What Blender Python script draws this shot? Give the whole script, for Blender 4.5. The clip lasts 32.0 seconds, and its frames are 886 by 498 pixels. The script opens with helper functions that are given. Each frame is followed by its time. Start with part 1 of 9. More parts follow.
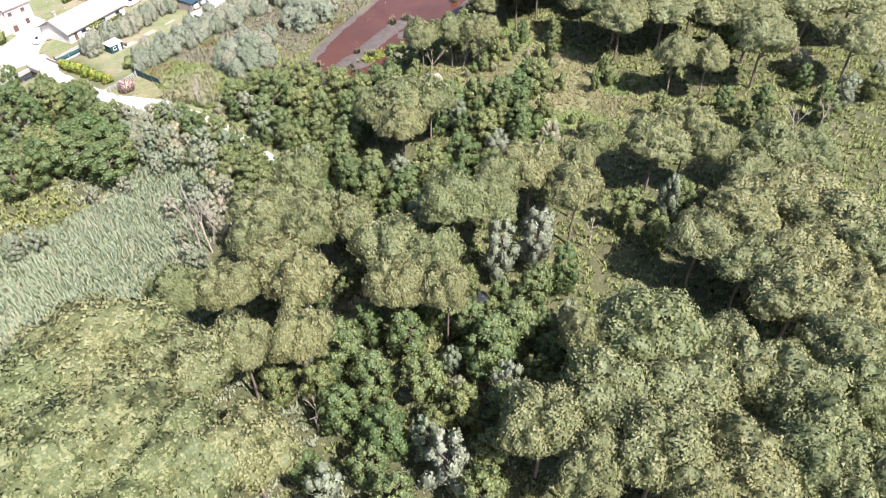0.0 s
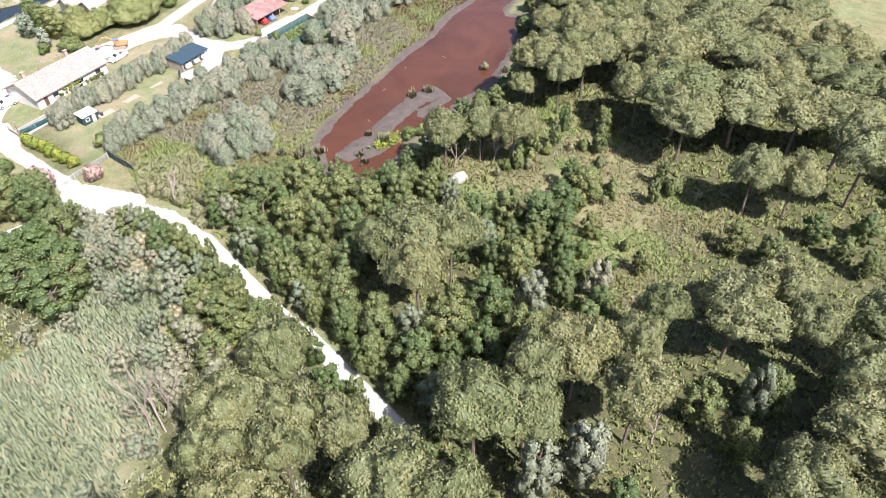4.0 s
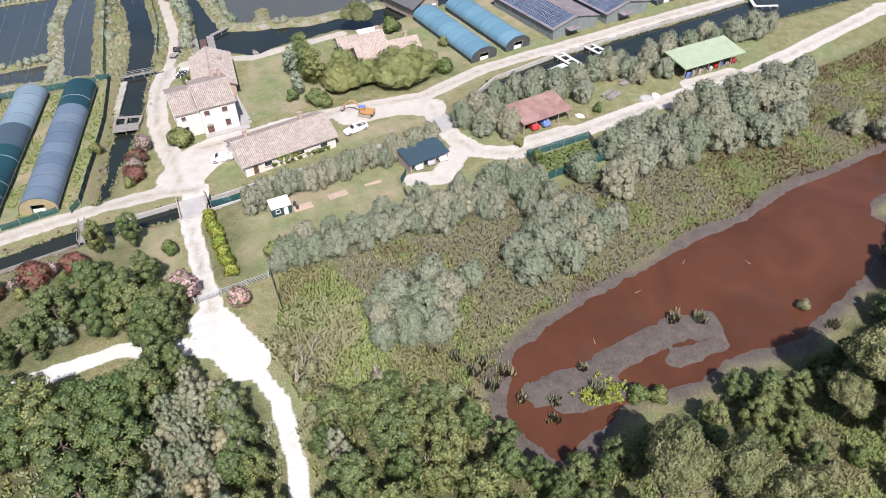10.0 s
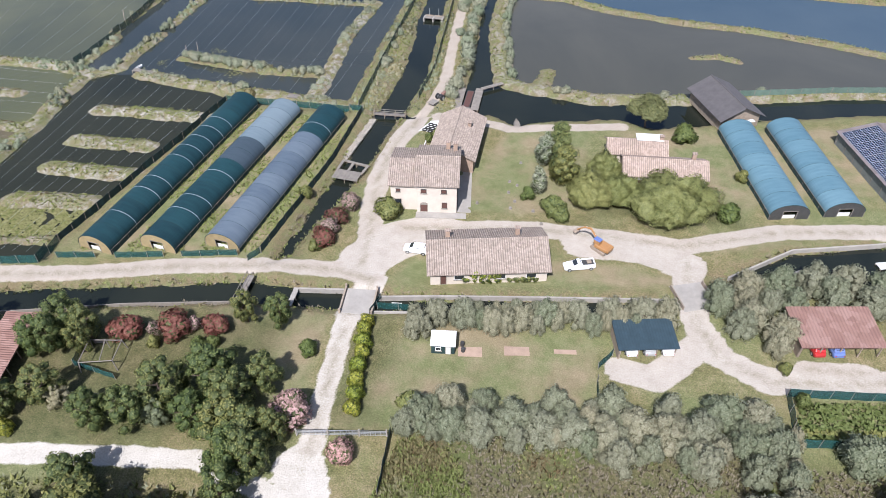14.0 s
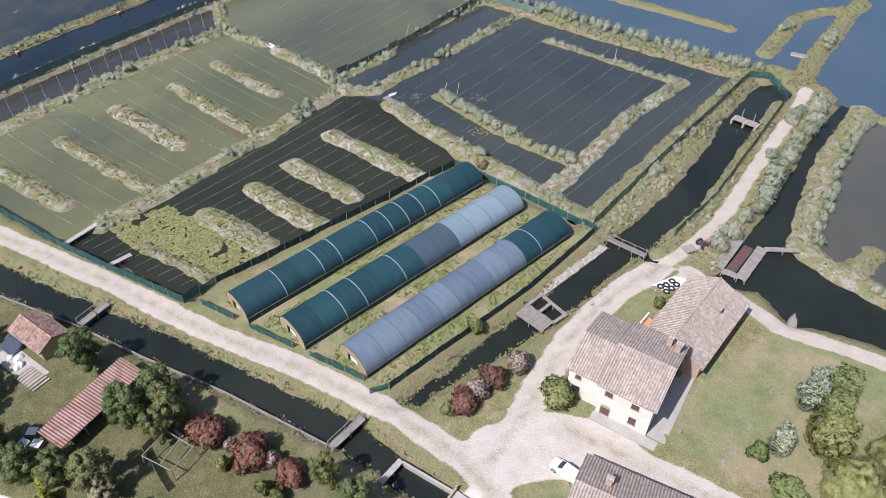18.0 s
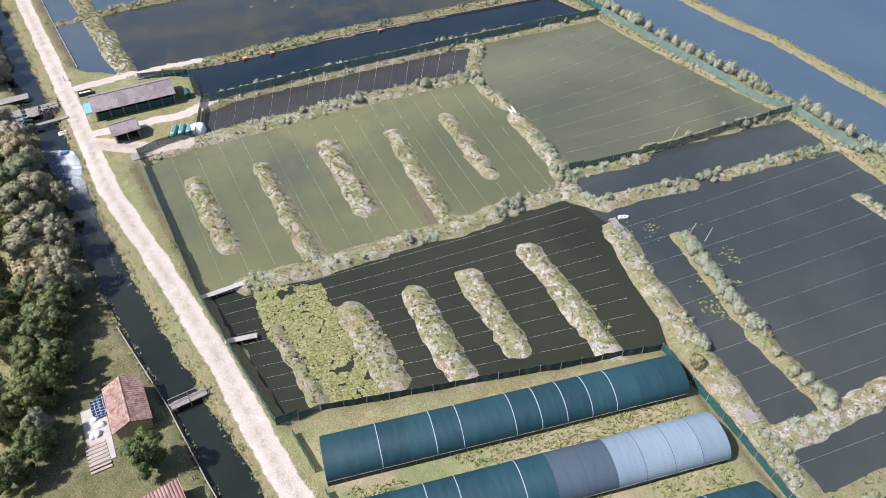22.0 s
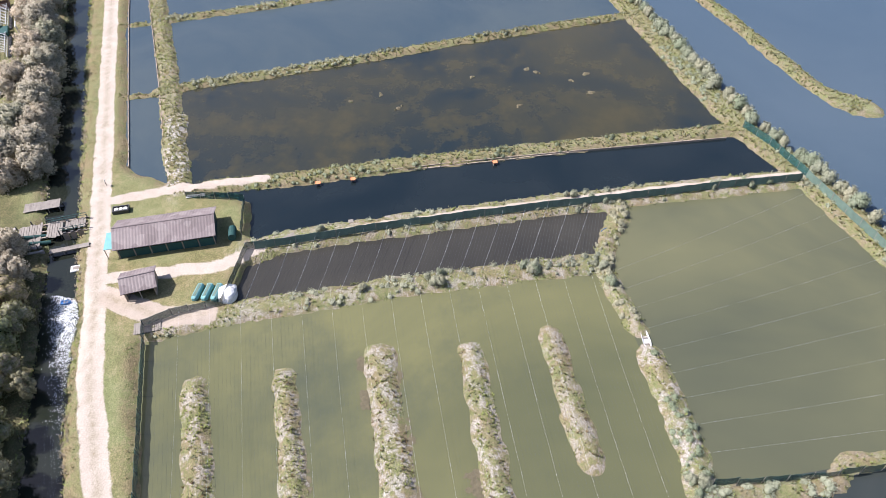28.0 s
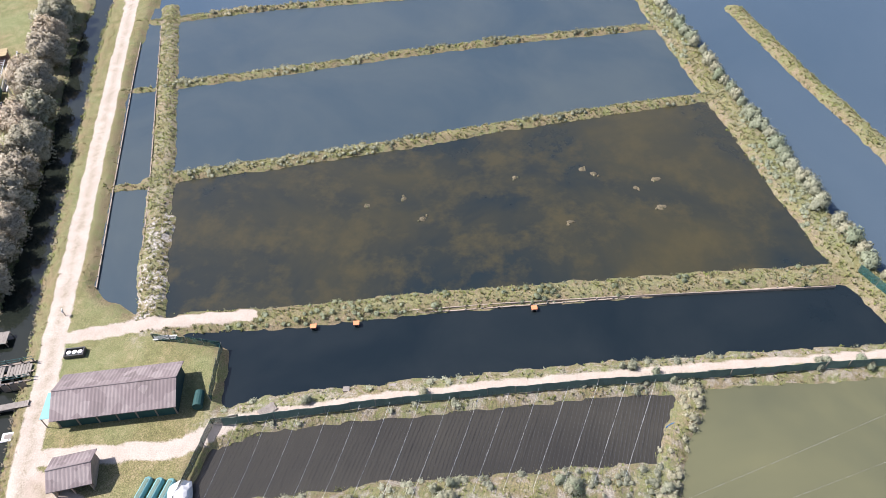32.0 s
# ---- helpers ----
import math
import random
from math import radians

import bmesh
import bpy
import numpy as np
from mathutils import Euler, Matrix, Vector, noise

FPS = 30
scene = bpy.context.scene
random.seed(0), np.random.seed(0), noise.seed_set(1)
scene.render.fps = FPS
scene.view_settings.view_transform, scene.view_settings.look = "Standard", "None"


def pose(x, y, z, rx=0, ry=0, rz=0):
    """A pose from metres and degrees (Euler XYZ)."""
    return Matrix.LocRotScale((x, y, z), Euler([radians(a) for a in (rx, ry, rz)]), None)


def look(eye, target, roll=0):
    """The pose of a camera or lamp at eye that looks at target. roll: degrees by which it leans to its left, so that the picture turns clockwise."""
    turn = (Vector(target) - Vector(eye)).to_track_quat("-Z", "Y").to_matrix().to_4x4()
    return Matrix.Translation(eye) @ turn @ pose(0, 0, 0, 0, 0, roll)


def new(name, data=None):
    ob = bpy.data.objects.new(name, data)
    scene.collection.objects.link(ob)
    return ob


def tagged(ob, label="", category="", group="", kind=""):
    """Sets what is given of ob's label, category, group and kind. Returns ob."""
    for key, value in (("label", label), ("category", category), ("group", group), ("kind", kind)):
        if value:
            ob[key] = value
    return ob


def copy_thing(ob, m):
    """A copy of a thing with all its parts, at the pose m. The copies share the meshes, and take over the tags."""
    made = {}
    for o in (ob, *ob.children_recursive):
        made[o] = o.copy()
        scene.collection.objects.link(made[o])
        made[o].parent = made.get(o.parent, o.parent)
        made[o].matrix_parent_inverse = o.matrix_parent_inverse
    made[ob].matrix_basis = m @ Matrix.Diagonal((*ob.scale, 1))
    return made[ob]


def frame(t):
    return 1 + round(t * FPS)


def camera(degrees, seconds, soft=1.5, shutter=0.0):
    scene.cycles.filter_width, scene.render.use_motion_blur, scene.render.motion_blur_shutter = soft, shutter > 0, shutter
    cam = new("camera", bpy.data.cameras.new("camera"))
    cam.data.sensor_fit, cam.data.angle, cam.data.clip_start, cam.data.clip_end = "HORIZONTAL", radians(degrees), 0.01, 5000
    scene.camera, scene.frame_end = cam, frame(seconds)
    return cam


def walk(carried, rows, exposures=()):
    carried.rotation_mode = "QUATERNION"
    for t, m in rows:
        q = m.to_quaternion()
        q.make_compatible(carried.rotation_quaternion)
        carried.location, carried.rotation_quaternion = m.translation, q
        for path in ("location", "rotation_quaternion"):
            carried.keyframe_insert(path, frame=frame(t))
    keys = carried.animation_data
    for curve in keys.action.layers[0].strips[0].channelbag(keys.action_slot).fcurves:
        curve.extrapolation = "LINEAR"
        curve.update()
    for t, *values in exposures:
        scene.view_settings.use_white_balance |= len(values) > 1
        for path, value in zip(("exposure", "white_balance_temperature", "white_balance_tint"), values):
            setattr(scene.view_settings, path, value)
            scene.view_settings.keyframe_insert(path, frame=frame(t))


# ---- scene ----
cam = camera(65.9, 32.0, 0.6)
PATH = [
    (0, (1.065, -2.788, 75.612), (2.07, -1.722, 74.251), -1.8),
    (0.5, (3.86, 0.271, 75.643), (4.868, 1.334, 74.282), -1.6),
    (1, (6.647, 3.316, 75.693), (7.658, 4.377, 74.333), -1.5),
    (1.5, (9.461, 6.385, 75.761), (10.475, 7.446, 74.402), -1.3),
    (2, (12.366, 9.509, 75.819), (13.378, 10.571, 74.46), -1.2),
    (2.5, (15.344, 12.675, 75.872), (16.353, 13.742, 74.514), -1.1),
    (4.5, (27.559, 25.544, 76.117), (28.502, 26.674, 74.762), -0.7),
    (5, (30.624, 28.836, 76.138), (31.529, 29.996, 74.783), -0.5),
    (5.5, (33.682, 32.169, 76.185), (34.548, 33.358, 74.83), -0.5),
    (6, (36.753, 35.649, 76.265), (37.58, 36.866, 74.911), -0.4),
    (6.5, (39.811, 39.206, 76.365), (40.596, 40.45, 75.009), -0.3),
    (7, (42.812, 42.859, 76.465), (43.55, 44.129, 75.108), -0.2),
    (7.5, (45.768, 46.656, 76.579), (46.454, 47.954, 75.221), -0.1),
    (8, (48.729, 50.489, 76.704), (49.344, 51.82, 75.344), -0.1),
    (8.5, (51.704, 54.409, 76.829), (52.238, 55.773, 75.467), -0.1),
    (9, (54.609, 58.344, 76.939), (55.063, 59.735, 75.576), -0.3),
    (9.5, (57.485, 62.376, 77.066), (57.856, 63.791, 75.702), -0.5),
    (10, (60.344, 66.468, 77.2), (60.631, 67.902, 75.835), -0.7),
    (10.5, (62.937, 70.667, 77.309), (63.138, 72.116, 75.946), -0.7),
    (11, (65.143, 74.992, 77.37), (65.257, 76.451, 76.007), -1.0),
    (11.5, (66.865, 79.343, 77.386), (66.888, 80.809, 76.026), -1.0),
    (12, (68.156, 83.823, 77.386), (68.074, 85.29, 76.029), -0.9),
    (12.5, (69.03, 88.413, 77.416), (68.846, 89.872, 76.06), -0.6),
    (13, (69.588, 93.116, 77.441), (69.304, 94.56, 76.086), -0.4),
    (13.5, (69.941, 97.824, 77.493), (69.559, 99.245, 76.139), -0.2),
    (14, (70.034, 102.579, 77.539), (69.579, 103.98, 76.186), -0.0),
    (14.5, (69.711, 107.46, 77.609), (69.194, 108.836, 76.254), 0.1),
    (16.5, (66.525, 127.806, 78.219), (65.735, 129.028, 76.846), -0.3),
    (17, (65.18, 132.64, 78.257), (64.289, 133.786, 76.882), -0.5),
    (17.5, (63.392, 137.077, 78.296), (62.402, 138.138, 76.919), -0.5),
    (18, (61.279, 141.264, 78.377), (60.199, 142.233, 77.0), -0.3),
    (18.5, (58.868, 145.287, 78.488), (57.709, 146.158, 77.11), -0.2),
    (19, (56.154, 149.105, 78.61), (54.925, 149.871, 77.23), -0.2),
    (19.5, (53.153, 152.687, 78.751), (51.864, 153.343, 77.371), -0.1),
    (20, (49.935, 156.07, 78.88), (48.606, 156.636, 77.497), 0.0),
    (20.5, (46.415, 159.151, 78.995), (45.068, 159.67, 77.611), -0.0),
    (21, (42.753, 162.002, 79.094), (41.391, 162.474, 77.708), -0.0),
    (21.5, (38.955, 164.609, 79.219), (37.579, 165.034, 77.831), 0.0),
    (22, (34.998, 167.038, 79.345), (33.609, 167.413, 77.956), -0.0),
    (22.5, (30.913, 169.309, 79.499), (29.512, 169.637, 78.11), -0.1),
    (23, (26.701, 171.35, 79.668), (25.296, 171.654, 78.278), -0.1),
    (23.5, (22.385, 173.212, 79.866), (20.979, 173.503, 78.474), -0.2),
    (24, (17.971, 175.009, 80.047), (16.563, 175.284, 78.653), -0.2),
    (24.5, (13.518, 176.72, 80.243), (12.107, 176.971, 78.848), -0.3),
    (25, (9.046, 178.241, 80.394), (7.632, 178.465, 78.997), -0.5),
    (25.5, (4.472, 179.483, 80.493), (3.054, 179.674, 79.096), -0.5),
    (27.5, (-14.296, 183.356, 81.168), (-15.715, 183.387, 79.759), -0.8),
    (28, (-19.047, 184.167, 81.203), (-20.465, 184.155, 79.793), -0.9),
    (28.5, (-23.843, 184.864, 81.185), (-25.258, 184.808, 79.773), -1.1),
    (29, (-28.535, 185.487, 81.189), (-29.948, 185.397, 79.776), -1.2),
    (29.5, (-33.175, 185.961, 81.179), (-34.586, 185.854, 79.766), -1.3),
    (30, (-37.732, 186.334, 81.168), (-39.142, 186.216, 79.754), -1.5),
    (30.5, (-42.162, 186.733, 81.225), (-43.57, 186.604, 79.811), -1.7),
    (31, (-46.532, 187.224, 81.32), (-47.937, 187.08, 79.904), -1.9),
    (31.5, (-50.985, 187.703, 81.34), (-52.388, 187.546, 79.924), -2.3),
    (32, (-55.358, 188.135, 81.363), (-56.761, 187.965, 79.948), -2.6),
]
walk(cam, [(t, look(eye, target, roll)) for t, eye, target, roll in PATH],
     exposures=[(0.0, 1.5, 5800, 17), (6.0, 1.2, 5850, 17), (9.0, 0.88, 5850, 16), (13.0, 0.58, 5850, 16), (17.0, 0.56, 5800, 17), (22.0, 0.88, 5850, 19), (32.0, 0.98, 6150, 20)])

# ---- daylight ----
SUN_EL, SUN_AZ = radians(52), radians(180)          # clockwise from north
world = bpy.data.worlds.new("world")
scene.world = world
world.use_nodes = True
wt = world.node_tree
sky = wt.nodes.new("ShaderNodeTexSky")
sky.sky_type, sky.sun_disc = "NISHITA", False
sky.sun_elevation, sky.sun_rotation = SUN_EL, SUN_AZ
sky.dust_density, sky.air_density = 1.8, 1.0
wt.nodes["Background"].inputs[1].default_value = 0.095
wt.links.new(sky.outputs[0], wt.nodes["Background"].inputs[0])
sun = new("sun", bpy.data.lights.new("sun", "SUN"))
sun.data.energy, sun.data.angle, sun.data.color = 5.0, radians(0.55), (1.0, 0.95, 0.87)
toward = Vector((math.sin(SUN_AZ) * math.cos(SUN_EL), math.cos(SUN_AZ) * math.cos(SUN_EL), math.sin(SUN_EL)))
sun.matrix_world = look(toward * 200, (0, 0, 0))


# ---- materials ----
def ramp(nt, src, stops):
    n = nt.nodes.new("ShaderNodeValToRGB")
    cr = n.color_ramp
    while len(cr.elements) < len(stops):
        cr.elements.new(0.5)
    for e, (p, c) in zip(cr.elements, stops):
        e.position, e.color = p, (*c, 1)
    nt.links.new(src, n.inputs[0])
    return n.outputs[0]


def noise_tex(nt, scale, detail=4.0, rough=0.6, vec=None, dist=0.0):
    n = nt.nodes.new("ShaderNodeTexNoise")
    n.inputs["Scale"].default_value, n.inputs["Detail"].default_value = scale, detail
    n.inputs["Roughness"].default_value, n.inputs["Distortion"].default_value = rough, dist
    if vec is None:
        vec = nt.nodes.new("ShaderNodeNewGeometry").outputs["Position"]
    nt.links.new(vec, n.inputs["Vector"])
    return n.outputs["Fac"]


def mixc(nt, fac, a, b, mode="MIX"):
    n = nt.nodes.new("ShaderNodeMix")
    n.data_type, n.blend_type = "RGBA", mode
    for sock, v in ((n.inputs[0], fac), (n.inputs[6], a), (n.inputs[7], b)):
        if isinstance(v, (int, float)):
            sock.default_value = v
        elif isinstance(v, tuple):
            sock.default_value = (*v, 1)
        else:
            nt.links.new(v, sock)
    return n.outputs[2]


def calc(nt, op, a, b=0.0, c=None, clamp=False):
    n = nt.nodes.new("ShaderNodeMath")
    n.operation, n.use_clamp = op, clamp
    for sock, v in zip(n.inputs, (a, b, c)):
        if v is None:
            continue
        if isinstance(v, (int, float)):
            sock.default_value = v
        else:
            nt.links.new(v, sock)
    return n.outputs[0]


def bump(nt, bsdf, height, strength, dist):
    b = nt.nodes.new("ShaderNodeBump")
    b.inputs["Strength"].default_value, b.inputs["Distance"].default_value = strength, dist
    nt.links.new(height, b.inputs["Height"])
    nt.links.new(b.outputs[0], bsdf.inputs["Normal"])


def base(name, rough=0.8, metal=0.0, spec=0.5):
    m = bpy.data.materials.new(name)
    m.use_nodes = True
    nt = m.node_tree
    b = nt.nodes["Principled BSDF"]
    b.inputs["Roughness"].default_value, b.inputs["Metallic"].default_value = rough, metal
    b.inputs["Specular IOR Level"].default_value = spec
    return m, nt, b


def surface(name, col, var=0.25, scale=1.2, fine=14.0, rough=0.8, metal=0.0, relief=0.3, spec=0.4):
    """A plain worn surface: colour with stains and grain."""
    m, nt, b = base(name, rough, metal, spec)
    n1, n2 = noise_tex(nt, scale, 5), noise_tex(nt, fine, 3)
    info = nt.nodes.new("ShaderNodeObjectInfo").outputs["Random"]
    f = calc(nt, "ADD", calc(nt, "MULTIPLY", n1, 0.6), calc(nt, "ADD", calc(nt, "MULTIPLY", n2, 0.3), calc(nt, "MULTIPLY", info, 0.12)))
    lo, hi = tuple(c * (1 - var) for c in col), tuple(min(1, c * (1 + var)) for c in col)
    nt.links.new(ramp(nt, f, [(0.3, lo), (0.72, hi)]), b.inputs["Base Color"])
    bump(nt, b, n2, relief, 0.02)
    return m


def foliage(name, dark, mid, light, rough=0.6, hue=0.25, grain=3.0, mix=0.2, amp=2.5):
    """Leaves: each clump and each tree has its own tone."""
    m, nt, b = base(name, rough, 0.0, 0.25)
    geo = nt.nodes.new("ShaderNodeNewGeometry")
    info = nt.nodes.new("ShaderNodeObjectInfo")
    # fine noise also colours in bright tufts and the shaded gaps between them
    n, g = noise_tex(nt, 0.5, 3), noise_tex(nt, grain, 3, 0.6)
    f = calc(nt, "ADD", calc(nt, "MULTIPLY", geo.outputs["Random Per Island"], mix), calc(nt, "ADD", calc(nt, "MULTIPLY", n, 0.7), calc(nt, "MULTIPLY", g, amp)))
    f = calc(nt, "SUBTRACT", f, amp / 2 - 0.15 + mix / 2)
    bump(nt, b, g, 0.25, 0.06)
    c = ramp(nt, f, [(0.12, dark), (0.5, mid), (0.92, light)])
    t = ramp(nt, info.outputs["Random"], [(0.0, (1 - hue, 1 - hue * 0.6, 1 - hue)), (0.5, (1, 1, 1)), (1.0, (1 + hue, 1 + hue * 0.5, 1 + hue * 0.3))])
    col = mixc(nt, 1.0, c, t, "MULTIPLY")
    nt.links.new(col, b.inputs["Base Color"])
    thin, both = nt.nodes.new("ShaderNodeBsdfTranslucent"), nt.nodes.new("ShaderNodeMixShader")
    nt.links.new(col, thin.inputs["Color"])
    both.inputs[0].default_value = 0.28
    nt.links.new(b.outputs[0], both.inputs[1])
    nt.links.new(thin.outputs[0], both.inputs[2])
    nt.links.new(both.outputs[0], nt.nodes["Material Output"].inputs["Surface"])
    return m


def netting(name, col, cover):
    """Fine net: partly open, so that what lies behind shows through."""
    m = surface(name, col, 0.3, 1.0, 18, 0.75)
    nt = m.node_tree
    see, both = nt.nodes.new("ShaderNodeBsdfTransparent"), nt.nodes.new("ShaderNodeMixShader")
    both.inputs[0].default_value = cover
    nt.links.new(see.outputs[0], both.inputs[1])
    nt.links.new(nt.nodes["Principled BSDF"].outputs[0], both.inputs[2])
    nt.links.new(both.outputs[0], nt.nodes["Material Output"].inputs["Surface"])
    return m


M = {}
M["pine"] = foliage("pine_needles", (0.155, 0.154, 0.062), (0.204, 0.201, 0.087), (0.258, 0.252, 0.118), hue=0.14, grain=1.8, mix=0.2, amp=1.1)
# inner dome in a darker needle colour, standing in for shade between tufts
M["pine_shade"] = foliage("pine_inner", (0.064, 0.072, 0.028), (0.115, 0.125, 0.05), (0.168, 0.178, 0.078), hue=0.14, grain=2.4, mix=0.1, amp=1.6)
M["pine_lawn"] = foliage("lawn_pine_needles", (0.118, 0.138, 0.047), (0.203, 0.214, 0.075), (0.285, 0.288, 0.112), hue=0.10, grain=2.4, mix=0.25, amp=1.3)
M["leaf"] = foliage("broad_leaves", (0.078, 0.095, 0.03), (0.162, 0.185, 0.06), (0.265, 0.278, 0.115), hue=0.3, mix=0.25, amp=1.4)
# darkened copy of the leaves: paints the shade in gaps of the crown
M["leaf_shade"] = foliage("broad_inner", (0.03, 0.045, 0.016), (0.075, 0.10, 0.037), (0.14, 0.17, 0.07), amp=1.5)
M["pale_leaf"] = foliage("pale_willow_leaves", (0.14, 0.148, 0.082), (0.235, 0.242, 0.148), (0.33, 0.33, 0.22), hue=0.25, mix=0.3, amp=1.4)
M["olive"] = foliage("tamarisk_leaves", (0.155, 0.16, 0.10), (0.24, 0.246, 0.165), (0.32, 0.322, 0.232), hue=0.15, grain=4.5, mix=0.25, amp=1.2)
# tamarisk leaves again, darker, as painted shade inside the crown
M["olive_shade"] = foliage("tamarisk_inner", (0.10, 0.105, 0.066), (0.185, 0.19, 0.126), (0.265, 0.267, 0.188), grain=4.5, amp=1.4)
M["lime"] = foliage("lime_leaves", (0.12, 0.15, 0.02), (0.24, 0.265, 0.04), (0.36, 0.36, 0.08))
M["silver"] = foliage("silver_leaves", (0.19, 0.205, 0.14), (0.285, 0.305, 0.215), (0.38, 0.395, 0.295), hue=0.2, amp=1.5)
# silver leaves a step darker, crown shade put into the colour
M["silver_core"] = foliage("silver_inner", (0.15, 0.16, 0.105), (0.23, 0.245, 0.165), (0.31, 0.325, 0.23), hue=0.2, amp=1.5)
M["rust"] = foliage("rusty_blossom", (0.09, 0.04, 0.028), (0.165, 0.072, 0.055), (0.25, 0.125, 0.10), amp=1.6)
M["pink"] = foliage("pink_blossom", (0.10, 0.10, 0.05), (0.36, 0.24, 0.22), (0.55, 0.38, 0.36))
M["reed"] = foliage("reeds", (0.19, 0.222, 0.132), (0.265, 0.30, 0.188), (0.34, 0.37, 0.25), hue=0.05, grain=0.8, mix=0.25, amp=0.9)
M["tan"] = foliage("tan_tamarisk_leaves", (0.22, 0.205, 0.14), (0.36, 0.325, 0.24), (0.48, 0.44, 0.34), hue=0.15, amp=1.7)
# tan leaves a step darker, crown shade put into the colour
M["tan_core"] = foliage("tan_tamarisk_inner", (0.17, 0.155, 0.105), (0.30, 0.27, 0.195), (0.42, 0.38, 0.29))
M["dry_grass"] = foliage("dry_grass", (0.15, 0.145, 0.06), (0.225, 0.205, 0.095), (0.31, 0.265, 0.15), hue=0.05, amp=1.6)
M["scrub"] = foliage("marsh_scrub", (0.13, 0.13, 0.06), (0.215, 0.208, 0.108), (0.31, 0.29, 0.175), amp=1.6)
M["marsh_rust"] = foliage("rusty_marsh_plants", (0.085, 0.06, 0.026), (0.15, 0.108, 0.05), (0.22, 0.165, 0.085), hue=0.05, amp=1.6)
M["marsh_tan"] = foliage("grey_brown_marsh_plants", (0.15, 0.132, 0.09), (0.24, 0.208, 0.15), (0.33, 0.29, 0.22), hue=0.05, amp=1.6)
M["marsh_green"] = foliage("green_marsh_grass", (0.135, 0.17, 0.05), (0.22, 0.262, 0.082), (0.32, 0.345, 0.14), hue=0.05, amp=1.6)
M["dead"] = surface("bare_branches", (0.30, 0.24, 0.19), 0.3)
M["bark"] = surface("bark", (0.13, 0.095, 0.07), 0.4, 2.0, 20, 0.9)
M["plaster"] = surface("cream_plaster", (0.56, 0.495, 0.42), 0.14, 0.7, 9, 0.85)
M["brick"] = surface("pinkish_brick", (0.33, 0.24, 0.18), 0.25, 0.8, 18, 0.9)
M["timber"] = surface("weathered_timber", (0.27, 0.22, 0.17), 0.35, 1.5, 22, 0.85)
M["grey_wood"] = surface("grey_timber", (0.20, 0.18, 0.155), 0.3, 1.5, 22, 0.85)
M["ply"] = surface("yellowish_board", (0.28, 0.22, 0.115), 0.25, 1.2, 12, 0.75)
M["concrete"] = surface("concrete", (0.30, 0.28, 0.25), 0.22, 0.7, 11, 0.85)
M["white"] = surface("white_paint", (0.60, 0.60, 0.58), 0.08, 1, 10, 0.5)
M["dark"] = surface("dark_metal", (0.05, 0.05, 0.05), 0.3, 2, 20, 0.5)
M["glass"] = surface("dark_glazing", (0.025, 0.03, 0.035), 0.2, 2, 8, 0.12, 0, 0.02, 0.6)
M["shutter"] = surface("brown_shutter", (0.10, 0.05, 0.04), 0.2, 2, 20, 0.6)
M["net_green"] = surface("green_netting", (0.012, 0.055, 0.05), 0.3, 1.0, 18, 0.75)
M["fence_net"] = netting("fence_netting", (0.020, 0.085, 0.078), 0.62)
M["net_dark"] = surface("dark_netting", (0.020, 0.045, 0.045), 0.3, 1.0, 18, 0.75)
M["mesh_green"] = surface("pale_green_netting", (0.10, 0.15, 0.12), 0.3, 0.8, 16, 0.8)
M["shed_net"] = surface("grey_shed_netting", (0.15, 0.165, 0.155), 0.3, 0.8, 16, 0.7)
M["dark_sheet"] = surface("dark_grey_sheet", (0.095, 0.088, 0.088), 0.25, 0.8, 12, 0.7)
M["hull_teal"] = surface("pale_teal_paint", (0.13, 0.30, 0.30), 0.2, 1.0, 10, 0.5)
M["blue_roof"] = surface("dark_blue_sheet", (0.028, 0.048, 0.060), 0.3, 1.0, 12, 0.55)
M["lime_roof"] = surface("pale_green_sheet", (0.28, 0.32, 0.205), 0.2, 0.8, 12, 0.6)
M["red_paint"] = surface("red_paint", (0.40, 0.03, 0.03), 0.15, 1, 10, 0.35)
M["orange"] = surface("orange_paint", (0.36, 0.19, 0.075), 0.25, 1.2, 10, 0.45)
M["blue_tarp"] = surface("blue_tarpaulin", (0.11, 0.16, 0.36), 0.25, 1.4, 8, 0.6)
M["car_white"] = surface("white_car_paint", (0.78, 0.79, 0.80), 0.04, 1, 8, 0.22, 0, 0.0, 0.6)
M["rubber"] = surface("black_rubber", (0.02, 0.02, 0.02), 0.2, 2, 20, 0.8)
M["steel"] = surface("galvanised_steel", (0.52, 0.53, 0.53), 0.15, 1, 14, 0.45, 0.6)
M["terracotta"] = surface("terracotta_floor", (0.55, 0.20, 0.09), 0.2, 1, 9, 0.8)
M["cable"] = surface("pale_cord", (0.50, 0.52, 0.52), 0.1, 1, 5, 0.7)
M["cable_dark"] = surface("dark_cord", (0.05, 0.055, 0.06), 0.1, 1, 5, 0.8)
M["lily_dull"] = foliage("dull_lily_pads", (0.11, 0.115, 0.035), (0.21, 0.205, 0.08), (0.33, 0.31, 0.145), 0.5, 0.05)
M["blue_bright"] = surface("bright_blue_paint", (0.03, 0.16, 0.42), 0.1, 1, 8, 0.4)
M["mudrock"] = surface("weedy_mud", (0.10, 0.085, 0.05), 0.4, 2, 12, 0.9)
M["bank_green"] = foliage("bank_moss", (0.13, 0.16, 0.042), (0.215, 0.25, 0.075), (0.31, 0.335, 0.13), hue=0.05, amp=1.8)
M["strap"] = surface("grey_strap", (0.24, 0.28, 0.30), 0.12, 1, 10, 0.6)
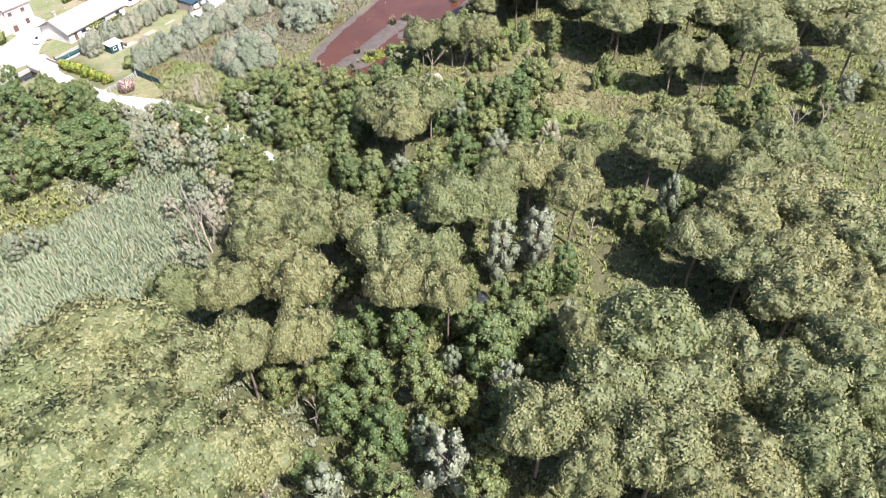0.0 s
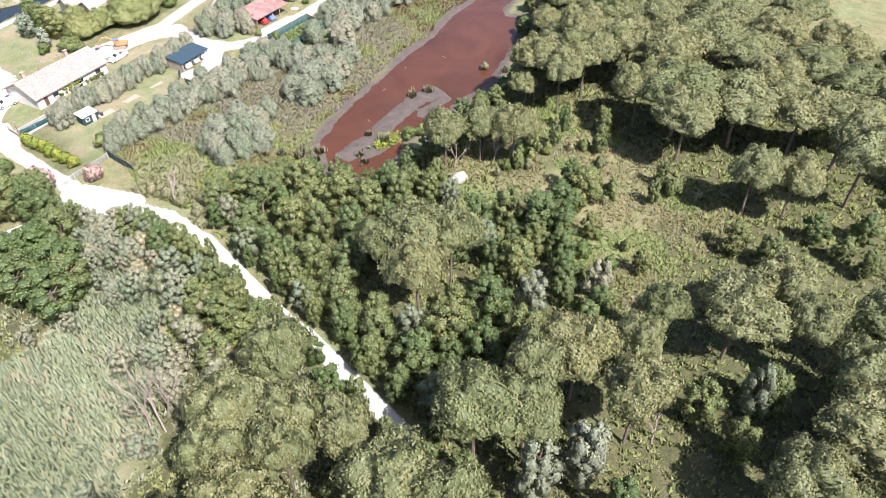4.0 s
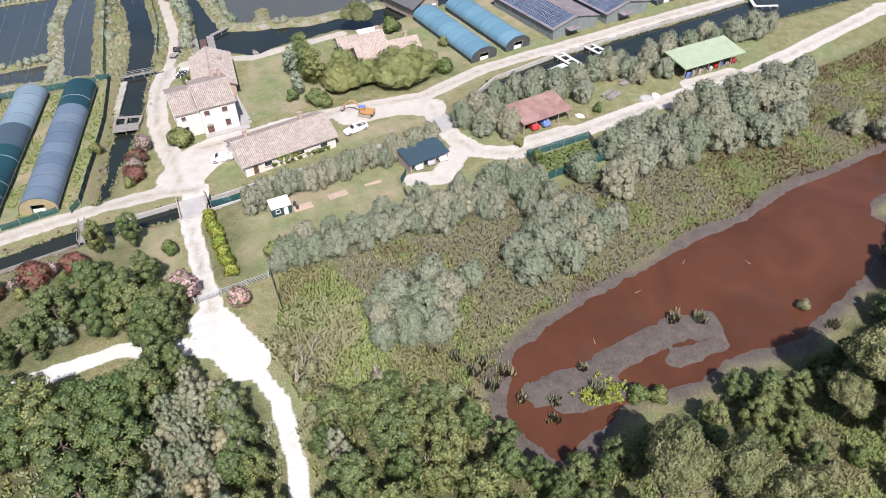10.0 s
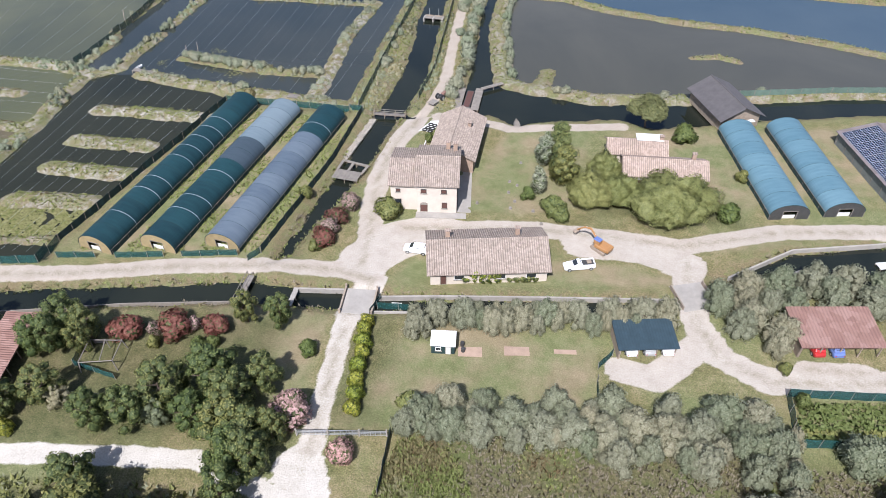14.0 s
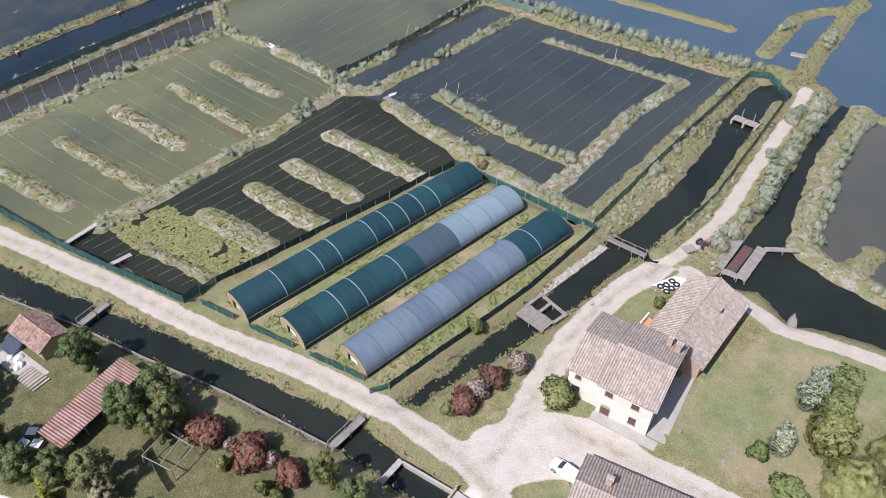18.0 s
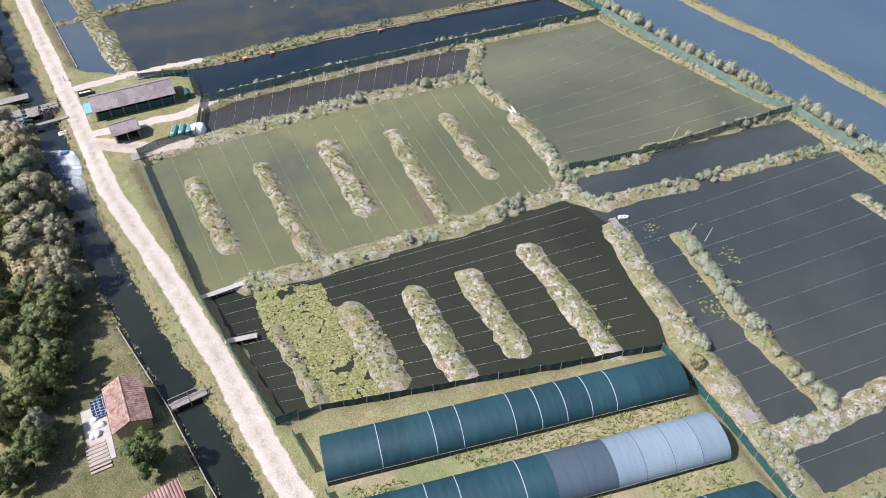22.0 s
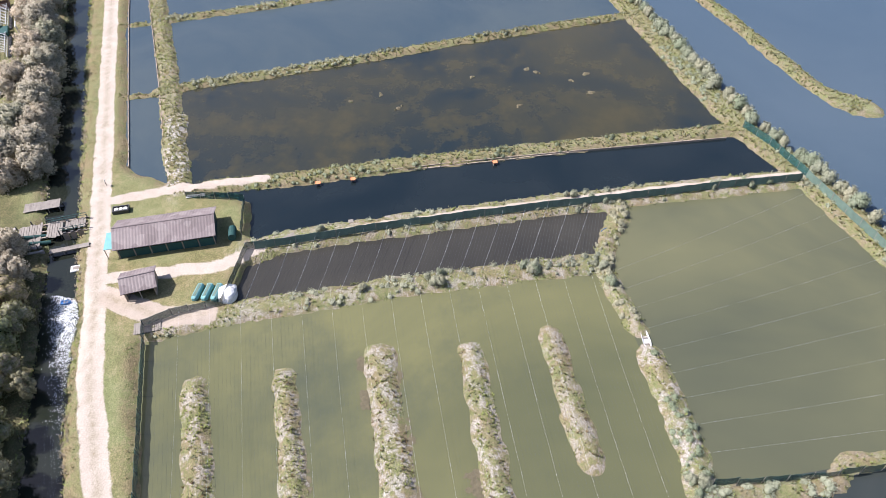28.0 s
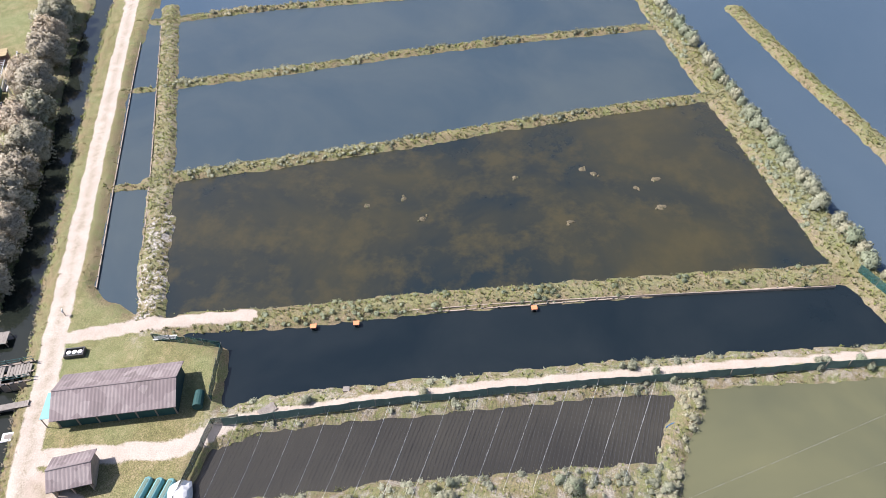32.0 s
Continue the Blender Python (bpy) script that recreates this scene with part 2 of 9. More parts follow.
M["rush"] = foliage("rushes", (0.08, 0.075, 0.04), (0.16, 0.145, 0.085), (0.26, 0.23, 0.15))
M["dry_leaf"] = foliage("dry_brown_leaves", (0.125, 0.13, 0.058), (0.215, 0.21, 0.108), (0.33, 0.305, 0.185), hue=0.3, amp=1.5)
M["foam"] = surface("white_foam", (0.62, 0.66, 0.67), 0.15, 2, 9, 0.7)
M["lily"] = foliage("lily_pads", (0.09, 0.11, 0.025), (0.17, 0.18, 0.055), (0.29, 0.28, 0.12), 0.5, 0.05)
M["stone"] = surface("pale_stones", (0.27, 0.245, 0.205), 0.35, 2, 14, 0.9)


def roof_material(name, a, b, c, period=0.24, stain=(0.16, 0.13, 0.11), channel=0.0):
    """Weathered roof tiles: mottled from tile to tile, stained in patches."""
    m, nt, bs = base(name, 0.85, 0, 0.25)
    pos = nt.nodes.new("ShaderNodeTexCoord").outputs["Object"]
    vor = nt.nodes.new("ShaderNodeTexVoronoi")
    vor.inputs["Scale"].default_value = 1 / (period * 1.5)
    nt.links.new(pos, vor.inputs["Vector"])
    sep = nt.nodes.new("ShaderNodeSeparateColor")
    nt.links.new(vor.outputs["Color"], sep.inputs[0])
    col = ramp(nt, sep.outputs[0], [(0.05, a), (0.5, b), (0.95, c)])
    st = ramp(nt, noise_tex(nt, 0.55, 5, 0.65, pos), [(0.42, (0, 0, 0)), (0.68, (1, 1, 1))])
    col = mixc(nt, calc(nt, "MULTIPLY", st, 0.4), col, stain)
    if channel:                                          # shade painted into the channels between the tile rows
        rows = nt.nodes.new("ShaderNodeTexWave")
        rows.bands_direction = "X"
        rows.inputs["Scale"].default_value = math.pi / 10 / channel
        nt.links.new(pos, rows.inputs["Vector"])
        col = mixc(nt, ramp(nt, rows.outputs["Fac"], [(0.05, (0.42, 0.42, 0.42)), (0.55, (0, 0, 0))]), col, (0.085, 0.072, 0.058))
    nt.links.new(col, bs.inputs["Base Color"])
    bump(nt, bs, noise_tex(nt, 9, 3, 0.6, pos), 0.3, 0.03)
    return m


M["tiles"] = roof_material("old_roof_tiles", (0.25, 0.203, 0.165), (0.315, 0.257, 0.214), (0.385, 0.318, 0.268), stain=(0.215, 0.18, 0.15), channel=0.36)
M["tiles_pink"] = roof_material("pink_roof_tiles", (0.285, 0.222, 0.178), (0.355, 0.275, 0.225), (0.425, 0.338, 0.282), stain=(0.26, 0.207, 0.168), channel=0.36)
M["tiles_red"] = roof_material("red_roof_tiles", (0.165, 0.098, 0.072), (0.235, 0.145, 0.11), (0.32, 0.22, 0.17))
M["sheet_red"] = roof_material("red_roof_sheet", (0.20, 0.115, 0.095), (0.235, 0.14, 0.115), (0.27, 0.17, 0.145), 0.8, (0.17, 0.10, 0.08))
M["sheet_brown"] = roof_material("brown_roof_sheet", (0.15, 0.125, 0.12), (0.18, 0.15, 0.145), (0.22, 0.19, 0.18), 0.9, (0.13, 0.11, 0.105))
M["sheet_grey"] = roof_material("grey_brown_roof", (0.15, 0.125, 0.12), (0.17, 0.145, 0.14), (0.20, 0.17, 0.165), 0.9, (0.13, 0.11, 0.105))


def tunnel_cover(name, a, b):
    """Shade net: streaked along the arch, faded in patches."""
    m, nt, bs = base(name, 0.55, 0, 0.4)
    pos = nt.nodes.new("ShaderNodeTexCoord").outputs["Object"]
    mp = nt.nodes.new("ShaderNodeMapping")
    mp.inputs["Scale"].default_value = (0.5, 3.0, 0.5)
    nt.links.new(pos, mp.inputs["Vector"])
    info = nt.nodes.new("ShaderNodeObjectInfo").outputs["Random"]
    f = calc(nt, "ADD", calc(nt, "MULTIPLY", noise_tex(nt, 0.6, 5, 0.6, mp.outputs[0]), 0.8), calc(nt, "MULTIPLY", info, 0.3))
    nt.links.new(ramp(nt, f, [(0.3, a), (0.75, b)]), bs.inputs["Base Color"])
    bump(nt, bs, noise_tex(nt, 2.5, 4, 0.6, mp.outputs[0]), 0.25, 0.05)
    return m


M["cover_teal"] = tunnel_cover("teal_shade_net", (0.005, 0.024, 0.030), (0.012, 0.046, 0.054))
M["cover_grey"] = tunnel_cover("faded_blue_net", (0.070, 0.095, 0.125), (0.115, 0.145, 0.175))
M["cover_pale"] = tunnel_cover("pale_blue_net", (0.115, 0.155, 0.18), (0.16, 0.205, 0.23))
M["cover_slate"] = tunnel_cover("slate_net", (0.035, 0.052, 0.066), (0.05, 0.07, 0.088))
M["cover_east"] = tunnel_cover("light_teal_net", (0.075, 0.15, 0.19), (0.12, 0.21, 0.25))


def water_material(name, a, b, scale=0.03, wave=0.12, rough=0.06, patch=None, gloss=0.5):
    """Still murky water: silt in slow clouds, small ripples."""
    m, nt, bs = base(name, rough, 0, gloss)
    bs.inputs["IOR"].default_value = 1.33
    n1 = noise_tex(nt, scale, 5, 0.6, None, 0.6)
    col = ramp(nt, n1, [(0.35, a), (0.66, b)])
    if patch:
        p = ramp(nt, noise_tex(nt, patch[0], 7, 0.68), [(patch[1], (0, 0, 0)), (patch[1] + 0.16, (1, 1, 1))])
        col = mixc(nt, calc(nt, "MULTIPLY", p, 0.8), col, patch[2])
    nt.links.new(col, bs.inputs["Base Color"])
    geo = nt.nodes.new("ShaderNodeNewGeometry").outputs["Position"]
    mp = nt.nodes.new("ShaderNodeMapping")
    mp.inputs["Scale"].default_value = (1.0, 0.45, 1.0)
    nt.links.new(geo, mp.inputs["Vector"])
    bump(nt, bs, noise_tex(nt, 1.6, 3, 0.5, mp.outputs[0]), wave, 0.05)
    return m


W = {}
W["red"] = water_material("red_brown_water", (0.056, 0.0215, 0.0108), (0.090, 0.035, 0.0175), 0.06, 0.03, 0.06, (0.045, 0.58, (0.05, 0.029, 0.021)), gloss=0.42)
W["canal"] = water_material("canal_water", (0.010, 0.013, 0.010), (0.018, 0.021, 0.015), 0.05, 0.05, gloss=0.6)
W["dark"] = water_material("dark_pond_water", (0.016, 0.018, 0.011), (0.028, 0.029, 0.017), 0.03, 0.05, gloss=0.5)
W["olive"] = water_material("olive_pond_water", (0.068, 0.074, 0.039), (0.122, 0.121, 0.055), 0.02, 0.04, 0.06, (0.022, 0.52, (0.055, 0.064, 0.043)), gloss=0.7)
W["olive_d"] = water_material("dull_olive_water", (0.058, 0.064, 0.042), (0.112, 0.112, 0.060), 0.018, 0.04, 0.06, (0.022, 0.54, (0.046, 0.056, 0.042)))
W["grey"] = water_material("grey_pond_water", (0.056, 0.057, 0.047), (0.078, 0.076, 0.061), 0.02, 0.05)
W["black"] = water_material("black_channel_water", (0.006, 0.011, 0.014), (0.012, 0.017, 0.019), 0.05, 0.03, gloss=0.6)
W["brown"] = water_material("brown_channel_water", (0.030, 0.029, 0.025), (0.044, 0.042, 0.034), 0.05, 0.03)
W["clear"] = water_material("weedy_pond_water", (0.011, 0.017, 0.018), (0.040, 0.036, 0.017), 0.03, 0.03, 0.05, (0.12, 0.48, (0.046, 0.040, 0.018)), gloss=0.8)
W["pondb"] = water_material("blue_grey_water", (0.034, 0.052, 0.064), (0.052, 0.068, 0.072), 0.03, 0.05)
W["large"] = water_material("large_pond_water", (0.027, 0.033, 0.030), (0.043, 0.047, 0.040), 0.03, 0.06, gloss=0.95)
W["lagoon"] = water_material("lagoon_water", (0.040, 0.064, 0.086), (0.056, 0.080, 0.100), 0.012, 0.25, 0.09)


# ---- plan: dykes, ponds, roads (metres) ----
LAND = 0.75
# polylines of the earth banks in the fish ponds: points, width, amount of bleached shells
DYKES = []


def dyke(*row):
    DYKES.append(row if len(row) > 1 else row[0])


dyke([(-44.5, 156), (-46.1, 172.3), (-47.8, 181.6), (-49.2, 193.1), (-52, 205.6), (-53, 215)], 4.2, 0.6)
dyke([(-84, 139), (-87.8, 153.3), (-89.4, 163.6), (-92.2, 175.9), (-93.9, 187.6), (-95.7, 198.7), (-97, 209.5)], 4.6, 0.6)
dyke([(-114, 215.5), (-108, 214.5), (-103.5, 212), (-97, 209.5)], 3.4, 0.4)
dyke([(-97, 209.5), (-90, 210.6), (-83.2, 212.7)], 3.4, 0.5)
dyke([(-78.5, 213.5), (-72.3, 214.4), (-65.3, 215.3), (-58.5, 215.6), (-52.3, 214.5)], 4.0, 0.9)
dyke([(-100, 151), (-102.9, 157), (-105.8, 171.5), (-108.5, 186.5), (-111.2, 201.5), (-113.7, 217), (-116, 233), (-118.5, 250)], 5.6, 0.5)
dyke([(-117, 137), (-120.6, 160.1), (-124.7, 180.8), (-127.5, 198.3), (-130.3, 216), (-132.8, 233.8), (-134.1, 243)], 4.2, 0.1)
dyke([(-150.9, 121), (-152.7, 126), (-158, 145.1), (-164.5, 166.4), (-172.2, 188.6), (-179.3, 211.9), (-184.6, 231)], 3.4, 0.05)
dyke([(-184, 111), (-191.3, 136.4), (-199.7, 161.5), (-207.2, 187.8), (-215.2, 223)], 3.2, 0.05)
dyke([(-214, 97), (-222, 120.9), (-227.5, 148.6), (-234, 180)], 3.0, 0.05)
dyke([(6, 286), (-13.3, 281.5), (-32.4, 277), (-48.4, 274), (-67.1, 270.5), (-94.4, 259), (-118, 251.5), (-134.5, 244.5), (-152, 240), (-174.1, 235), (-195.6, 230.5), (-240, 221)], 6.6, 0.2)
dyke([(-222, 98), (-213.6, 101), (-184.3, 111.4), (-163.3, 119), (-150.9, 123.3), (-138.5, 127.1), (-127.8, 130.9), (-115, 135.5)], 4.6, 0.35)
dyke([(-140, 128.2), (-132, 130.0), (-125.9, 131.7), (-117.5, 134)], 3.6, 1.6)
dyke([(-148, 113), (-149.9, 122)], 2.0, 0.0)
dyke([(-181.5, 102), (-183.2, 112)], 2.0, 0.0)
dyke([(-213.8, 92), (-215.2, 101)], 2.0, 0.0)
dyke([(-57, 215), (-58.4, 232.2), (-61.2, 234.9), (-64.6, 270)], 2.6, 0.3)
dyke([(-52, 214), (-47.5, 219), (-48.7, 224), (-49, 237)], 3.6, 0.5)
dyke([(-49.8, 242.5), (-51.3, 259), (-52.5, 273)], 3.0, 0.6)
dyke([(-41, 218.3), (-28, 217.8), (-14, 218.8), (0, 219.1), (8, 219.7)], 4.4, 0.6)
dyke([(1.6, 222), (0.8, 228), (-0.5, 235), (-3.8, 252), (-4.4, 272)], 3.6, 1.0)
dyke([(-4.3, 271), (-18.2, 268.7), (-37.7, 264.9)], 2.0, 0.2)
dyke([(-36.2, 228.2), (-22, 228.3), (-10.2, 229.1), (0, 231.2)], 3.2, 0.1)
dyke([(14, 216), (12.8, 222), (10.8, 236), (8, 258), (4.5, 286)], 6.0, 0.1)
dyke([(30, 222), (27.5, 241), (22.5, 267), (18.3, 289), (8, 291), (2, 286)], 8.2, 0.1)
dyke([(24.8, 222), (24.4, 237), (20.4, 256), (15.4, 279.5)], 3.8, 0.15)
dyke([(15.2, 219.5), (14.7, 236), (11.2, 254), (5.4, 276)], 4.0, 0.15)
dyke([(28, 290), (31.5, 268), (36.6, 250), (40.2, 240), (46, 239.3), (52, 239.6), (60, 239.2), (72, 242.6), (84, 246.7), (110, 257.5), (150, 271), (230, 296)], 4.8, 0.6)
dyke([(48.3, 241), (48.6, 248)], 4.0, 0.2)
dyke([(29.5, 289), (44, 291), (58, 287), (78, 285), (93, 286), (112, 284), (150, 275)], 3.6, 0.2)
dyke([(80, 266), (86, 268.5), (91, 267)], 2.0, 0.2)
dyke([(14.5, 290), (12.7, 294.9), (10.8, 302.6), (9.3, 311.3), (7.7, 320.5), (5.7, 331), (4.6, 343)], 4.6, 0.05)
dyke([(1.5, 297.7), (0.1, 305.5), (-1.8, 314.7), (-2.6, 321.9), (-0.7, 328.9), (3.8, 335.3)], 4.4, 0.05)
dyke([(36, 308.8), (59, 310), (74, 311), (140, 316)], 3.6, 0.0)
dyke([(-11, 303.5), (-40, 297.5), (-75.6, 290), (-93, 286.5), (-107.3, 280.5), (-128.6, 274.5)], 4.0, 0.1)
dyke([(-140.5, 270), (-150.2, 264.7), (-170.6, 259), (-194, 252), (-225, 244)], 4.4, 0.1)
dyke([(-141, 272), (-144, 269)], 7.0, 0.2)
MOUNDS = []
MOUNDS.append(([(-73.4, 148.5), (-54.4, 153.9)], 4.0, 0.7))
MOUNDS.append(([(-75.4, 160.7), (-46.5, 167.5)], 3.4, 0.7))
MOUNDS.append(([(-78.7, 174.1), (-57.9, 177.8)], 4.6, 0.8))
MOUNDS.append(([(-79.5, 187.5), (-48.5, 191.5)], 3.8, 0.8))
MOUNDS.append(([(-82, 199.5), (-62, 202.1)], 3.6, 0.6))
MOUNDS.append(([(-34.6, 171.4), (-20.8, 174.9)], 4.6, 0.6))
MOUNDS.append(([(-35.6, 181.5), (-19.2, 184.3)], 4.4, 0.9))
MOUNDS.append(([(-36.8, 190.8), (-21.5, 193.5)], 4.4, 0.9))
MOUNDS.append(([(-40.2, 202.2), (-17.5, 206.2)], 4.2, 1.0))
MOUNDS.append(([(-34.1, 159.8), (-20, 164.5)], 2.4, 0.4))
NORTH = [(-260, 84), (-188.8, 101.5), (-148.7, 114.5), (-124, 122.5), (-117, 134), (-113, 148.5), (-100, 151.5), (-88.5, 150), (-84, 140), (-80, 138.2), (-42.6, 150.8), (-17.3, 160.2),
         (-18.4, 165), (-16, 213.5), (11.5, 217.6), (17.6, 217), (23, 218), (26, 220), (35, 222.5), (40.4, 226.1), (46.9, 223.3), (51.7, 226.8), (66.6, 232.7), (74.3, 231), (84, 235.5), (96, 241.5), (110, 247.5), (135, 257), (320, 315), (320, 700), (-700, 700), (-700, 0), (-260, 0)]
CANALS = []


def canal(*row):
    CANALS.append(row if len(row) > 1 else row[0])


canal([(-260, 66), (-196.7, 82.6), (-153.7, 98), (-137.7, 103.4), (-117, 109.6), (-99, 117), (-84, 122), (-72, 125.6), (-47, 134.6), (-24, 145), (-11.8, 149.8), (1.5, 155.5), (17.8, 161.3), (33.4, 165.2), (47, 168.2), (62, 173.2), (80, 178.8), (80, 181.2), (62, 176), (46.4, 171.2), (33, 168.3), (16.6, 165.9), (5.1, 161.2), (-9.8, 155.7), (-24.4, 149.6), (-47.4, 140), (-68.2, 132.2), (-86, 127.5), (-103, 120.6), (-122, 114.3), (-138, 109.2), (-161, 101), (-208, 85.6), (-260, 70)])
canal([(18.3, 171.4), (18.3, 179.5), (18, 188.7), (18.1, 203.5), (17.4, 217), (16, 226), (23.2, 226), (22.9, 217.8), (23, 199.8), (22.7, 193.2), (21.2, 182.8), (20.6, 173.4)])
canal([(88, 188.5), (99, 199.3), (115.6, 206.3), (174.5, 224.5), (320, 268), (320, 250), (175, 212.7), (160, 208.5), (128, 201), (118, 196.4), (110, 194.2), (100.5, 195), (90, 186.5)])
RED = [(81.3, 123.4), (88.1, 127.5), (99, 132.9), (108.8, 136.6), (117.6, 140.3), (129.1, 143.7), (140.1, 148.9), (151.9, 152.4), (164.7, 156.2), (172.4, 158.5), (184.1, 157.2), (180, 153.5), (163.2, 147.5), (153.1, 143.5), (149.5, 139.7),
       (152, 137.9), (148.9, 133.4), (140.5, 127.6), (133, 123.8), (123.4, 118.3), (117.7, 117.6), (110.1, 116.9), (105.5, 114.1), (98.5, 113.5), (92, 112), (88.5, 109.7), (82.8, 106.6), (79.1, 111.8), (78.3, 116), (80.5, 120)]
FLATS = [([(83.5, 117), (90.4, 118.2), (98.5, 121.2), (107.2, 124), (111, 123)], 4.6), ([(86, 114.5), (95, 115)], 3.4), ([(112, 124.5), (111.5, 119.5), (104, 118.2)], 3.0)]
# roads: points, width, how chalky
ROADS = []


def road(*row):
    ROADS.append(row if len(row) > 1 else row[0])


road([(52.5, 36), (52, 62), (52, 81.7), (51.2, 92), (51, 112), (49.3, 122.5), (45.5, 129.5), (41.5, 134.5)], 2.2, 1.0)
road([(45.0, 130), (41.8, 135.0), (39.8, 138.5)], 6.4, 1.0)
road([(44, 131.5), (36.3, 134.6), (26.9, 135.8), (4.5, 129.5), (-30, 117), (-60, 104)], 2.8, 1.0)
road([(40, 138), (39.4, 143.5), (37, 153.6), (35, 164.2)], 3.2, 0.7)
road([(40, 134), (40, 139)], 4.0, 1.0)
road([(35.6, 164), (35.8, 172)], 4.4, 0.6)
road([(35.8, 172), (30, 172.2), (19.1, 170.1), (3.3, 164.4), (-10.1, 158.6), (-28.8, 152.2), (-51.3, 143.4), (-74.9, 133.4), (-88.8, 129.2), (-103.4, 124.7), (-122.1, 118.8), (-148.6, 110.3), (-188.7, 97.5), (-226.2, 85.8), (-270, 72)], 3.4, 0.3)
road([(33, 174), (31.5, 181), (29, 188), (26.5, 198), (25.6, 210), (27, 219)], 4.2, 0.35)
road([(27, 217), (27.4, 226), (27.2, 236), (23.2, 256), (18.7, 279), (16.5, 288)], 2.5, 0.2)
road([(33, 176), (36, 182), (42, 186)], 9.0, 0.5)
road([(36, 185), (48, 189), (57, 191.6), (72, 194), (82, 195), (98, 204), (131.2, 214.4), (190, 232), (300, 262)], 3.8, 0.35)
road([(66, 190.5), (76, 192), (83, 190.5)], 6.5, 0.45)
road([(83, 191), (83.6, 184.5), (85, 178.5), (88.5, 172.5), (95, 170.4), (106.2, 173.5), (124.7, 179.5), (155.4, 188.9), (169.7, 195), (210, 214)], 4.4, 0.5)
road([(86, 174), (80, 166), (75.5, 166)], 4.6, 0.5)
road([(108, 176), (100, 174)], 3.4, 0.4)
road([(140, 187), (152, 190)], 4.0, 0.45)
road([(37, 222), (46, 221), (54, 224), (68, 229)], 2.6, 0.2)
road([(31, 221), (37, 220)], 4.0, 0.3)
road([(-101.5, 153.5), (-105.8, 172), (-108.8, 186.5), (-111.5, 201.5), (-114, 217), (-116.5, 233), (-119, 250)], 1.5, 0.2)
road([(-94, 130), (-96.5, 147), (-101, 153)], 2.6, 0.3)
road([(-113, 123), (-117, 136), (-119.5, 150)], 2.4, 0.2)
road([(-90, 131), (-86, 140), (-86.5, 147)], 4.0, 0.05)
REEDS = [(14, 74), (28, 80), (33, 92), (41, 101), (44, 108), (43.5, 117), (41, 123), (35, 126), (31.5, 121), (31, 112), (20, 108), (-2, 106), (-14, 84), (0, 70)]
LAWNS = []
LAWNS.append([(44, 192), (57, 196), (64, 200), (62, 226), (46, 221), (44, 204)])
LAWNS.append([(38, 172.5), (83, 185), (82, 187.5), (64, 185), (40, 179)])
LAWNS.append([(28, 142), (36, 143), (33, 164), (14, 160)])
LAWNS.append([(42, 146), (49, 147), (73, 159), (72, 171), (45, 166)])
LAWNS.append([(-13, 162), (16, 171), (15, 215), (-14, 212)])
LAWNS.append(REEDS)
LAWNS.append([(84, 194), (100, 200.5), (99, 202), (86, 198)])
LAWNS.append([(104, 203), (200, 230), (195, 234), (100, 205)])
LAWNS.append([(94, 212), (130, 222), (122, 246), (90, 234)])
LAWNS.append([(70, 212), (92, 206), (96, 212), (86, 234), (66, 229)])
MARSH = [(50, 140), (58, 137), (77, 119), (101, 132), (119, 139), (141, 148), (172, 159), (205, 164), (240, 190), (235, 215), (180, 190), (140, 178), (112, 160), (96, 157), (74, 155), (52, 148)]
# trodden soil with leaf litter, darkened to stand in for tree shade: outline, amount
LITTER_SHADE = [([(100, 88), (112, 86), (120, 92), (118, 104), (104, 102)], 0.6), ([(185, 142), (240, 150), (240, 176), (188, 158)], 0.8), ([(78, 104), (92, 107), (112, 113), (124, 115), (142, 126), (152, 136), (166, 142), (190, 150), (195, 130), (126, 100), (92, 98)], 0.75), ([(54, -40), (150, -40), (200, 60), (195, 130), (150, 122), (126, 108), (124, 72), (96, 58), (88, 84), (92, 100), (76, 106), (70, 116), (54, 122)], 0.85),
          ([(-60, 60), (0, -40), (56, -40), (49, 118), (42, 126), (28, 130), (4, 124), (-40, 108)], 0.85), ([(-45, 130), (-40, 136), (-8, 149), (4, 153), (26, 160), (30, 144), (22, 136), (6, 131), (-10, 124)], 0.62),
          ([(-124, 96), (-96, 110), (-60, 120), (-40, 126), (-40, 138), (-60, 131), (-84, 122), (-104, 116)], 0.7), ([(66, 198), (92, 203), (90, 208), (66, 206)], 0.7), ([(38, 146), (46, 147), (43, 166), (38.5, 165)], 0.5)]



def poly_dist(px, py, poly):
    """Signed distance to a closed outline, positive inside."""
    d = np.full(px.shape, 1e9)
    inside = np.zeros(px.shape, bool)
    n = len(poly)
    for i in range(n):
        (ax, ay), (bx, by) = poly[i], poly[(i + 1) % n]
        ex, ey = bx - ax, by - ay
        h = np.clip(((px - ax) * ex + (py - ay) * ey) / (ex * ex + ey * ey), 0, 1)
        d = np.minimum(d, (px - ax - h * ex) ** 2 + (py - ay - h * ey) ** 2)
        if ay != by:
            c = (ay > py) != (by > py)
            inside ^= c & (px < (bx - ax) * (py - ay) / (by - ay) + ax)
    d = np.sqrt(d)
    return np.where(inside, d, -d)


def line_dist(px, py, pts):
    d = np.full(px.shape, 1e9)
    for (ax, ay), (bx, by) in zip(pts[:-1], pts[1:]):
        ex, ey = bx - ax, by - ay
        h = np.clip(((px - ax) * ex + (py - ay) * ey) / (ex * ex + ey * ey), 0, 1)
        d = np.minimum(d, (px - ax - h * ex) ** 2 + (py - ay - h * ey) ** 2)
    return np.sqrt(d)


rng = np.random.default_rng(7)
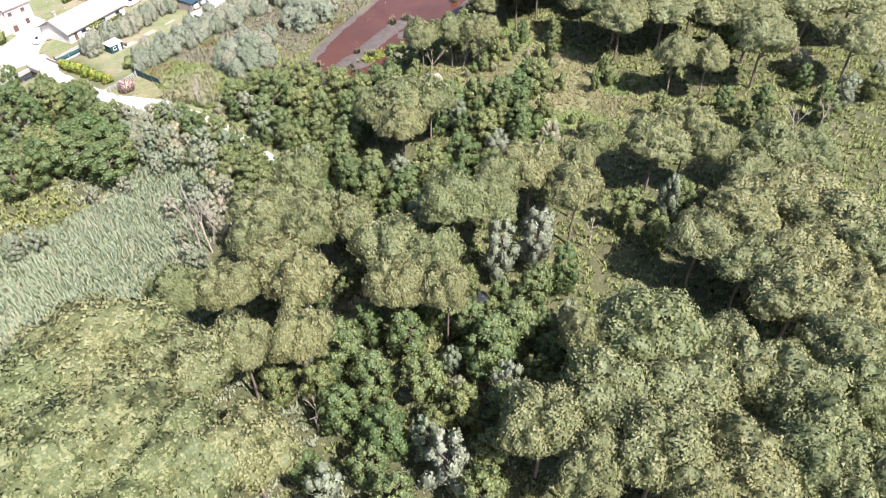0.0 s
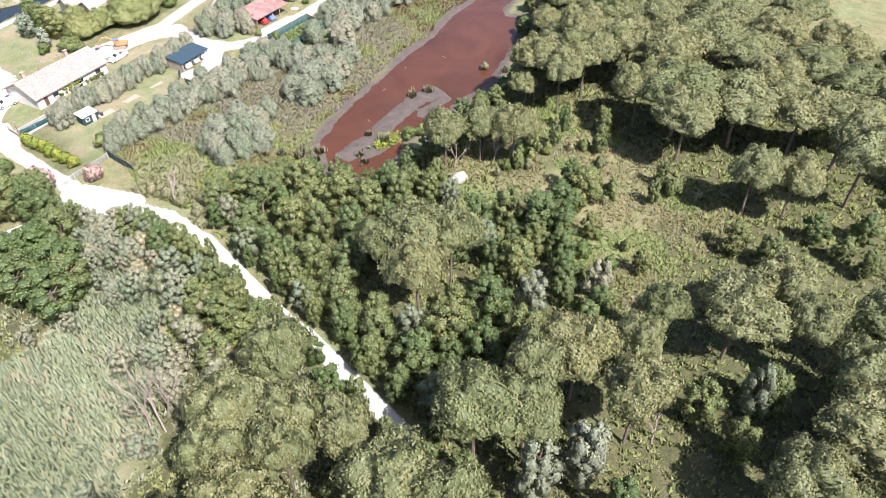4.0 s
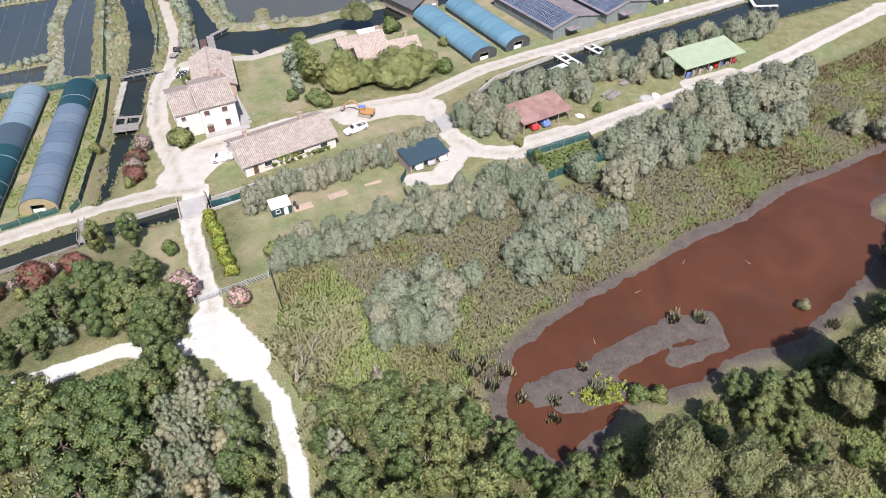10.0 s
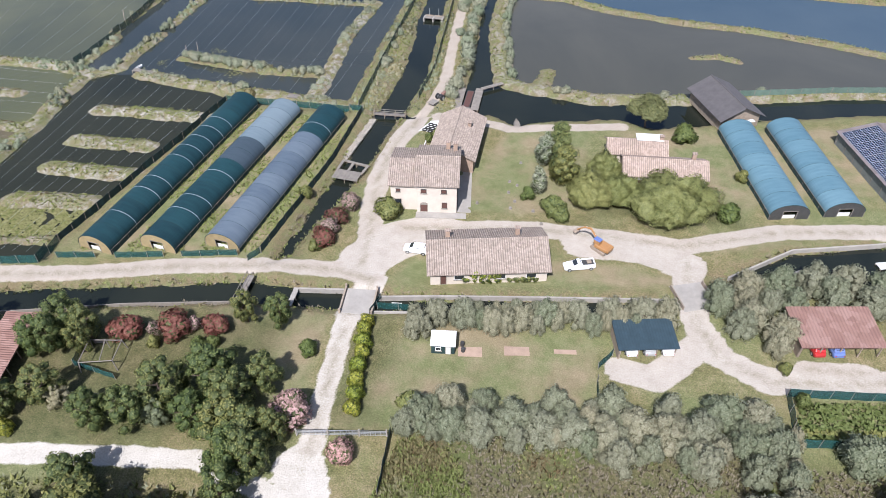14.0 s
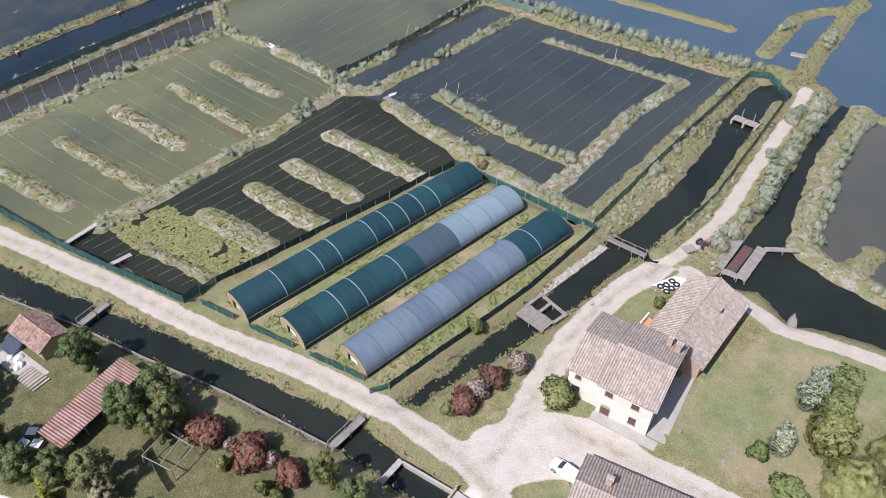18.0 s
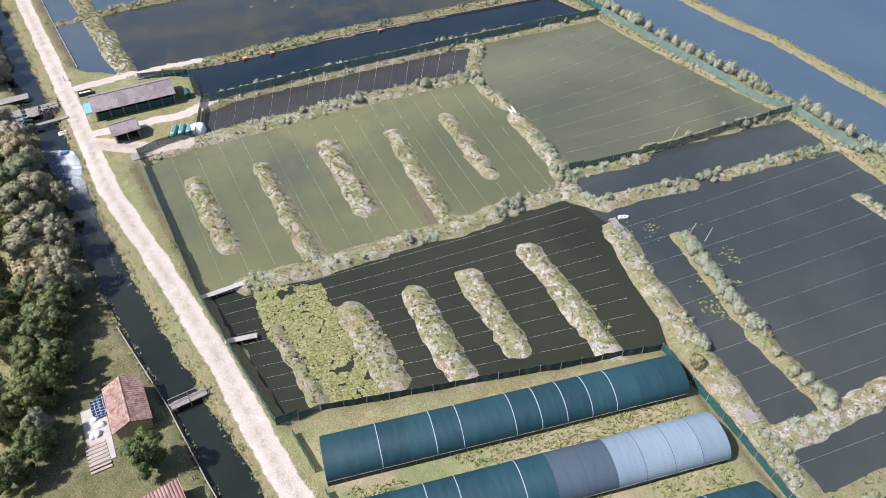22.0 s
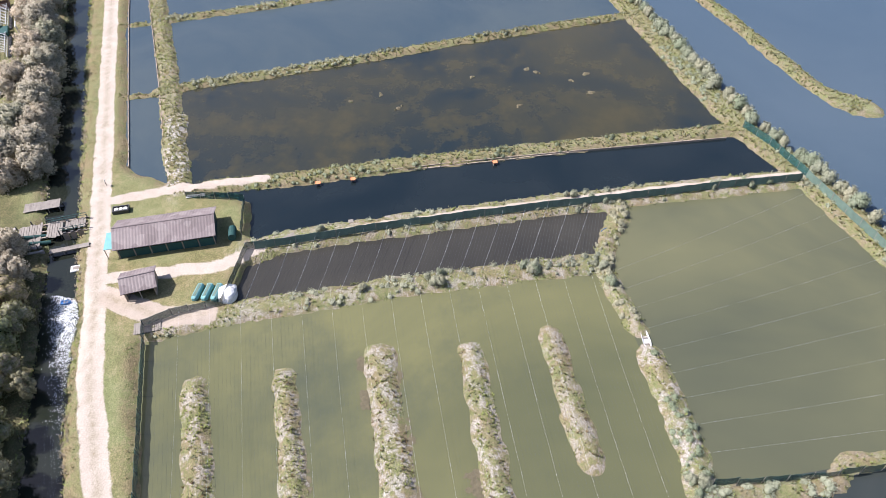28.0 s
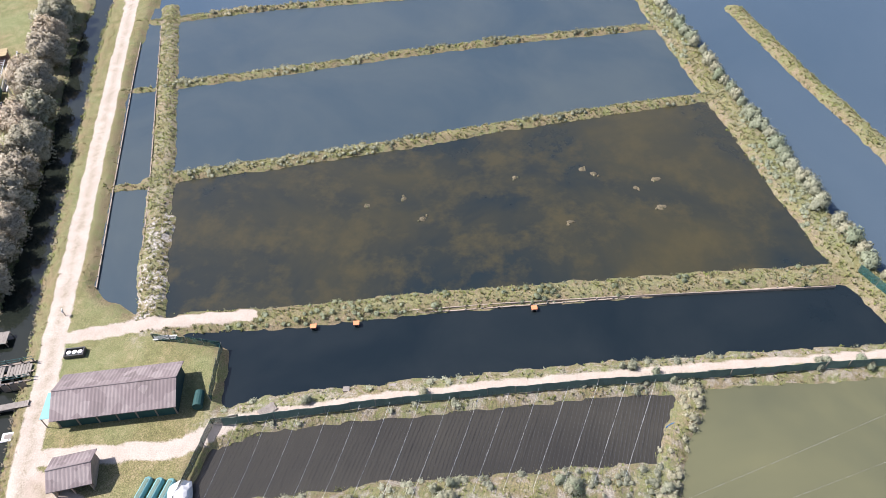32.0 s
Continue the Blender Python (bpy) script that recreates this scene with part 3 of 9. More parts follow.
_gridn = rng.random((64, 64))


def wobble(px, py, size):
    """Smooth value noise, -1 to 1, with features of that size."""
    u, v = px / size + 31.3, py / size + 17.7
    i, j = np.floor(u).astype(int), np.floor(v).astype(int)
    fu, fv = u - i, v - j
    fu, fv = fu * fu * (3 - 2 * fu), fv * fv * (3 - 2 * fv)
    g = lambda a, b: _gridn[a % 64, b % 64]
    return 2 * ((g(i, j) * (1 - fu) + g(i + 1, j) * fu) * (1 - fv) + (g(i, j + 1) * (1 - fu) + g(i + 1, j + 1) * fu) * fv) - 1


def step01(a, b, x):
    t = np.clip((x - a) / (b - a), 0, 1)
    return t * t * (3 - 2 * t)


def near(px, py, pts, pad):
    xs, ys = [p[0] for p in pts], [p[1] for p in pts]
    return (px > min(xs) - pad) & (px < max(xs) + pad) & (py > min(ys) - pad) & (py < max(ys) + pad)


def water_depth(px, py):
    """Distance from the shore, positive over water; and how far a place lies on a bleached bank."""
    px, py = np.asarray(px, float), np.asarray(py, float)
    w = np.maximum(poly_dist(px, py, NORTH), poly_dist(px, py, CANALS[0]))
    for c in CANALS[1:] + [RED]:
        w = np.maximum(w, poly_dist(px, py, c))
    w = w + 0.35 * wobble(px, py, 4) + 0.3 * wobble(px, py, 1.7)
    salt = np.zeros(px.shape)
    for pts, width, s in DYKES + MOUNDS + [(p, q, 0) for p, q in FLATS]:
        k = near(px, py, pts, 12)
        if not k.any():
            continue
        jx, jy = px[k], py[k]
        d = line_dist(jx, jy, pts) - width / 2 + 0.3 * wobble(jx, jy, 3.1) + 0.3 * wobble(jx, jy, 1.3)
        w[k] = np.minimum(w[k], d)
        salt[k] = np.maximum(salt[k], s * step01(0.9, -0.3, d))
    return w, salt


def ground_height(px, py, w=None):
    px, py = np.asarray(px, float), np.asarray(py, float)
    if w is None:
        w = water_depth(px, py)[0]
    red = poly_dist(px, py, RED)
    low = step01(-9, -2, red)                           # the shore of the red pond is a flat of mud
    top = LAND * (1 - 0.82 * low) + 0.10 * wobble(px, py, 6) * (1 - low)
    z = np.where(w > 0, -0.9 * step01(0, 2.2, w), top * step01(0.0, 1.3, -w))
    return z + 0.03 * wobble(px, py, 1.1)


def axis(a, b, step, far):
    inner = np.arange(a, b + step / 2, step)
    out, s, x = [], step, b
    while x < far:
        s *= 1.35
        x += s
        out.append(x)
    left, s, x = [], step, a
    while x > -far:
        s *= 1.35
        x -= s
        left.append(x)
    return np.array(left[::-1] + list(inner) + out)


gx, gy = axis(-232, 196, 0.84, 2600), axis(-2, 346, 0.84, 2600)
gy = np.concatenate([gy[gy < 86][::2], gy[gy >= 86]])   # coarser under the wood
GX, GY = np.meshgrid(gx, gy)
fx, fy = GX.ravel(), GY.ravel()
wd, salt = water_depth(fx, fy)
gz = ground_height(fx, fy, wd)
nx, ny = len(gx), len(gy)
idx = np.arange(nx * ny).reshape(ny, nx)
quads = np.stack([idx[:-1, :-1], idx[:-1, 1:], idx[1:, 1:], idx[1:, :-1]], -1).reshape(-1, 4)


def grid_mesh(name, verts, faces):
    """A mesh from arrays of equal-sided faces."""
    me = bpy.data.meshes.new(name)
    verts, faces = np.asarray(verts, np.float32), np.asarray(faces, np.int32)
    me.vertices.add(len(verts))
    me.vertices.foreach_set("co", verts.ravel())
    k = faces.shape[1]
    me.loops.add(faces.size)
    me.loops.foreach_set("vertex_index", faces.ravel())
    me.polygons.add(len(faces))
    me.polygons.foreach_set("loop_start", np.arange(0, faces.size, k, dtype=np.int32))
    me.polygons.foreach_set("loop_total", np.full(len(faces), k, np.int32))
    me.update(calc_edges=True)
    return me


gravel, chalk, crown_strip = np.zeros(len(fx)), np.zeros(len(fx)), np.zeros(len(fx))
for pts, width, ch in ROADS:
    k = near(fx, fy, pts, 10)
    mid = line_dist(fx[k], fy[k], pts)
    if 3.2 <= width <= 4.5 and ch < 0.9:                # a weedy strip between the wheel tracks
        crown_strip[k] = np.maximum(crown_strip[k], np.exp(-(mid / 0.55) ** 2))
    d = mid - width / 2 + 0.2 * wobble(fx[k], fy[k], 3.7) + 0.08 * wobble(fx[k], fy[k], 1.6)
    g = step01(0.5, -0.5, d)
    chalk[k] = np.where(g >= gravel[k], np.maximum(ch, chalk[k] * (g < 0.02)), chalk[k])
    gravel[k] = np.maximum(gravel[k], g)
lawn = np.zeros(len(fx))
for p in LAWNS:
    k = near(fx, fy, p, 5)
    lawn[k] = np.maximum(lawn[k], step01(-1.0, 1.0, poly_dist(fx[k], fy[k], p) + 0.6 * wobble(fx[k], fy[k], 5)))
redd = poly_dist(fx, fy, RED)
mud = step01(-3.6, -0.9, redd + 1.5 * wobble(fx, fy, 7) + 0.7 * wobble(fx, fy, 2))
marsh = step01(-3, 2, poly_dist(fx, fy, MARSH))
bank = step01(-3.2, -0.6, wd)
litter_shade = np.zeros(len(fx))
for p, amount in LITTER_SHADE:
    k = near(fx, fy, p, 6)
    litter_shade[k] = np.maximum(litter_shade[k], amount * step01(-2.5, 2.5, poly_dist(fx[k], fy[k], p) + 1.5 * wobble(fx[k], fy[k], 6)))
litter_shade *= 1 - 0.85 * step01(-1, 1, poly_dist(fx, fy, REEDS))
me = grid_mesh("ground", np.stack([fx, fy, gz], 1), quads)
for nm, chans in (("zone_a", (gravel, chalk, lawn, mud)), ("zone_b", (salt, marsh, bank, litter_shade))):
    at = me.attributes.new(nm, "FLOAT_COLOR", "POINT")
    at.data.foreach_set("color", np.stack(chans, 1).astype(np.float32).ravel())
at = me.attributes.new("zone_c", "FLOAT", "POINT")
at.data.foreach_set("value", crown_strip.astype(np.float32))
me.polygons.foreach_set("use_smooth", np.ones(len(me.polygons), bool))
ground = tagged(new("ground", me), "dry grassland with chalk tracks, lawns, mud and earth banks", "ground", kind="structure")


def ground_material():
    m, nt, b = base("ground", 0.95, 0, 0.15)
    za, zb = nt.nodes.new("ShaderNodeAttribute"), nt.nodes.new("ShaderNodeAttribute")
    za.attribute_name, zb.attribute_name = "zone_a", "zone_b"
    sa, sb = nt.nodes.new("ShaderNodeSeparateColor"), nt.nodes.new("ShaderNodeSeparateColor")
    nt.links.new(za.outputs["Color"], sa.inputs[0])
    nt.links.new(zb.outputs["Color"], sb.inputs[0])
    big, midn, fine = noise_tex(nt, 0.06, 4), noise_tex(nt, 0.5, 6, 0.7), noise_tex(nt, 4.0, 5, 0.7)
    tex = calc(nt, "ADD", calc(nt, "MULTIPLY", midn, 0.55), calc(nt, "MULTIPLY", fine, 0.45))
    wild = ramp(nt, tex, [(0.3, (0.075, 0.08, 0.03)), (0.48, (0.15, 0.138, 0.062)), (0.6, (0.225, 0.185, 0.105)), (0.75, (0.29, 0.24, 0.15))])
    green = ramp(nt, tex, [(0.3, (0.095, 0.112, 0.045)), (0.5, (0.148, 0.16, 0.072)), (0.72, (0.215, 0.21, 0.115))])
    bare = ramp(nt, tex, [(0.3, (0.17, 0.14, 0.08)), (0.55, (0.235, 0.195, 0.12)), (0.75, (0.30, 0.25, 0.165))])
    wild = mixc(nt, ramp(nt, big, [(0.4, (0, 0, 0)), (0.62, (1, 1, 1))]), wild, green)
    grass = mixc(nt, ramp(nt, noise_tex(nt, 0.11, 4), [(0.40, (0, 0, 0)), (0.60, (1, 1, 1))]), green, bare)
    col = mixc(nt, sa.outputs[2], wild, grass)
    mars = ramp(nt, noise_tex(nt, 2.6, 7, 0.8), [(0.36, (0.04, 0.042, 0.018)), (0.47, (0.088, 0.084, 0.038)), (0.56, (0.132, 0.118, 0.066)), (0.66, (0.19, 0.17, 0.11))])
    mars = mixc(nt, ramp(nt, noise_tex(nt, 0.16, 5, 0.65), [(0.47, (0, 0, 0)), (0.6, (0.75, 0.75, 0.75))]), mars, (0.085, 0.105, 0.034))
    col = mixc(nt, sb.outputs[1], col, mars)
    edge = ramp(nt, noise_tex(nt, 1.6, 7, 0.8), [(0.36, (0.17, 0.13, 0.08)), (0.46, (0.15, 0.138, 0.075)), (0.53, (0.13, 0.142, 0.058)), (0.64, (0.075, 0.092, 0.032))])
    edge = mixc(nt, ramp(nt, noise_tex(nt, 0.3, 6, 0.7), [(0.44, (0, 0, 0)), (0.56, (0.8, 0.8, 0.8))]), edge, ramp(nt, fine, [(0.35, (0.10, 0.072, 0.042)), (0.65, (0.22, 0.165, 0.105))]))
    col = mixc(nt, calc(nt, "MULTIPLY", sb.outputs[2], 0.85), col, edge)
    # leaf-litter soil, its colour darkened for the shade between trees
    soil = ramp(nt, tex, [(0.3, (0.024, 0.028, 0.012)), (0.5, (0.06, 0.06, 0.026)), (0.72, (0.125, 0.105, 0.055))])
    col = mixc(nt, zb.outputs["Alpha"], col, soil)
    # bleached shells and dried scum on the banks
    pale = ramp(nt, noise_tex(nt, 5.0, 5, 0.8), [(0.38, (0.14, 0.13, 0.10)), (0.5, (0.29, 0.272, 0.24)), (0.62, (0.44, 0.42, 0.385))])
    sm = calc(nt, "MULTIPLY", sb.outputs[0], ramp(nt, noise_tex(nt, 0.6, 9, 0.78), [(0.485, (0, 0, 0)), (0.555, (0.9, 0.9, 0.9))]))
    col = mixc(nt, sm, col, pale)
    grit = ramp(nt, noise_tex(nt, 6.0, 6, 0.85), [(0.36, (0.5, 0.5, 0.5)), (0.5, (1, 1, 1)), (0.64, (1.5, 1.5, 1.5))])
    col = mixc(nt, 1.0, col, mixc(nt, calc(nt, "SUBTRACT", 1.0, calc(nt, "MULTIPLY", sa.outputs[2], 0.6)), (1, 1, 1), grit), "MULTIPLY")
    mudc = ramp(nt, tex, [(0.3, (0.05, 0.038, 0.03)), (0.55, (0.095, 0.077, 0.064)), (0.75, (0.14, 0.118, 0.10))])
    col = mixc(nt, za.outputs["Alpha"], col, mudc)
    beige = ramp(nt, tex, [(0.3, (0.265, 0.22, 0.172)), (0.5, (0.32, 0.27, 0.217)), (0.72, (0.37, 0.32, 0.262))])
    white = ramp(nt, tex, [(0.3, (0.36, 0.33, 0.28)), (0.5, (0.47, 0.44, 0.39)), (0.72, (0.55, 0.52, 0.47))])
    rd = mixc(nt, sa.outputs[1], beige, white)
    ruts = nt.nodes.new("ShaderNodeAttribute")
    ruts.attribute_name = "zone_c"
    rd = mixc(nt, calc(nt, "MULTIPLY", ruts.outputs["Fac"], ramp(nt, tex, [(0.35, (0.75, 0.75, 0.75)), (0.6, (0.1, 0.1, 0.1))])), rd, (0.16, 0.14, 0.075))
    gm = calc(nt, "ADD", sa.outputs[0], calc(nt, "MULTIPLY", calc(nt, "SUBTRACT", fine, 0.5), 0.6))
    gm = ramp(nt, gm, [(0.35, (0, 0, 0)), (0.62, (1, 1, 1))])
    col = mixc(nt, gm, col, rd)
    nt.links.new(col, b.inputs["Base Color"])
    bump(nt, b, calc(nt, "ADD", fine, midn), 0.6, 0.12)
    return m


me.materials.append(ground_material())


# ---- water ----
def sheet(name, pts, z, mat, label):
    bm = bmesh.new()
    bm.faces.new([bm.verts.new((x, y, z)) for x, y in pts])
    d = bpy.data.meshes.new(name)
    bmesh.ops.triangulate(bm, faces=bm.faces)
    for f in bm.faces:
        if f.normal.z < 0:
            f.normal_flip()
    bm.to_mesh(d)
    bm.free()
    d.materials.append(mat)
    return tagged(new(name, d), label, "water", kind="structure")


sheet("water_pond_1", [(70, 100), (92, 100), (140, 112), (170, 130), (195, 150), (192, 170), (165, 165), (100, 142), (70, 126)], -0.004, W["red"], "shallow red-brown pond water between mudflats")
sheet("water_canal", [(-260, 60), (-150, 92), (-100, 112), (-40, 132), (20, 158), (60, 168), (84, 176), (84, 184), (60, 180), (26, 172), (26, 226), (15, 226), (15, 170), (-20, 156), (-76, 135), (-110, 122), (-150, 108), (-260, 76)], 0.0, W["canal"], "dark still water of the supply canal")
sheet("water_canal_2", [(86, 184), (100, 190), (130, 197), (320, 245), (320, 272), (100, 204), (86, 192)], 0.0, W["canal"], "dark water of the wide landing canal")
sheet("water_canal_3", [(14, 218), (26, 218), (26, 240), (18, 286), (4, 286), (8, 250)], 0.006, W["canal"], "dark water of the side canal")
sheet("water_canal_4", [(29, 224), (50, 218), (100, 238), (320, 310), (320, 330), (110, 257), (60, 239), (38, 242), (30, 289), (24, 289), (26, 262)], 0.006, W["canal"], "dark green water of the back canal")
sheet("water_pond_2", [(36.6, 250), (40.2, 240), (60, 239.2), (84, 246.7), (150, 271), (150, 275), (112, 284), (78, 285), (44, 291), (29.5, 289)], 0.010, W["grey"], "grey-brown fish pond water")
sheet("water_pond_3", [(-42.6, 149), (-17, 158), (-14, 214), (-28, 217.8), (-41, 218.3), (-52.5, 215), (-49.2, 193.1), (-44.5, 156)], 0.010, W["dark"], "dark olive fish pond water under bird cords")
sheet("water_pond_4", [(-82, 136), (-44, 149), (-44.5, 156), (-46.1, 172.3), (-49.2, 193.1), (-53, 215), (-78, 213.5), (-97, 209.5), (-92.2, 175.9), (-87.8, 153.3)], 0.006, W["olive"], "olive green fish pond water under bird cords")
sheet("water_pond_5", [(-97, 209.5), (-58, 215.6), (-60, 233), (-64.6, 270), (-94.4, 259), (-118.5, 250.5), (-113.7, 217)], 0.014, W["olive_d"], "dull olive fish pond water")
sheet("water_pond_6", [(-52.3, 214), (-41, 218.3), (-14, 218.8), (13, 218), (12, 232), (5, 286), (-32, 277), (-67, 270.5), (-61, 235), (-58, 216)], 0.018, W["large"], "dark grey-green water of the large square pond")
sheet("water_pond_7", [(-86, 148), (-100.5, 150), (-105.8, 171.5), (-111.2, 201.5), (-113.7, 217), (-97, 209.5), (-92.2, 175.9)], 0.022, W["brown"], "dark brown channel water under a net")
sheet("water_pond_8", [(-100, 149), (-115, 136), (-120.6, 160.1), (-127.5, 198.3), (-134.1, 244), (-118.5, 250), (-113.7, 217), (-105.8, 171.5)], 0.026, W["black"], "black water of the long channel")
sheet("water_pond_9", [(-117, 135), (-150.9, 123.3), (-158, 145.1), (-172.2, 188.6), (-184.6, 232), (-152, 240), (-134.1, 244), (-124.7, 180.8)], 0.030, W["clear"], "clear shallow pond water with weed on its bed")
sheet("water_pond_10", [(-150.9, 122), (-184, 111), (-199.7, 161.5), (-215.2, 224), (-184.6, 233), (-164.5, 166.4)], 0.034, W["pondb"], "blue-grey pond water")
sheet("water_pond_11", [(-184, 111), (-214, 100), (-227.5, 148.6), (-240, 221), (-215.2, 226), (-199.7, 161.5)], 0.038, W["pondb"], "blue-grey pond water")
sheet("water_pond_12", [(-114, 133), (-118, 120), (-222, 88), (-222, 100), (-184.3, 111.4), (-150.9, 123.3)], 0.042, W["pondb"], "grey water of the small settling ponds")
sheet("water_lagoon", [(-2600, 84), (-260, 84), (-214, 97), (-240, 221), (-195, 230), (-134, 244), (-67, 270), (6, 286), (29, 289), (150, 275), (400, 330), (2600, 900), (2600, 2600), (-2600, 2600)], 0.002, W["lagoon"], "open blue-grey lagoon water with fine ripples")


# ---- building blocks ----
def mesh_of(bm, name, *mats):
    d = bpy.data.meshes.new(name)
    bmesh.ops.recalc_face_normals(bm, faces=bm.faces)
    bm.to_mesh(d)
    bm.free()
    for m in mats:
        d.materials.append(m)
    return d


def part(name, bm, mat, parent, label=""):
    """One mesh object under a thing or a part."""
    d = bm if isinstance(bm, bpy.types.Mesh) else mesh_of(bm, name, mat)
    ob = new(name, d)
    ob.parent = parent
    return tagged(ob, label)


def thing(name, label, category, x=0.0, y=0.0, z=None, turn=0.0, group=""):
    ob = new(name)
    ob.empty_display_size = 0.3
    if z is None:
        z = float(ground_height(np.array([x]), np.array([y]))[0])
    ob.matrix_basis = pose(x, y, z, 0, 0, turn)
    return tagged(ob, label, category, group)


def box(bm, x0, x1, y0, y1, z0, z1, bevel=0.0):
    v = [bm.verts.new((x, y, z)) for x in (x0, x1) for y in (y0, y1) for z in (z0, z1)]
    fs = [bm.faces.new([v[i] for i in q]) for q in ((0, 1, 3, 2), (4, 6, 7, 5), (0, 4, 5, 1), (2, 3, 7, 6), (0, 2, 6, 4), (1, 5, 7, 3))]
    if bevel:
        bmesh.ops.bevel(bm, geom=list({e for f in fs for e in f.edges}), offset=bevel, segments=1, affect="EDGES")
    return bm


def boxed(*a, **k):
    return box(bmesh.new(), *a, **k)


def beam(bm, p, q, r, sides=6, r2=None):
    """A round bar from p to q, tapered to r2."""
    p, q = Vector(p), Vector(q)
    ax = (q - p).normalized()
    u = ax.orthogonal().normalized()
    w = ax.cross(u)
    rings = []
    for c, rr in ((p, r), (q, r if r2 is None else r2)):
        rings.append([bm.verts.new(c + (u * math.cos(2 * math.pi * i / sides) + w * math.sin(2 * math.pi * i / sides)) * rr) for i in range(sides)])
    for i in range(sides):
        bm.faces.new((rings[0][i], rings[0][(i + 1) % sides], rings[1][(i + 1) % sides], rings[1][i]))
    bm.faces.new(rings[0][::-1])
    bm.faces.new(rings[1])
    return bm


def beamed(*a, **k):
    return beam(bmesh.new(), *a, **k)


def prism(bm, outline, z0, z1):
    a = [bm.verts.new((x, y, z0)) for x, y in outline]
    b = [bm.verts.new((x, y, z1)) for x, y in outline]
    n = len(a)
    for i in range(n):
        bm.faces.new((a[i], a[(i + 1) % n], b[(i + 1) % n], b[i]))
    bm.faces.new(a[::-1])
    bm.faces.new(b)
    return bm


# ---- plants ----
def ico(sub):
    bm = bmesh.new()
    bmesh.ops.create_icosphere(bm, subdivisions=sub, radius=1)
    v = np.array([x.co[:] for x in bm.verts])
    f = np.array([[x.index for x in q.verts] for q in bm.faces])
    bm.free()
    return v, f


ICO1, ICO4 = ico(1), ico(4)


def unit(v):
    return v / np.maximum(np.linalg.norm(v, axis=1)[:, None], 1e-9)


def leaf_tufts(p, out, size, gen, spread, tall=1.0, soften=0.6):
    """Pointed leaf clumps at p that face roughly out; returns corners, faces and the normals that shade them."""
    n = unit(out + gen.normal(scale=spread, size=p.shape))
    n = np.where((n * out).sum(1)[:, None] < 0, -n, n)
    u = unit(np.cross(n, gen.normal(size=n.shape)))
    v = np.cross(n, u)
    s = size * gen.uniform(0.55, 1.25, (len(p), 1))
    j = lambda: gen.uniform(0.5, 1.15, (len(p), 1))
    co = np.stack([p - u * s * j() - v * s * 0.6 * tall, p + u * s * j() - v * s * 0.6 * tall, p + v * s * j() * 1.2 * tall + n * s * 0.4], 1)
    shade = unit(out * soften + n * (1 - soften))
    return co.reshape(-1, 3), np.arange(len(p) * 3).reshape(-1, 3), np.repeat(shade, 3, 0)


def leaves_on(lobes, count, size, gen, up=0.15, spread=0.45, tall=1.0, soften=0.6, fuzz=0.0, lift=0.0):
    """Leaf clumps over the outside of a heap of round lobes."""
    lobes = np.asarray(lobes, float)
    w = lobes[:, 3] ** 2
    pick = gen.choice(len(lobes), int(count * 2.2), p=w / w.sum())
    n = gen.normal(size=(len(pick), 3))
    n[:, 2] += up
    n = unit(n)
    lb = lobes[pick]
    p = lb[:, :3] + n * lb[:, 3:4] * np.stack([np.ones(len(pick)), np.ones(len(pick)), lb[:, 4]], 1) * gen.uniform(0.86, 1.16 + fuzz, (len(pick), 1))
    ok = np.ones(len(p), bool)
    for x, y, z, r, q in lobes:
        d = ((p[:, 0] - x) ** 2 + (p[:, 1] - y) ** 2) / r ** 2 + (p[:, 2] - z) ** 2 / (r * q) ** 2
        ok &= d > 0.62
    p, n = p[ok][:count], n[ok][:count]
    mid = lobes[:, :3].mean(0)
    return leaf_tufts(p, unit(n * 0.7 + unit(p - mid) * 0.5 + np.array([0, 0, lift])), size, gen, spread, tall, soften)


def foliage_mesh(name, leaf, core, mats):
    """One mesh of leaves and the dense inside, each (corners, faces, normals)."""
    (lv, lf, ln), (cv, cf, cn) = leaf, core
    me = bpy.data.meshes.new(name)
    co = np.concatenate([lv, cv]).astype(np.float32)
    me.vertices.add(len(co))
    me.vertices.foreach_set("co", co.ravel())
    loops = np.concatenate([lf.ravel(), (cf + len(lv)).ravel()]).astype(np.int32)
    tot = np.concatenate([np.full(len(lf), 3), np.full(len(cf), 3)]).astype(np.int32)
    me.loops.add(len(loops))
    me.loops.foreach_set("vertex_index", loops)
    me.polygons.add(len(tot))
    me.polygons.foreach_set("loop_start", np.concatenate([[0], np.cumsum(tot)[:-1]]).astype(np.int32))
    me.polygons.foreach_set("loop_total", tot)
    for m in mats:
        me.materials.append(m)
    me.polygons.foreach_set("material_index", np.concatenate([np.zeros(len(lf)), np.ones(len(cf))]).astype(np.int32))
    me.polygons.foreach_set("use_smooth", np.ones(len(tot), bool))
    me.update(calc_edges=True)
    me.normals_split_custom_set_from_vertices(np.concatenate([ln, cn]).tolist())
    return me


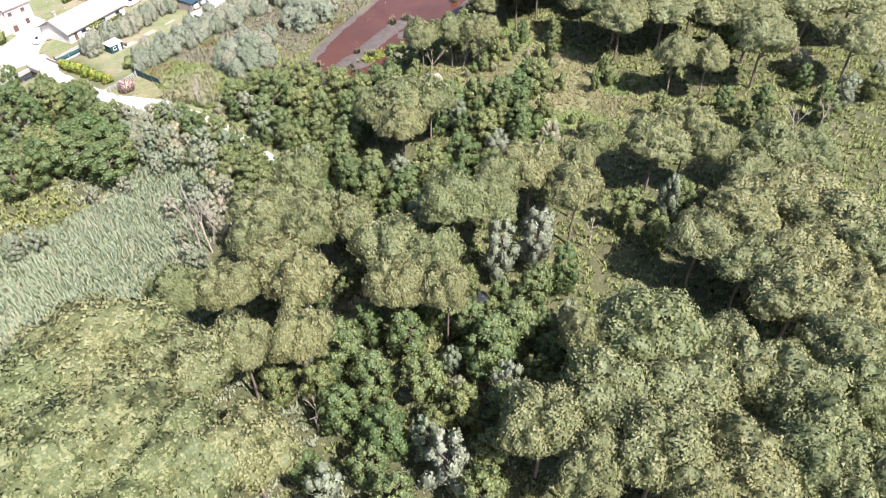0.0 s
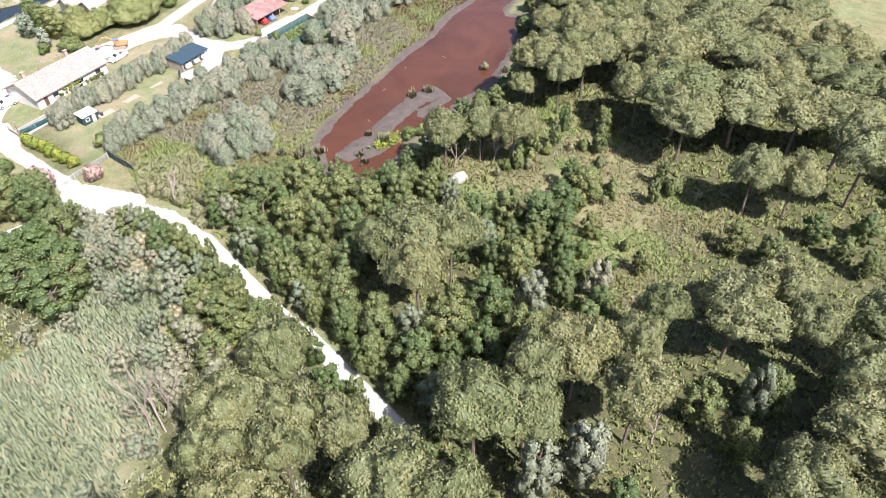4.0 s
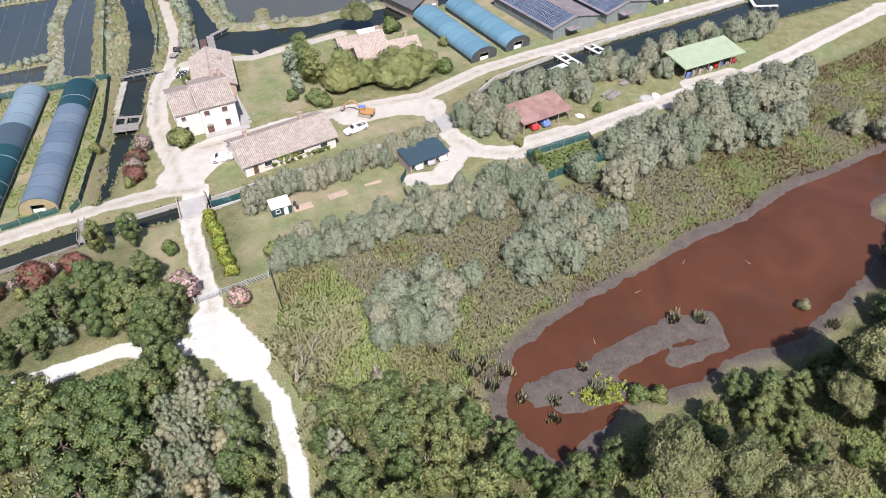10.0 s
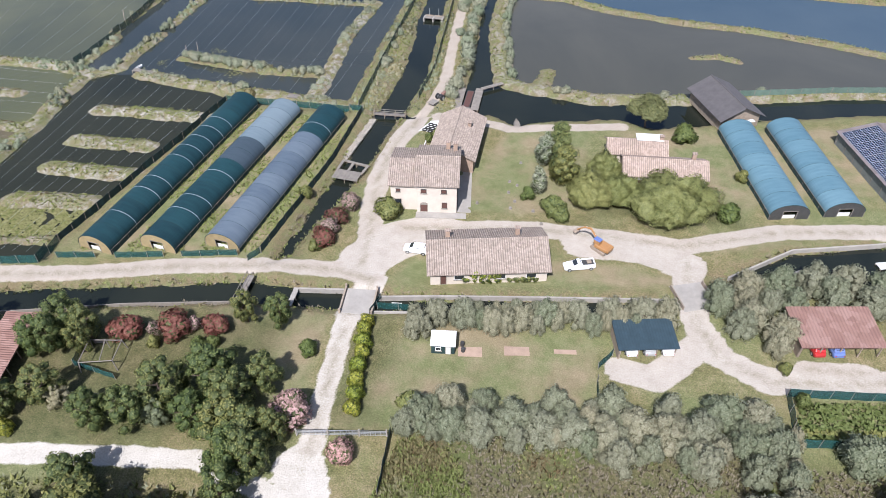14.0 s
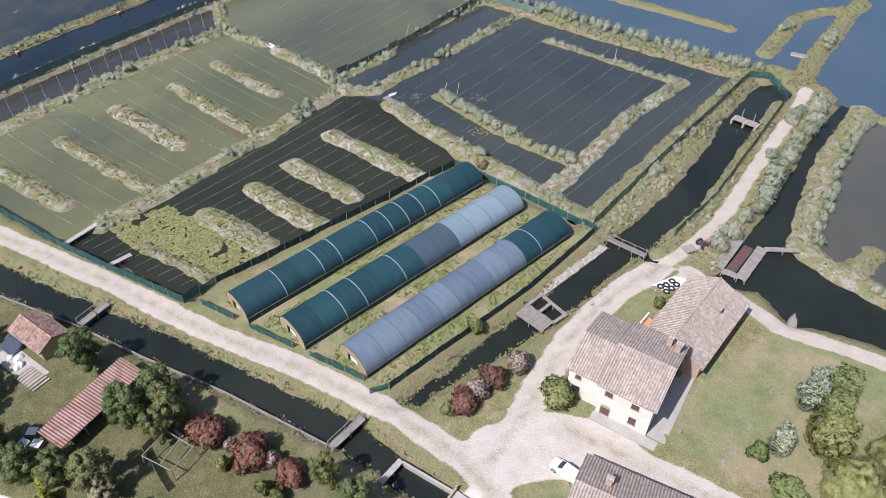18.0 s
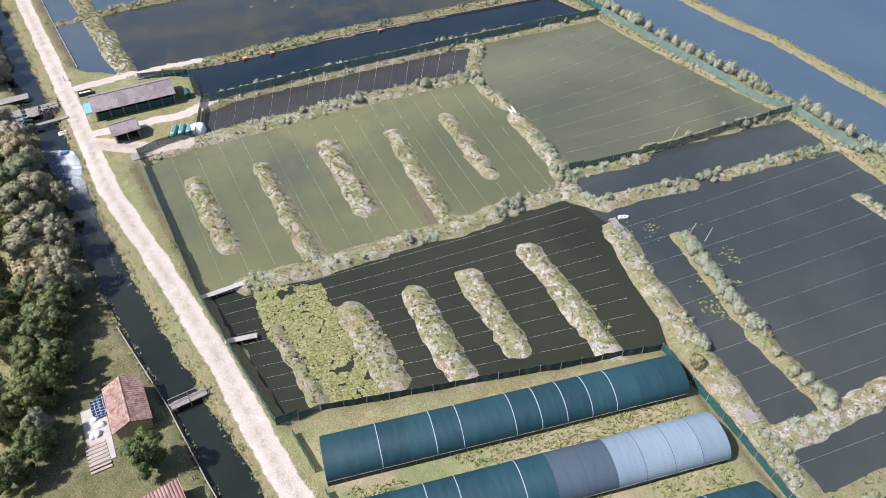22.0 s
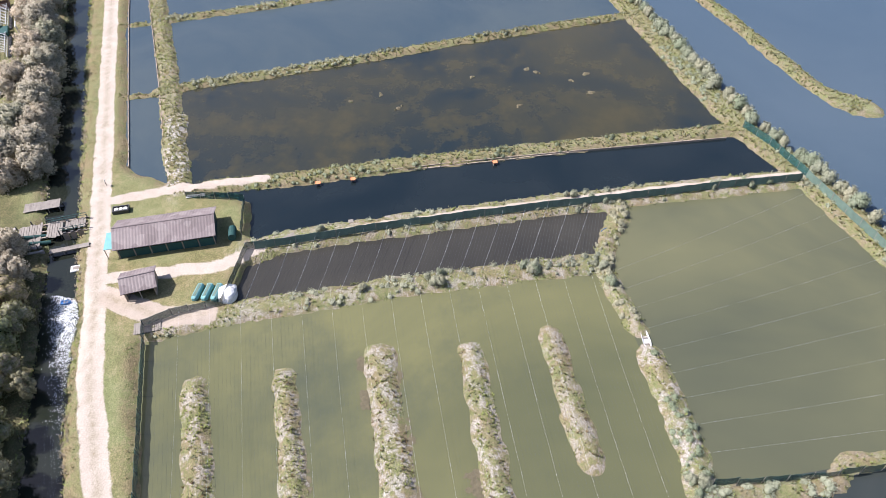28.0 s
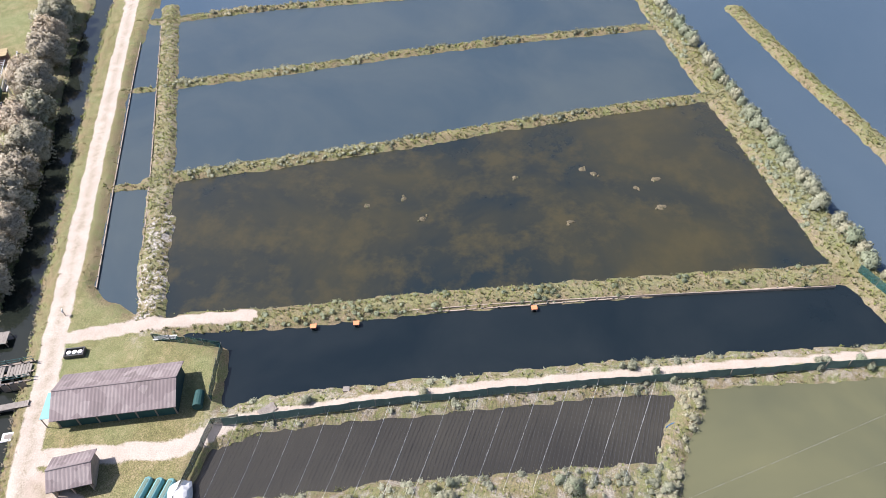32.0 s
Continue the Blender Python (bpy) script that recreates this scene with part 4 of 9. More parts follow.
def crown_mesh(name, lobes, count, size, mats, gen, core=0.84, **k):
    vs, fs, ns = [], [], []
    n = 0
    mid = np.asarray(lobes, float)[:, :3].mean(0)
    for x, y, z, r, q in lobes:
        v = ICO1[0] * (1 + gen.uniform(-0.12, 0.12, (len(ICO1[0]), 1))) * np.array([r, r, r * q]) * core + np.array([x, y, z])
        vs.append(v)
        ns.append(unit(ICO1[0] * 0.7 + unit(v - mid) * 0.4 + np.array([0, 0, k.get("lift", 0.0)])))
        fs.append(ICO1[1] + n)
        n += len(v)
    return foliage_mesh(name, leaves_on(lobes, count, size, gen, **k), (np.concatenate(vs), np.concatenate(fs), np.concatenate(ns)), mats)


def dome_mesh(name, radius, height, z0, count, size, mats, gen, bumps=40, tufts=300, deep=0.17, fine=0.07, soften=0.74):
    """A stone pine's crown: one dense dome, cushioned in two sizes, with fine tufts of needles all over it."""
    def ball(n):
        q = gen.normal(size=(n, 3))
        q[:, 2] = np.abs(q[:, 2]) * 0.9 - 0.12
        return unit(q)

    cells, small = ball(bumps), ball(tufts)
    phase, reach = gen.uniform(0, 6.28, 3), gen.uniform(0.05, 0.11, 3)

    def swell(d):
        a = np.arctan2(d[:, 1], d[:, 0])
        rim = 1 + sum(reach[i] * np.sin((i + 2) * a + phase[i]) for i in range(3))
        c1, c2 = d @ cells.T, d @ small.T
        i1, i2 = c1.argmax(1), c2.argmax(1)
        e1, e2 = d - cells[i1], d - small[i2]
        s1, s2 = 1.9 / math.sqrt(bumps), 1.9 / math.sqrt(tufts)
        g1, g2 = np.minimum((e1 ** 2).sum(1) / s1 ** 2, 1.2), np.minimum((e2 ** 2).sum(1) / s2 ** 2, 1.2)
        f = rim * (1 + deep * (0.5 - g1) + fine * (0.5 - g2))
        flat = np.where(d[:, 2] > 0, height, height * 0.28)
        p = np.stack([d[:, 0] * radius * f, d[:, 1] * radius * f, z0 + d[:, 2] * flat * f], 1)
        n = unit(d * np.array([1, 1, radius / height])) + np.clip(e1 / s1, -1, 1) * 0.95 + np.clip(e2 / s2, -1, 1) * 0.8
        return p, unit(n)

    d = gen.normal(size=(int(count * 1.5), 3))
    d = unit(d * np.array([1, 1, 1.1]))
    d = d[d[:, 2] > -0.25][:count]
    p, n = swell(d)
    p += n * gen.uniform(-0.12, 0.2, (len(p), 1))
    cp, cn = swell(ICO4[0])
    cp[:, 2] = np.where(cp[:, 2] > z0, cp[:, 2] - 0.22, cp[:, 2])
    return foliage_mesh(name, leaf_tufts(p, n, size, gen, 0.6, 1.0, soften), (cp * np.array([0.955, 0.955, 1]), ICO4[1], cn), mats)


def trunk_mesh(name, height, r, limbs, gen, spread, mat, lean=0.06):
    bm = bmesh.new()
    p, d = Vector((0, 0, -0.4)), Vector((gen.normal(0, lean), gen.normal(0, lean), 1))
    pts = [p + d * (height + 0.4) * k / 3 + Vector((gen.normal(0, 0.1), gen.normal(0, 0.1), 0)) * k for k in range(4)]
    for k in range(3):
        beam(bm, pts[k], pts[k + 1], r * (1 - 0.2 * k), 6, r * (0.8 - 0.2 * k))
    for i in range(limbs):
        a = 2 * math.pi * (i + gen.uniform(0, 0.6)) / limbs
        s = pts[2].lerp(pts[3], gen.uniform(-0.2, 1))
        e = s + Vector((math.cos(a) * spread, math.sin(a) * spread, height * gen.uniform(0.12, 0.3)))
        beam(bm, s, e, r * 0.42, 5, r * 0.12)
    return mesh_of(bm, name, mat)


def heap_lobes(gen, n, radius, low, high, rmin, rmax, q=0.9):
    out = []
    for i in range(n):
        a, f = 2 * math.pi * (i * 0.382 + gen.uniform(0, 0.15)), (i + 0.5) / n
        z = low + (high - low) * f
        w = radius * math.sqrt(max(0.05, 1 - (2 * f - 0.75) ** 2 / 1.7)) * gen.uniform(0.35, 0.95)
        r = gen.uniform(rmin, rmax) * (1.05 - 0.35 * f)
        out.append((w * math.cos(a), w * math.sin(a), z, r, q))
    return out


def make_tree(kind, seed):
    """(mesh of the trunk, mesh of the crown) of one tree of that kind."""
    gen = np.random.default_rng(seed)
    if kind == "stone_pine":
        return trunk_mesh("trunk", 8.6, 0.30, 7, gen, 2.6, M["bark"]), dome_mesh("crown", 5.2, 3.3, 8.2, 4200, 0.175, (M["pine"], M["pine_shade"]), gen)
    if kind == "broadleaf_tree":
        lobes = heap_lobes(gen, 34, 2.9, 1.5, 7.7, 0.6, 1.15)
        return trunk_mesh("trunk", 5.0, 0.2, 5, gen, 1.6, M["bark"]), crown_mesh("crown", lobes, 2500, 0.145, (M["leaf"], M["leaf_shade"]), gen, core=0.86, up=0.3, spread=0.6, soften=0.45)
    if kind == "willow_tree":
        lobes = heap_lobes(gen, 28, 2.5, 1.2, 7.1, 0.55, 0.95, 1.1)
        return trunk_mesh("trunk", 5.0, 0.18, 6, gen, 1.6, M["bark"]), crown_mesh("crown", lobes, 1500, 0.17, (M["pale_leaf"], M["olive_shade"]), gen, core=0.86, up=0.3, spread=0.6, soften=0.5)
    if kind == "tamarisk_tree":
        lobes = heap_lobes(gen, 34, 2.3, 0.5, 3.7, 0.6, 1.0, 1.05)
        return trunk_mesh("trunk", 2.2, 0.14, 6, gen, 1.2, M["bark"], 0.15), crown_mesh("crown", lobes, 2100, 0.115, (M["olive"], M["olive_shade"]), gen, core=0.88, up=0.4, tall=1.6, spread=0.8, soften=0.6, fuzz=0.22, lift=0.45)
    if kind == "round_pine":
        return trunk_mesh("trunk", 3.0, 0.3, 6, gen, 2.4, M["bark"]), dome_mesh("crown", 5.0, 4.1, 1.7, 9000, 0.115, (M["pine_lawn"], M["pine_lawn"]), gen, bumps=60, tufts=420, deep=0.17, fine=0.1, soften=0.66)
    if kind == "tan_tamarisk":
        lobes = heap_lobes(gen, 26, 2.3, 0.7, 4.0, 0.55, 1.05, 1.05)
        return trunk_mesh("trunk", 2.2, 0.14, 6, gen, 1.2, M["bark"], 0.15), crown_mesh("crown", lobes, 2400, 0.15, (M["tan"], M["tan_core"]), gen, core=0.87, up=0.3, tall=1.5, spread=0.7, fuzz=0.2, lift=0.4)
    if kind == "dry_tree":
        lobes = heap_lobes(gen, 16, 2.3, 1.2, 5.6, 0.9, 1.6)
        return trunk_mesh("trunk", 4.0, 0.18, 5, gen, 1.4, M["bark"]), crown_mesh("crown", lobes, 2200, 0.2, (M["dry_leaf"], M["tan_core"]), gen, core=0.88, up=0.3, spread=0.5)
    if kind == "poplar_tree":
        lobes = heap_lobes(gen, 20, 1.5, 0.9, 9.0, 0.8, 1.3, 1.1)
        return trunk_mesh("trunk", 6.0, 0.18, 4, gen, 0.8, M["bark"]), crown_mesh("crown", lobes, 2300, 0.2, (M["leaf"], M["leaf_shade"]), gen)
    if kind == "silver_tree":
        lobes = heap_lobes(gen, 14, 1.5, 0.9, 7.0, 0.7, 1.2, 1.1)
        return trunk_mesh("trunk", 5.0, 0.16, 4, gen, 0.8, M["bark"]), crown_mesh("crown", lobes, 1800, 0.2, (M["silver"], M["leaf_shade"]), gen)
    name, low, high, n, size = {"round_bush": ("leaf", 0.5, 2.3, 12, 0.20), "lime_bush": ("lime", 0.5, 2.2, 11, 0.18), "red_oleander": ("rust", 0.5, 2.1, 11, 0.18),
                                "pink_oleander": ("pink", 0.5, 2.4, 11, 0.17), "dry_bush": ("scrub", 0.4, 1.9, 10, 0.2), "salt_bush": ("silver", 0.3, 1.2, 7, 0.16)}[kind]
    lobes = heap_lobes(gen, n, 1.15, low, high, 0.6, 0.95)
    if kind == "salt_bush":
        return trunk_mesh("stem", 0.6, 0.06, 3, gen, 0.5, M["bark"]), crown_mesh("foliage", lobes, 420, size * 0.9, (M["silver"], M["silver_core"]), gen, core=0.86, up=0.3, spread=0.7, fuzz=0.25, lift=0.4)
    return trunk_mesh("stem", 1.2, 0.07, 4, gen, 0.6, M["bark"]), crown_mesh("foliage", lobes, 1000, size, (M[name], M["leaf_shade"]), gen, up=0.3)


KINDS = {  # natural crown radius, variants, label, category
    "stone_pine": (5.4, 5, "stone pine with a broad flat olive-green crown", "pine tree"),
    "broadleaf_tree": (3.7, 5, "leafy dark green broadleaf tree in dense woodland", "tree"),
    "willow_tree": (3.3, 3, "pale olive willow among dark woodland trees", "tree"),
    "tamarisk_tree": (2.9, 5, "grey-green feathery tamarisk growing from the ground", "tree"),
    "tan_tamarisk": (2.9, 3, "grey-brown feathery tamarisk on the canal bank", "tree"),
    "round_pine": (5.4, 2, "broad domed pine with foliage down to the lawn", "pine tree"),
    "dry_tree": (3.4, 4, "olive-brown half-dry tree on the canal bank", "tree"),
    "poplar_tree": (2.5, 2, "tall dark green narrow tree on the lawn", "tree"),
    "silver_tree": (2.4, 2, "silvery-leaved poplar beside dark trees", "tree"),
    "round_bush": (1.9, 3, "round green leafy bush on grass", "bush"),
    "lime_bush": (1.8, 2, "yellow-green hedge bush beside the chalk drive", "bush"),
    "red_oleander": (1.8, 2, "rusty red flowering shrub", "shrub"),
    "pink_oleander": (1.8, 2, "pale pink flowering oleander shrub", "shrub"),
    "salt_bush": (1.7, 3, "low silver-green saltbush on the pond bank", "bush"),
    "dry_bush": (1.7, 3, "low olive-brown marsh bush", "bush"),
}
PROTO = {}
TREES = []                                              # every crown that stands: x, y, radius
tree_gen = np.random.default_rng(21)


def plant(kind, spots, group="", tall=1.0, label="", top=0.0):
    """Trees or bushes of one kind at (x, y, crown radius); top: the height of full-grown stone pines."""
    rad, variants, lab, cat = KINDS[kind]
    spots = np.array(spots, float)
    hz = ground_height(spots[:, 0], spots[:, 1])
    TREES.extend(map(tuple, spots))
    for (x, y, r), z in zip(spots, hz):
        i = int(tree_gen.integers(variants))
        s = r / rad
        sz = (top / 11.7 * (0.8 + 0.2 * min(s, 1.2)) if top else (0.45 + 0.55 * s) * tall) * tree_gen.uniform(0.94, 1.06)
        m = Matrix.LocRotScale((x, y, max(z, 0.0)), Euler((0, 0, tree_gen.uniform(0, 6.28))), (s, s, sz))
        if (kind, i) not in PROTO:
            ob = new(kind)
            ob.empty_display_size = 0.3
            tagged(ob, label or lab, cat, group or kind.replace("_", " ") + "s")
            for me_ in make_tree(kind, 100 * len(PROTO) + 7):
                part(me_.name.split(".")[0], me_, None, ob)
            PROTO[kind, i] = ob
            ob.matrix_basis = m
        else:
            ob = copy_thing(PROTO[kind, i], pose(0, 0, 0))
            ob.matrix_basis = m
            tagged(ob, label or lab, cat, group or kind.replace("_", " ") + "s")


def scatter(name, label, xs, ys, size, height, mat, count=5, gen=None, kind="tuft", lift=0.0, leaf=1.0):
    """Grass, reeds or scrub nobody could count: one mesh of leaning blades."""
    gen = gen or np.random.default_rng(5)
    xs, ys = np.asarray(xs, float), np.asarray(ys, float)
    zs = np.maximum(ground_height(xs, ys), 0.0) + lift
    n = len(xs)
    k = n * count
    cx, cy, cz = np.repeat(xs, count), np.repeat(ys, count), np.repeat(zs, count)
    sz = np.repeat(np.broadcast_to(size, n), count) * gen.uniform(0.6, 1.4, k)
    ht = np.repeat(np.broadcast_to(height, n), count) * gen.uniform(0.5, 1.3, k)
    a, t = gen.uniform(0, 6.283, k), gen.uniform(0, 6.283, k)
    off = sz * gen.uniform(0, 0.9, k)
    bx, by = cx + np.cos(a) * off, cy + np.sin(a) * off
    if kind == "tuft":
        tip = np.stack([bx + np.cos(a) * sz * 0.7, by + np.sin(a) * sz * 0.7, cz + ht], 1)
        l = np.stack([bx + np.cos(t) * sz * 0.45, by + np.sin(t) * sz * 0.45, cz - 0.05], 1)
        r = np.stack([bx - np.cos(t) * sz * 0.45, by - np.sin(t) * sz * 0.45, cz - 0.05], 1)
        nn = np.cross(r - l, tip - l)
        back = nn[:, 2] < 0
        l[back], r[back] = r[back].copy(), l[back].copy()
        nn = unit(np.where(back[:, None], -nn, nn)) * 0.35 + np.array([0, 0, 0.65])
        co, fc = np.stack([l, r, tip], 1).reshape(-1, 3), np.arange(3 * k).reshape(-1, 3)
    else:                                               # leafy clumps
        z = cz + ht * gen.uniform(0.15, 1.0, k)
        p = np.stack([bx, by, z], 1)
        nn = gen.normal(size=(k, 3)) * 0.8 + np.array([0, 0, 0.9])
        nn /= np.linalg.norm(nn, axis=1)[:, None]
        u = np.cross(nn, gen.normal(size=(k, 3)))
        u /= np.linalg.norm(u, axis=1)[:, None]
        v = np.cross(nn, u)
        s = (sz * 0.42 * leaf)[:, None]
        nn = nn * 0.5 + np.array([0, 0, 0.5])
        co, fc = np.stack([p - u * s, p - v * s, p + u * s, p + v * s], 1).reshape(-1, 3), np.arange(4 * k).reshape(-1, 4)
    me_ = grid_mesh(name, co, fc)
    me_.polygons.foreach_set("use_smooth", np.ones(len(fc), bool))
    me_.normals_split_custom_set_from_vertices(np.repeat(unit(nn), fc.shape[1], 0).tolist())
    me_.materials.append(mat)
    return tagged(new(name, me_), label, "vegetation", kind="stuff")


def spots_in(poly, count, gen, keep=None):
    xs, ys = [p[0] for p in poly], [p[1] for p in poly]
    x, y = gen.uniform(min(xs), max(xs), count * 3), gen.uniform(min(ys), max(ys), count * 3)
    k = poly_dist(x, y, poly) > 0
    if keep is not None:
        k &= keep(x, y)
    return x[k][:count], y[k][:count]


def spots_along(pts, width, per_metre, gen):
    out = []
    for (ax, ay), (bx, by) in zip(pts[:-1], pts[1:]):
        ln = math.hypot(bx - ax, by - ay)
        n = max(1, int(ln * per_metre))
        h = gen.uniform(0, 1, n)
        o = gen.uniform(-0.5, 0.5, n) * width
        out.append(np.stack([ax + (bx - ax) * h - (by - ay) / ln * o, ay + (by - ay) * h + (bx - ax) / ln * o], 1))
    return np.concatenate(out)


def road_free(x, y, gap):
    d = np.full(np.shape(x), 1e9)
    for pts, width, _ in ROADS:
        d = np.minimum(d, line_dist(x, y, pts) - width / 2)
    return d > gap


# ---- woods ----
# the dense old pines, merging into one canopy
plant("stone_pine", [(6.7, 63.7, 7.9), (-0.8, 62.2, 8.4), (3.8, 52.3, 7.8), (-4.8, 51.7, 7.8), (13.2, 52.9, 5.6), (6.5, 43.8, 6.8), (12.1, 40.0, 5.2), (19.1, 52.2, 3.9), (-9, 58, 6), (-2, 43, 6.4)], top=16.2)
plant("stone_pine", [(18.1, 65.9, 3.9), (23.5, 62.6, 3.8), (30.3, 61.7, 4.7), (31.0, 56.3, 4.4), (31.9, 68.3, 3.7), (25.1, 48.6, 3.8), (35.9, 71.4, 5.1), (40.0, 66.1, 4.2), (43.9, 74.9, 4.2), (43.6, 61.4, 3.7), (69.5, 79.6, 5.2), (66.6, 75.6, 4.6), (73.4, 76.4, 4.4), (66, 83, 3.4), (56.0, 53.2, 5.0), (60.0, 49.0, 4.1), (71.0, 50.8, 4.7), (71.2, 42.2, 4.3),
                     (43.6, 52.8, 5.2), (46.0, 47.0, 4.3), (39.0, 46.5, 3.8), (43.2, 41.5, 3.2), (12, 60.5, 4.6), (76.6, 46.4, 3.6), (65.4, 52.8, 3.8), (37.2, 63.4, 3.4)], top=15.6)
plant("stone_pine", [(91.6, 41.2, 5.4), (99.1, 39.5, 4.3), (85.0, 48.2, 3.1), (103.4, 26.4, 5.1), (106.3, 22.1, 4.6), (94.2, 26.0, 4.3), (85.6, 22.0, 5.8), (75.3, 23.7, 4.4), (93.1, 18.0, 6.2), (90.6, 10.4, 6.5), (80.7, 11.5, 5.6), (75.6, 16.8, 4.7), (87.7, 5.9, 5.3), (73.2, 8.9, 5.6), (79.0, 4.3, 5.0), (96, 34, 3.6)], top=14.6)
plant("stone_pine", [(54.5, 18.3, 6.3), (50.9, 11.0, 5.8), (44.0, 16.9, 5.6), (36.1, 19.9, 4.6), (36.1, 13.3, 3.9), (41.9, 9.2, 5.2), (59.3, 11.5, 3.9), (58.0, 7.1, 4.6), (58.5, 2.2, 5.4), (69.0, 1.6, 5.0), (53.7, -1.8, 5.4), (47.5, 1.7, 5.2), (63.6, -3.0, 4.4), (40.9, 4.1, 3.7), (52.9, -7.1, 4.7), (49.5, 24.0, 3.4)], top=16.2)
plant("willow_tree", [(27.7, 25.9, 3.8), (15.9, 32.2, 3.3), (28.6, 30.4, 2.3), (57.7, 44.7, 3.6), (63.3, 42.5, 3.9), (40.8, 28.7, 2.7), (86, 34, 2.6)], tall=1.5, label="pale olive pine among dark woodland trees")
plant("broadleaf_tree", [(30.3, 48.1, 4.2), (30.1, 41.7, 4.0), (37.6, 43.3, 3.8), (43.9, 34.1, 5.0), (49.1, 34.3, 4.0), (34.2, 36.4, 4.0), (26.1, 34.4, 3.8), (35.2, 30.7, 3.1), (22.2, 33.2, 2.9), (24.4, 40.5, 3.6), (21.1, 49.8, 2.9), (56.5, 37.2, 3.6), (62.0, 36.5, 3.4), (21.5, 28.2, 3.2), (28.6, 21.0, 3.5), (25.0, 45.8, 3.2), (43.1, 44.8, 2.6), (35.9, 49.2, 3.0), (45.4, 39.5, 3.0), (38.9, 26.9, 3.1),
                         (54, 28, 2.8), (33, 24.5, 2.8), (17, 38, 2.8), (80, 38, 3.4), (88, 33, 3.2), (79, 32, 3.0)], tall=1.12)
plant("stone_pine", [(92.9, 99.2, 4.0), (99.6, 96.9, 3.5), (103.2, 91.9, 3.9), (121.5, 55.6, 4.2), (125.7, 50.6, 4.3)], top=13.4)
plant("stone_pine", [(133, 77.8, 7.3), (138.1, 68.3, 7.3), (143, 59.2, 6.7), (145, 51.4, 6.7), (136.5, 44.9, 6.3), (159.1, 45.8, 7.8), (168.1, 40, 7.4), (150.2, 32, 6), (130.3, 84.8, 5.4), (123.2, 105.2, 4.8), (123.3, 98.5, 4.2), (131.6, 99.3, 5.5), (142.3, 96.6, 6.3), (144.2, 88.3, 6.8), (154.1, 85.9, 7.2), (155.6, 78.1, 7.1), (126, 72.1, 5.8)], top=14.4)
plant("stone_pine", [(142.6, 109.1, 5.4), (154.5, 109.2, 5.7), (160, 102.4, 5.8), (169.5, 98.7, 6.7), (169.7, 90.1, 6.6), (152.8, 122.7, 5.3), (164, 121.4, 5.5), (175.5, 116.8, 5.8), (179.8, 107, 6.5), (187.7, 101.4, 6.6), (196.9, 101.7, 6.1),
                     (150, 68, 6), (162, 66, 6), (160, 56, 6), (175, 52, 6), (172, 66, 6), (170, 78, 6), (182, 80, 6), (185, 92, 6), (178, 128, 5), (190, 118, 6), (186, 134, 5)], top=13.6)
plant("broadleaf_tree", [(62.9, 112, 4), (69.2, 109.1, 4), (72.3, 102.3, 3.9), (62.5, 101.9, 3.7), (56.7, 99.3, 3.2), (59.9, 92.1, 3.5), (63.8, 88.2, 3.4), (55.4, 91.2, 3), (58.7, 83.9, 3.5), (74.5, 97.8, 3.8), (79.3, 95.9, 3.4), (68.7, 94.8, 3.6), (74, 91.2, 3.2), (85.3, 83.4, 3.7), (90.6, 81, 3.7),
                         (92.3, 75.8, 4.1), (98, 75.9, 3.8), (103.9, 76, 3.9), (93.2, 71.4, 3.2), (58, 74, 3.6), (65.6, 68.3, 4.1), (73.1, 67.9, 3.9), (82.3, 70.8, 3.8), (72.8, 60.7, 3.8), (59.4, 67.4, 4), (67.1, 62.9, 3.4), (65.3, 98.6, 3.3)])
plant("broadleaf_tree", [(29.1, 140.2, 4.6), (32.2, 139.5, 4.2), (29.1, 123.7, 5.2), (24.4, 119.1, 5.5), (30.8, 114.6, 4.4), (43.1, 97.9, 3.1), (44.2, 92.9, 3.4), (44.8, 87.4, 3.3), (40.3, 86.8, 3.3), (21, 122.9, 5.9), (30.6, 117.9, 5),
                         (43, 121.1, 3.2), (27.6, 112.3, 5.5), (44.4, 111.8, 3.4), (56.5, 116.9, 3.7), (62.1, 116.8, 3.9), (65.9, 113.6, 3.8), (57.7, 108, 3.6), (68, 106, 3.7), (75.5, 106, 3), (16, 128, 3.6), (48, 72, 3.2), (47.5, 84, 2.4)], tall=0.85)
plant("broadleaf_tree", [(32.2, 136.4, 3.6), (33.6, 131.8, 3.4), (35.2, 141, 2.6), (33.2, 125.4, 4.2), (26.6, 123.7, 4.4), (3.8, 137.3, 3.2), (12, 136.1, 3), (16.6, 137.8, 3.4), (19.1, 142.1, 4), (23.8, 145.9, 4.4), (28.1, 143.8, 4), (30.3, 148.2, 3), (24.8, 139.6, 3.4), (34.5, 136.5, 3.6), (21.7, 157.8, 2.4), (26.7, 158.7, 2.6), (14, 119.5, 4.4), (19.5, 121, 4.4), (25, 122.5, 4.2), (31, 125.5, 3.0), (36.5, 128.5, 2.4),
                         (-2.4, 148.6, 3.4), (-3.5, 144, 3.2), (1.6, 148.2, 2.8), (-15.2, 143.3, 3.4), (-1.7, 144.8, 2.7), (2.5, 145.7, 2.3)], label="leafy green tree at the edge of the garden")
plant("dry_tree", [(-87.8, 117.5, 3.6), (-83.3, 120, 3.2), (-79.5, 119.3, 4), (-73.6, 123, 3.4), (-70.2, 120.3, 4.4), (-64.9, 125.3, 3.6), (-60.2, 123.2, 4.6), (-50.3, 125.3, 3.9), (-66, 116, 4), (-76, 114, 4), (-80, 114, 4), (-90, 113, 3.6), (-55, 127, 3), (-48, 128, 3)])
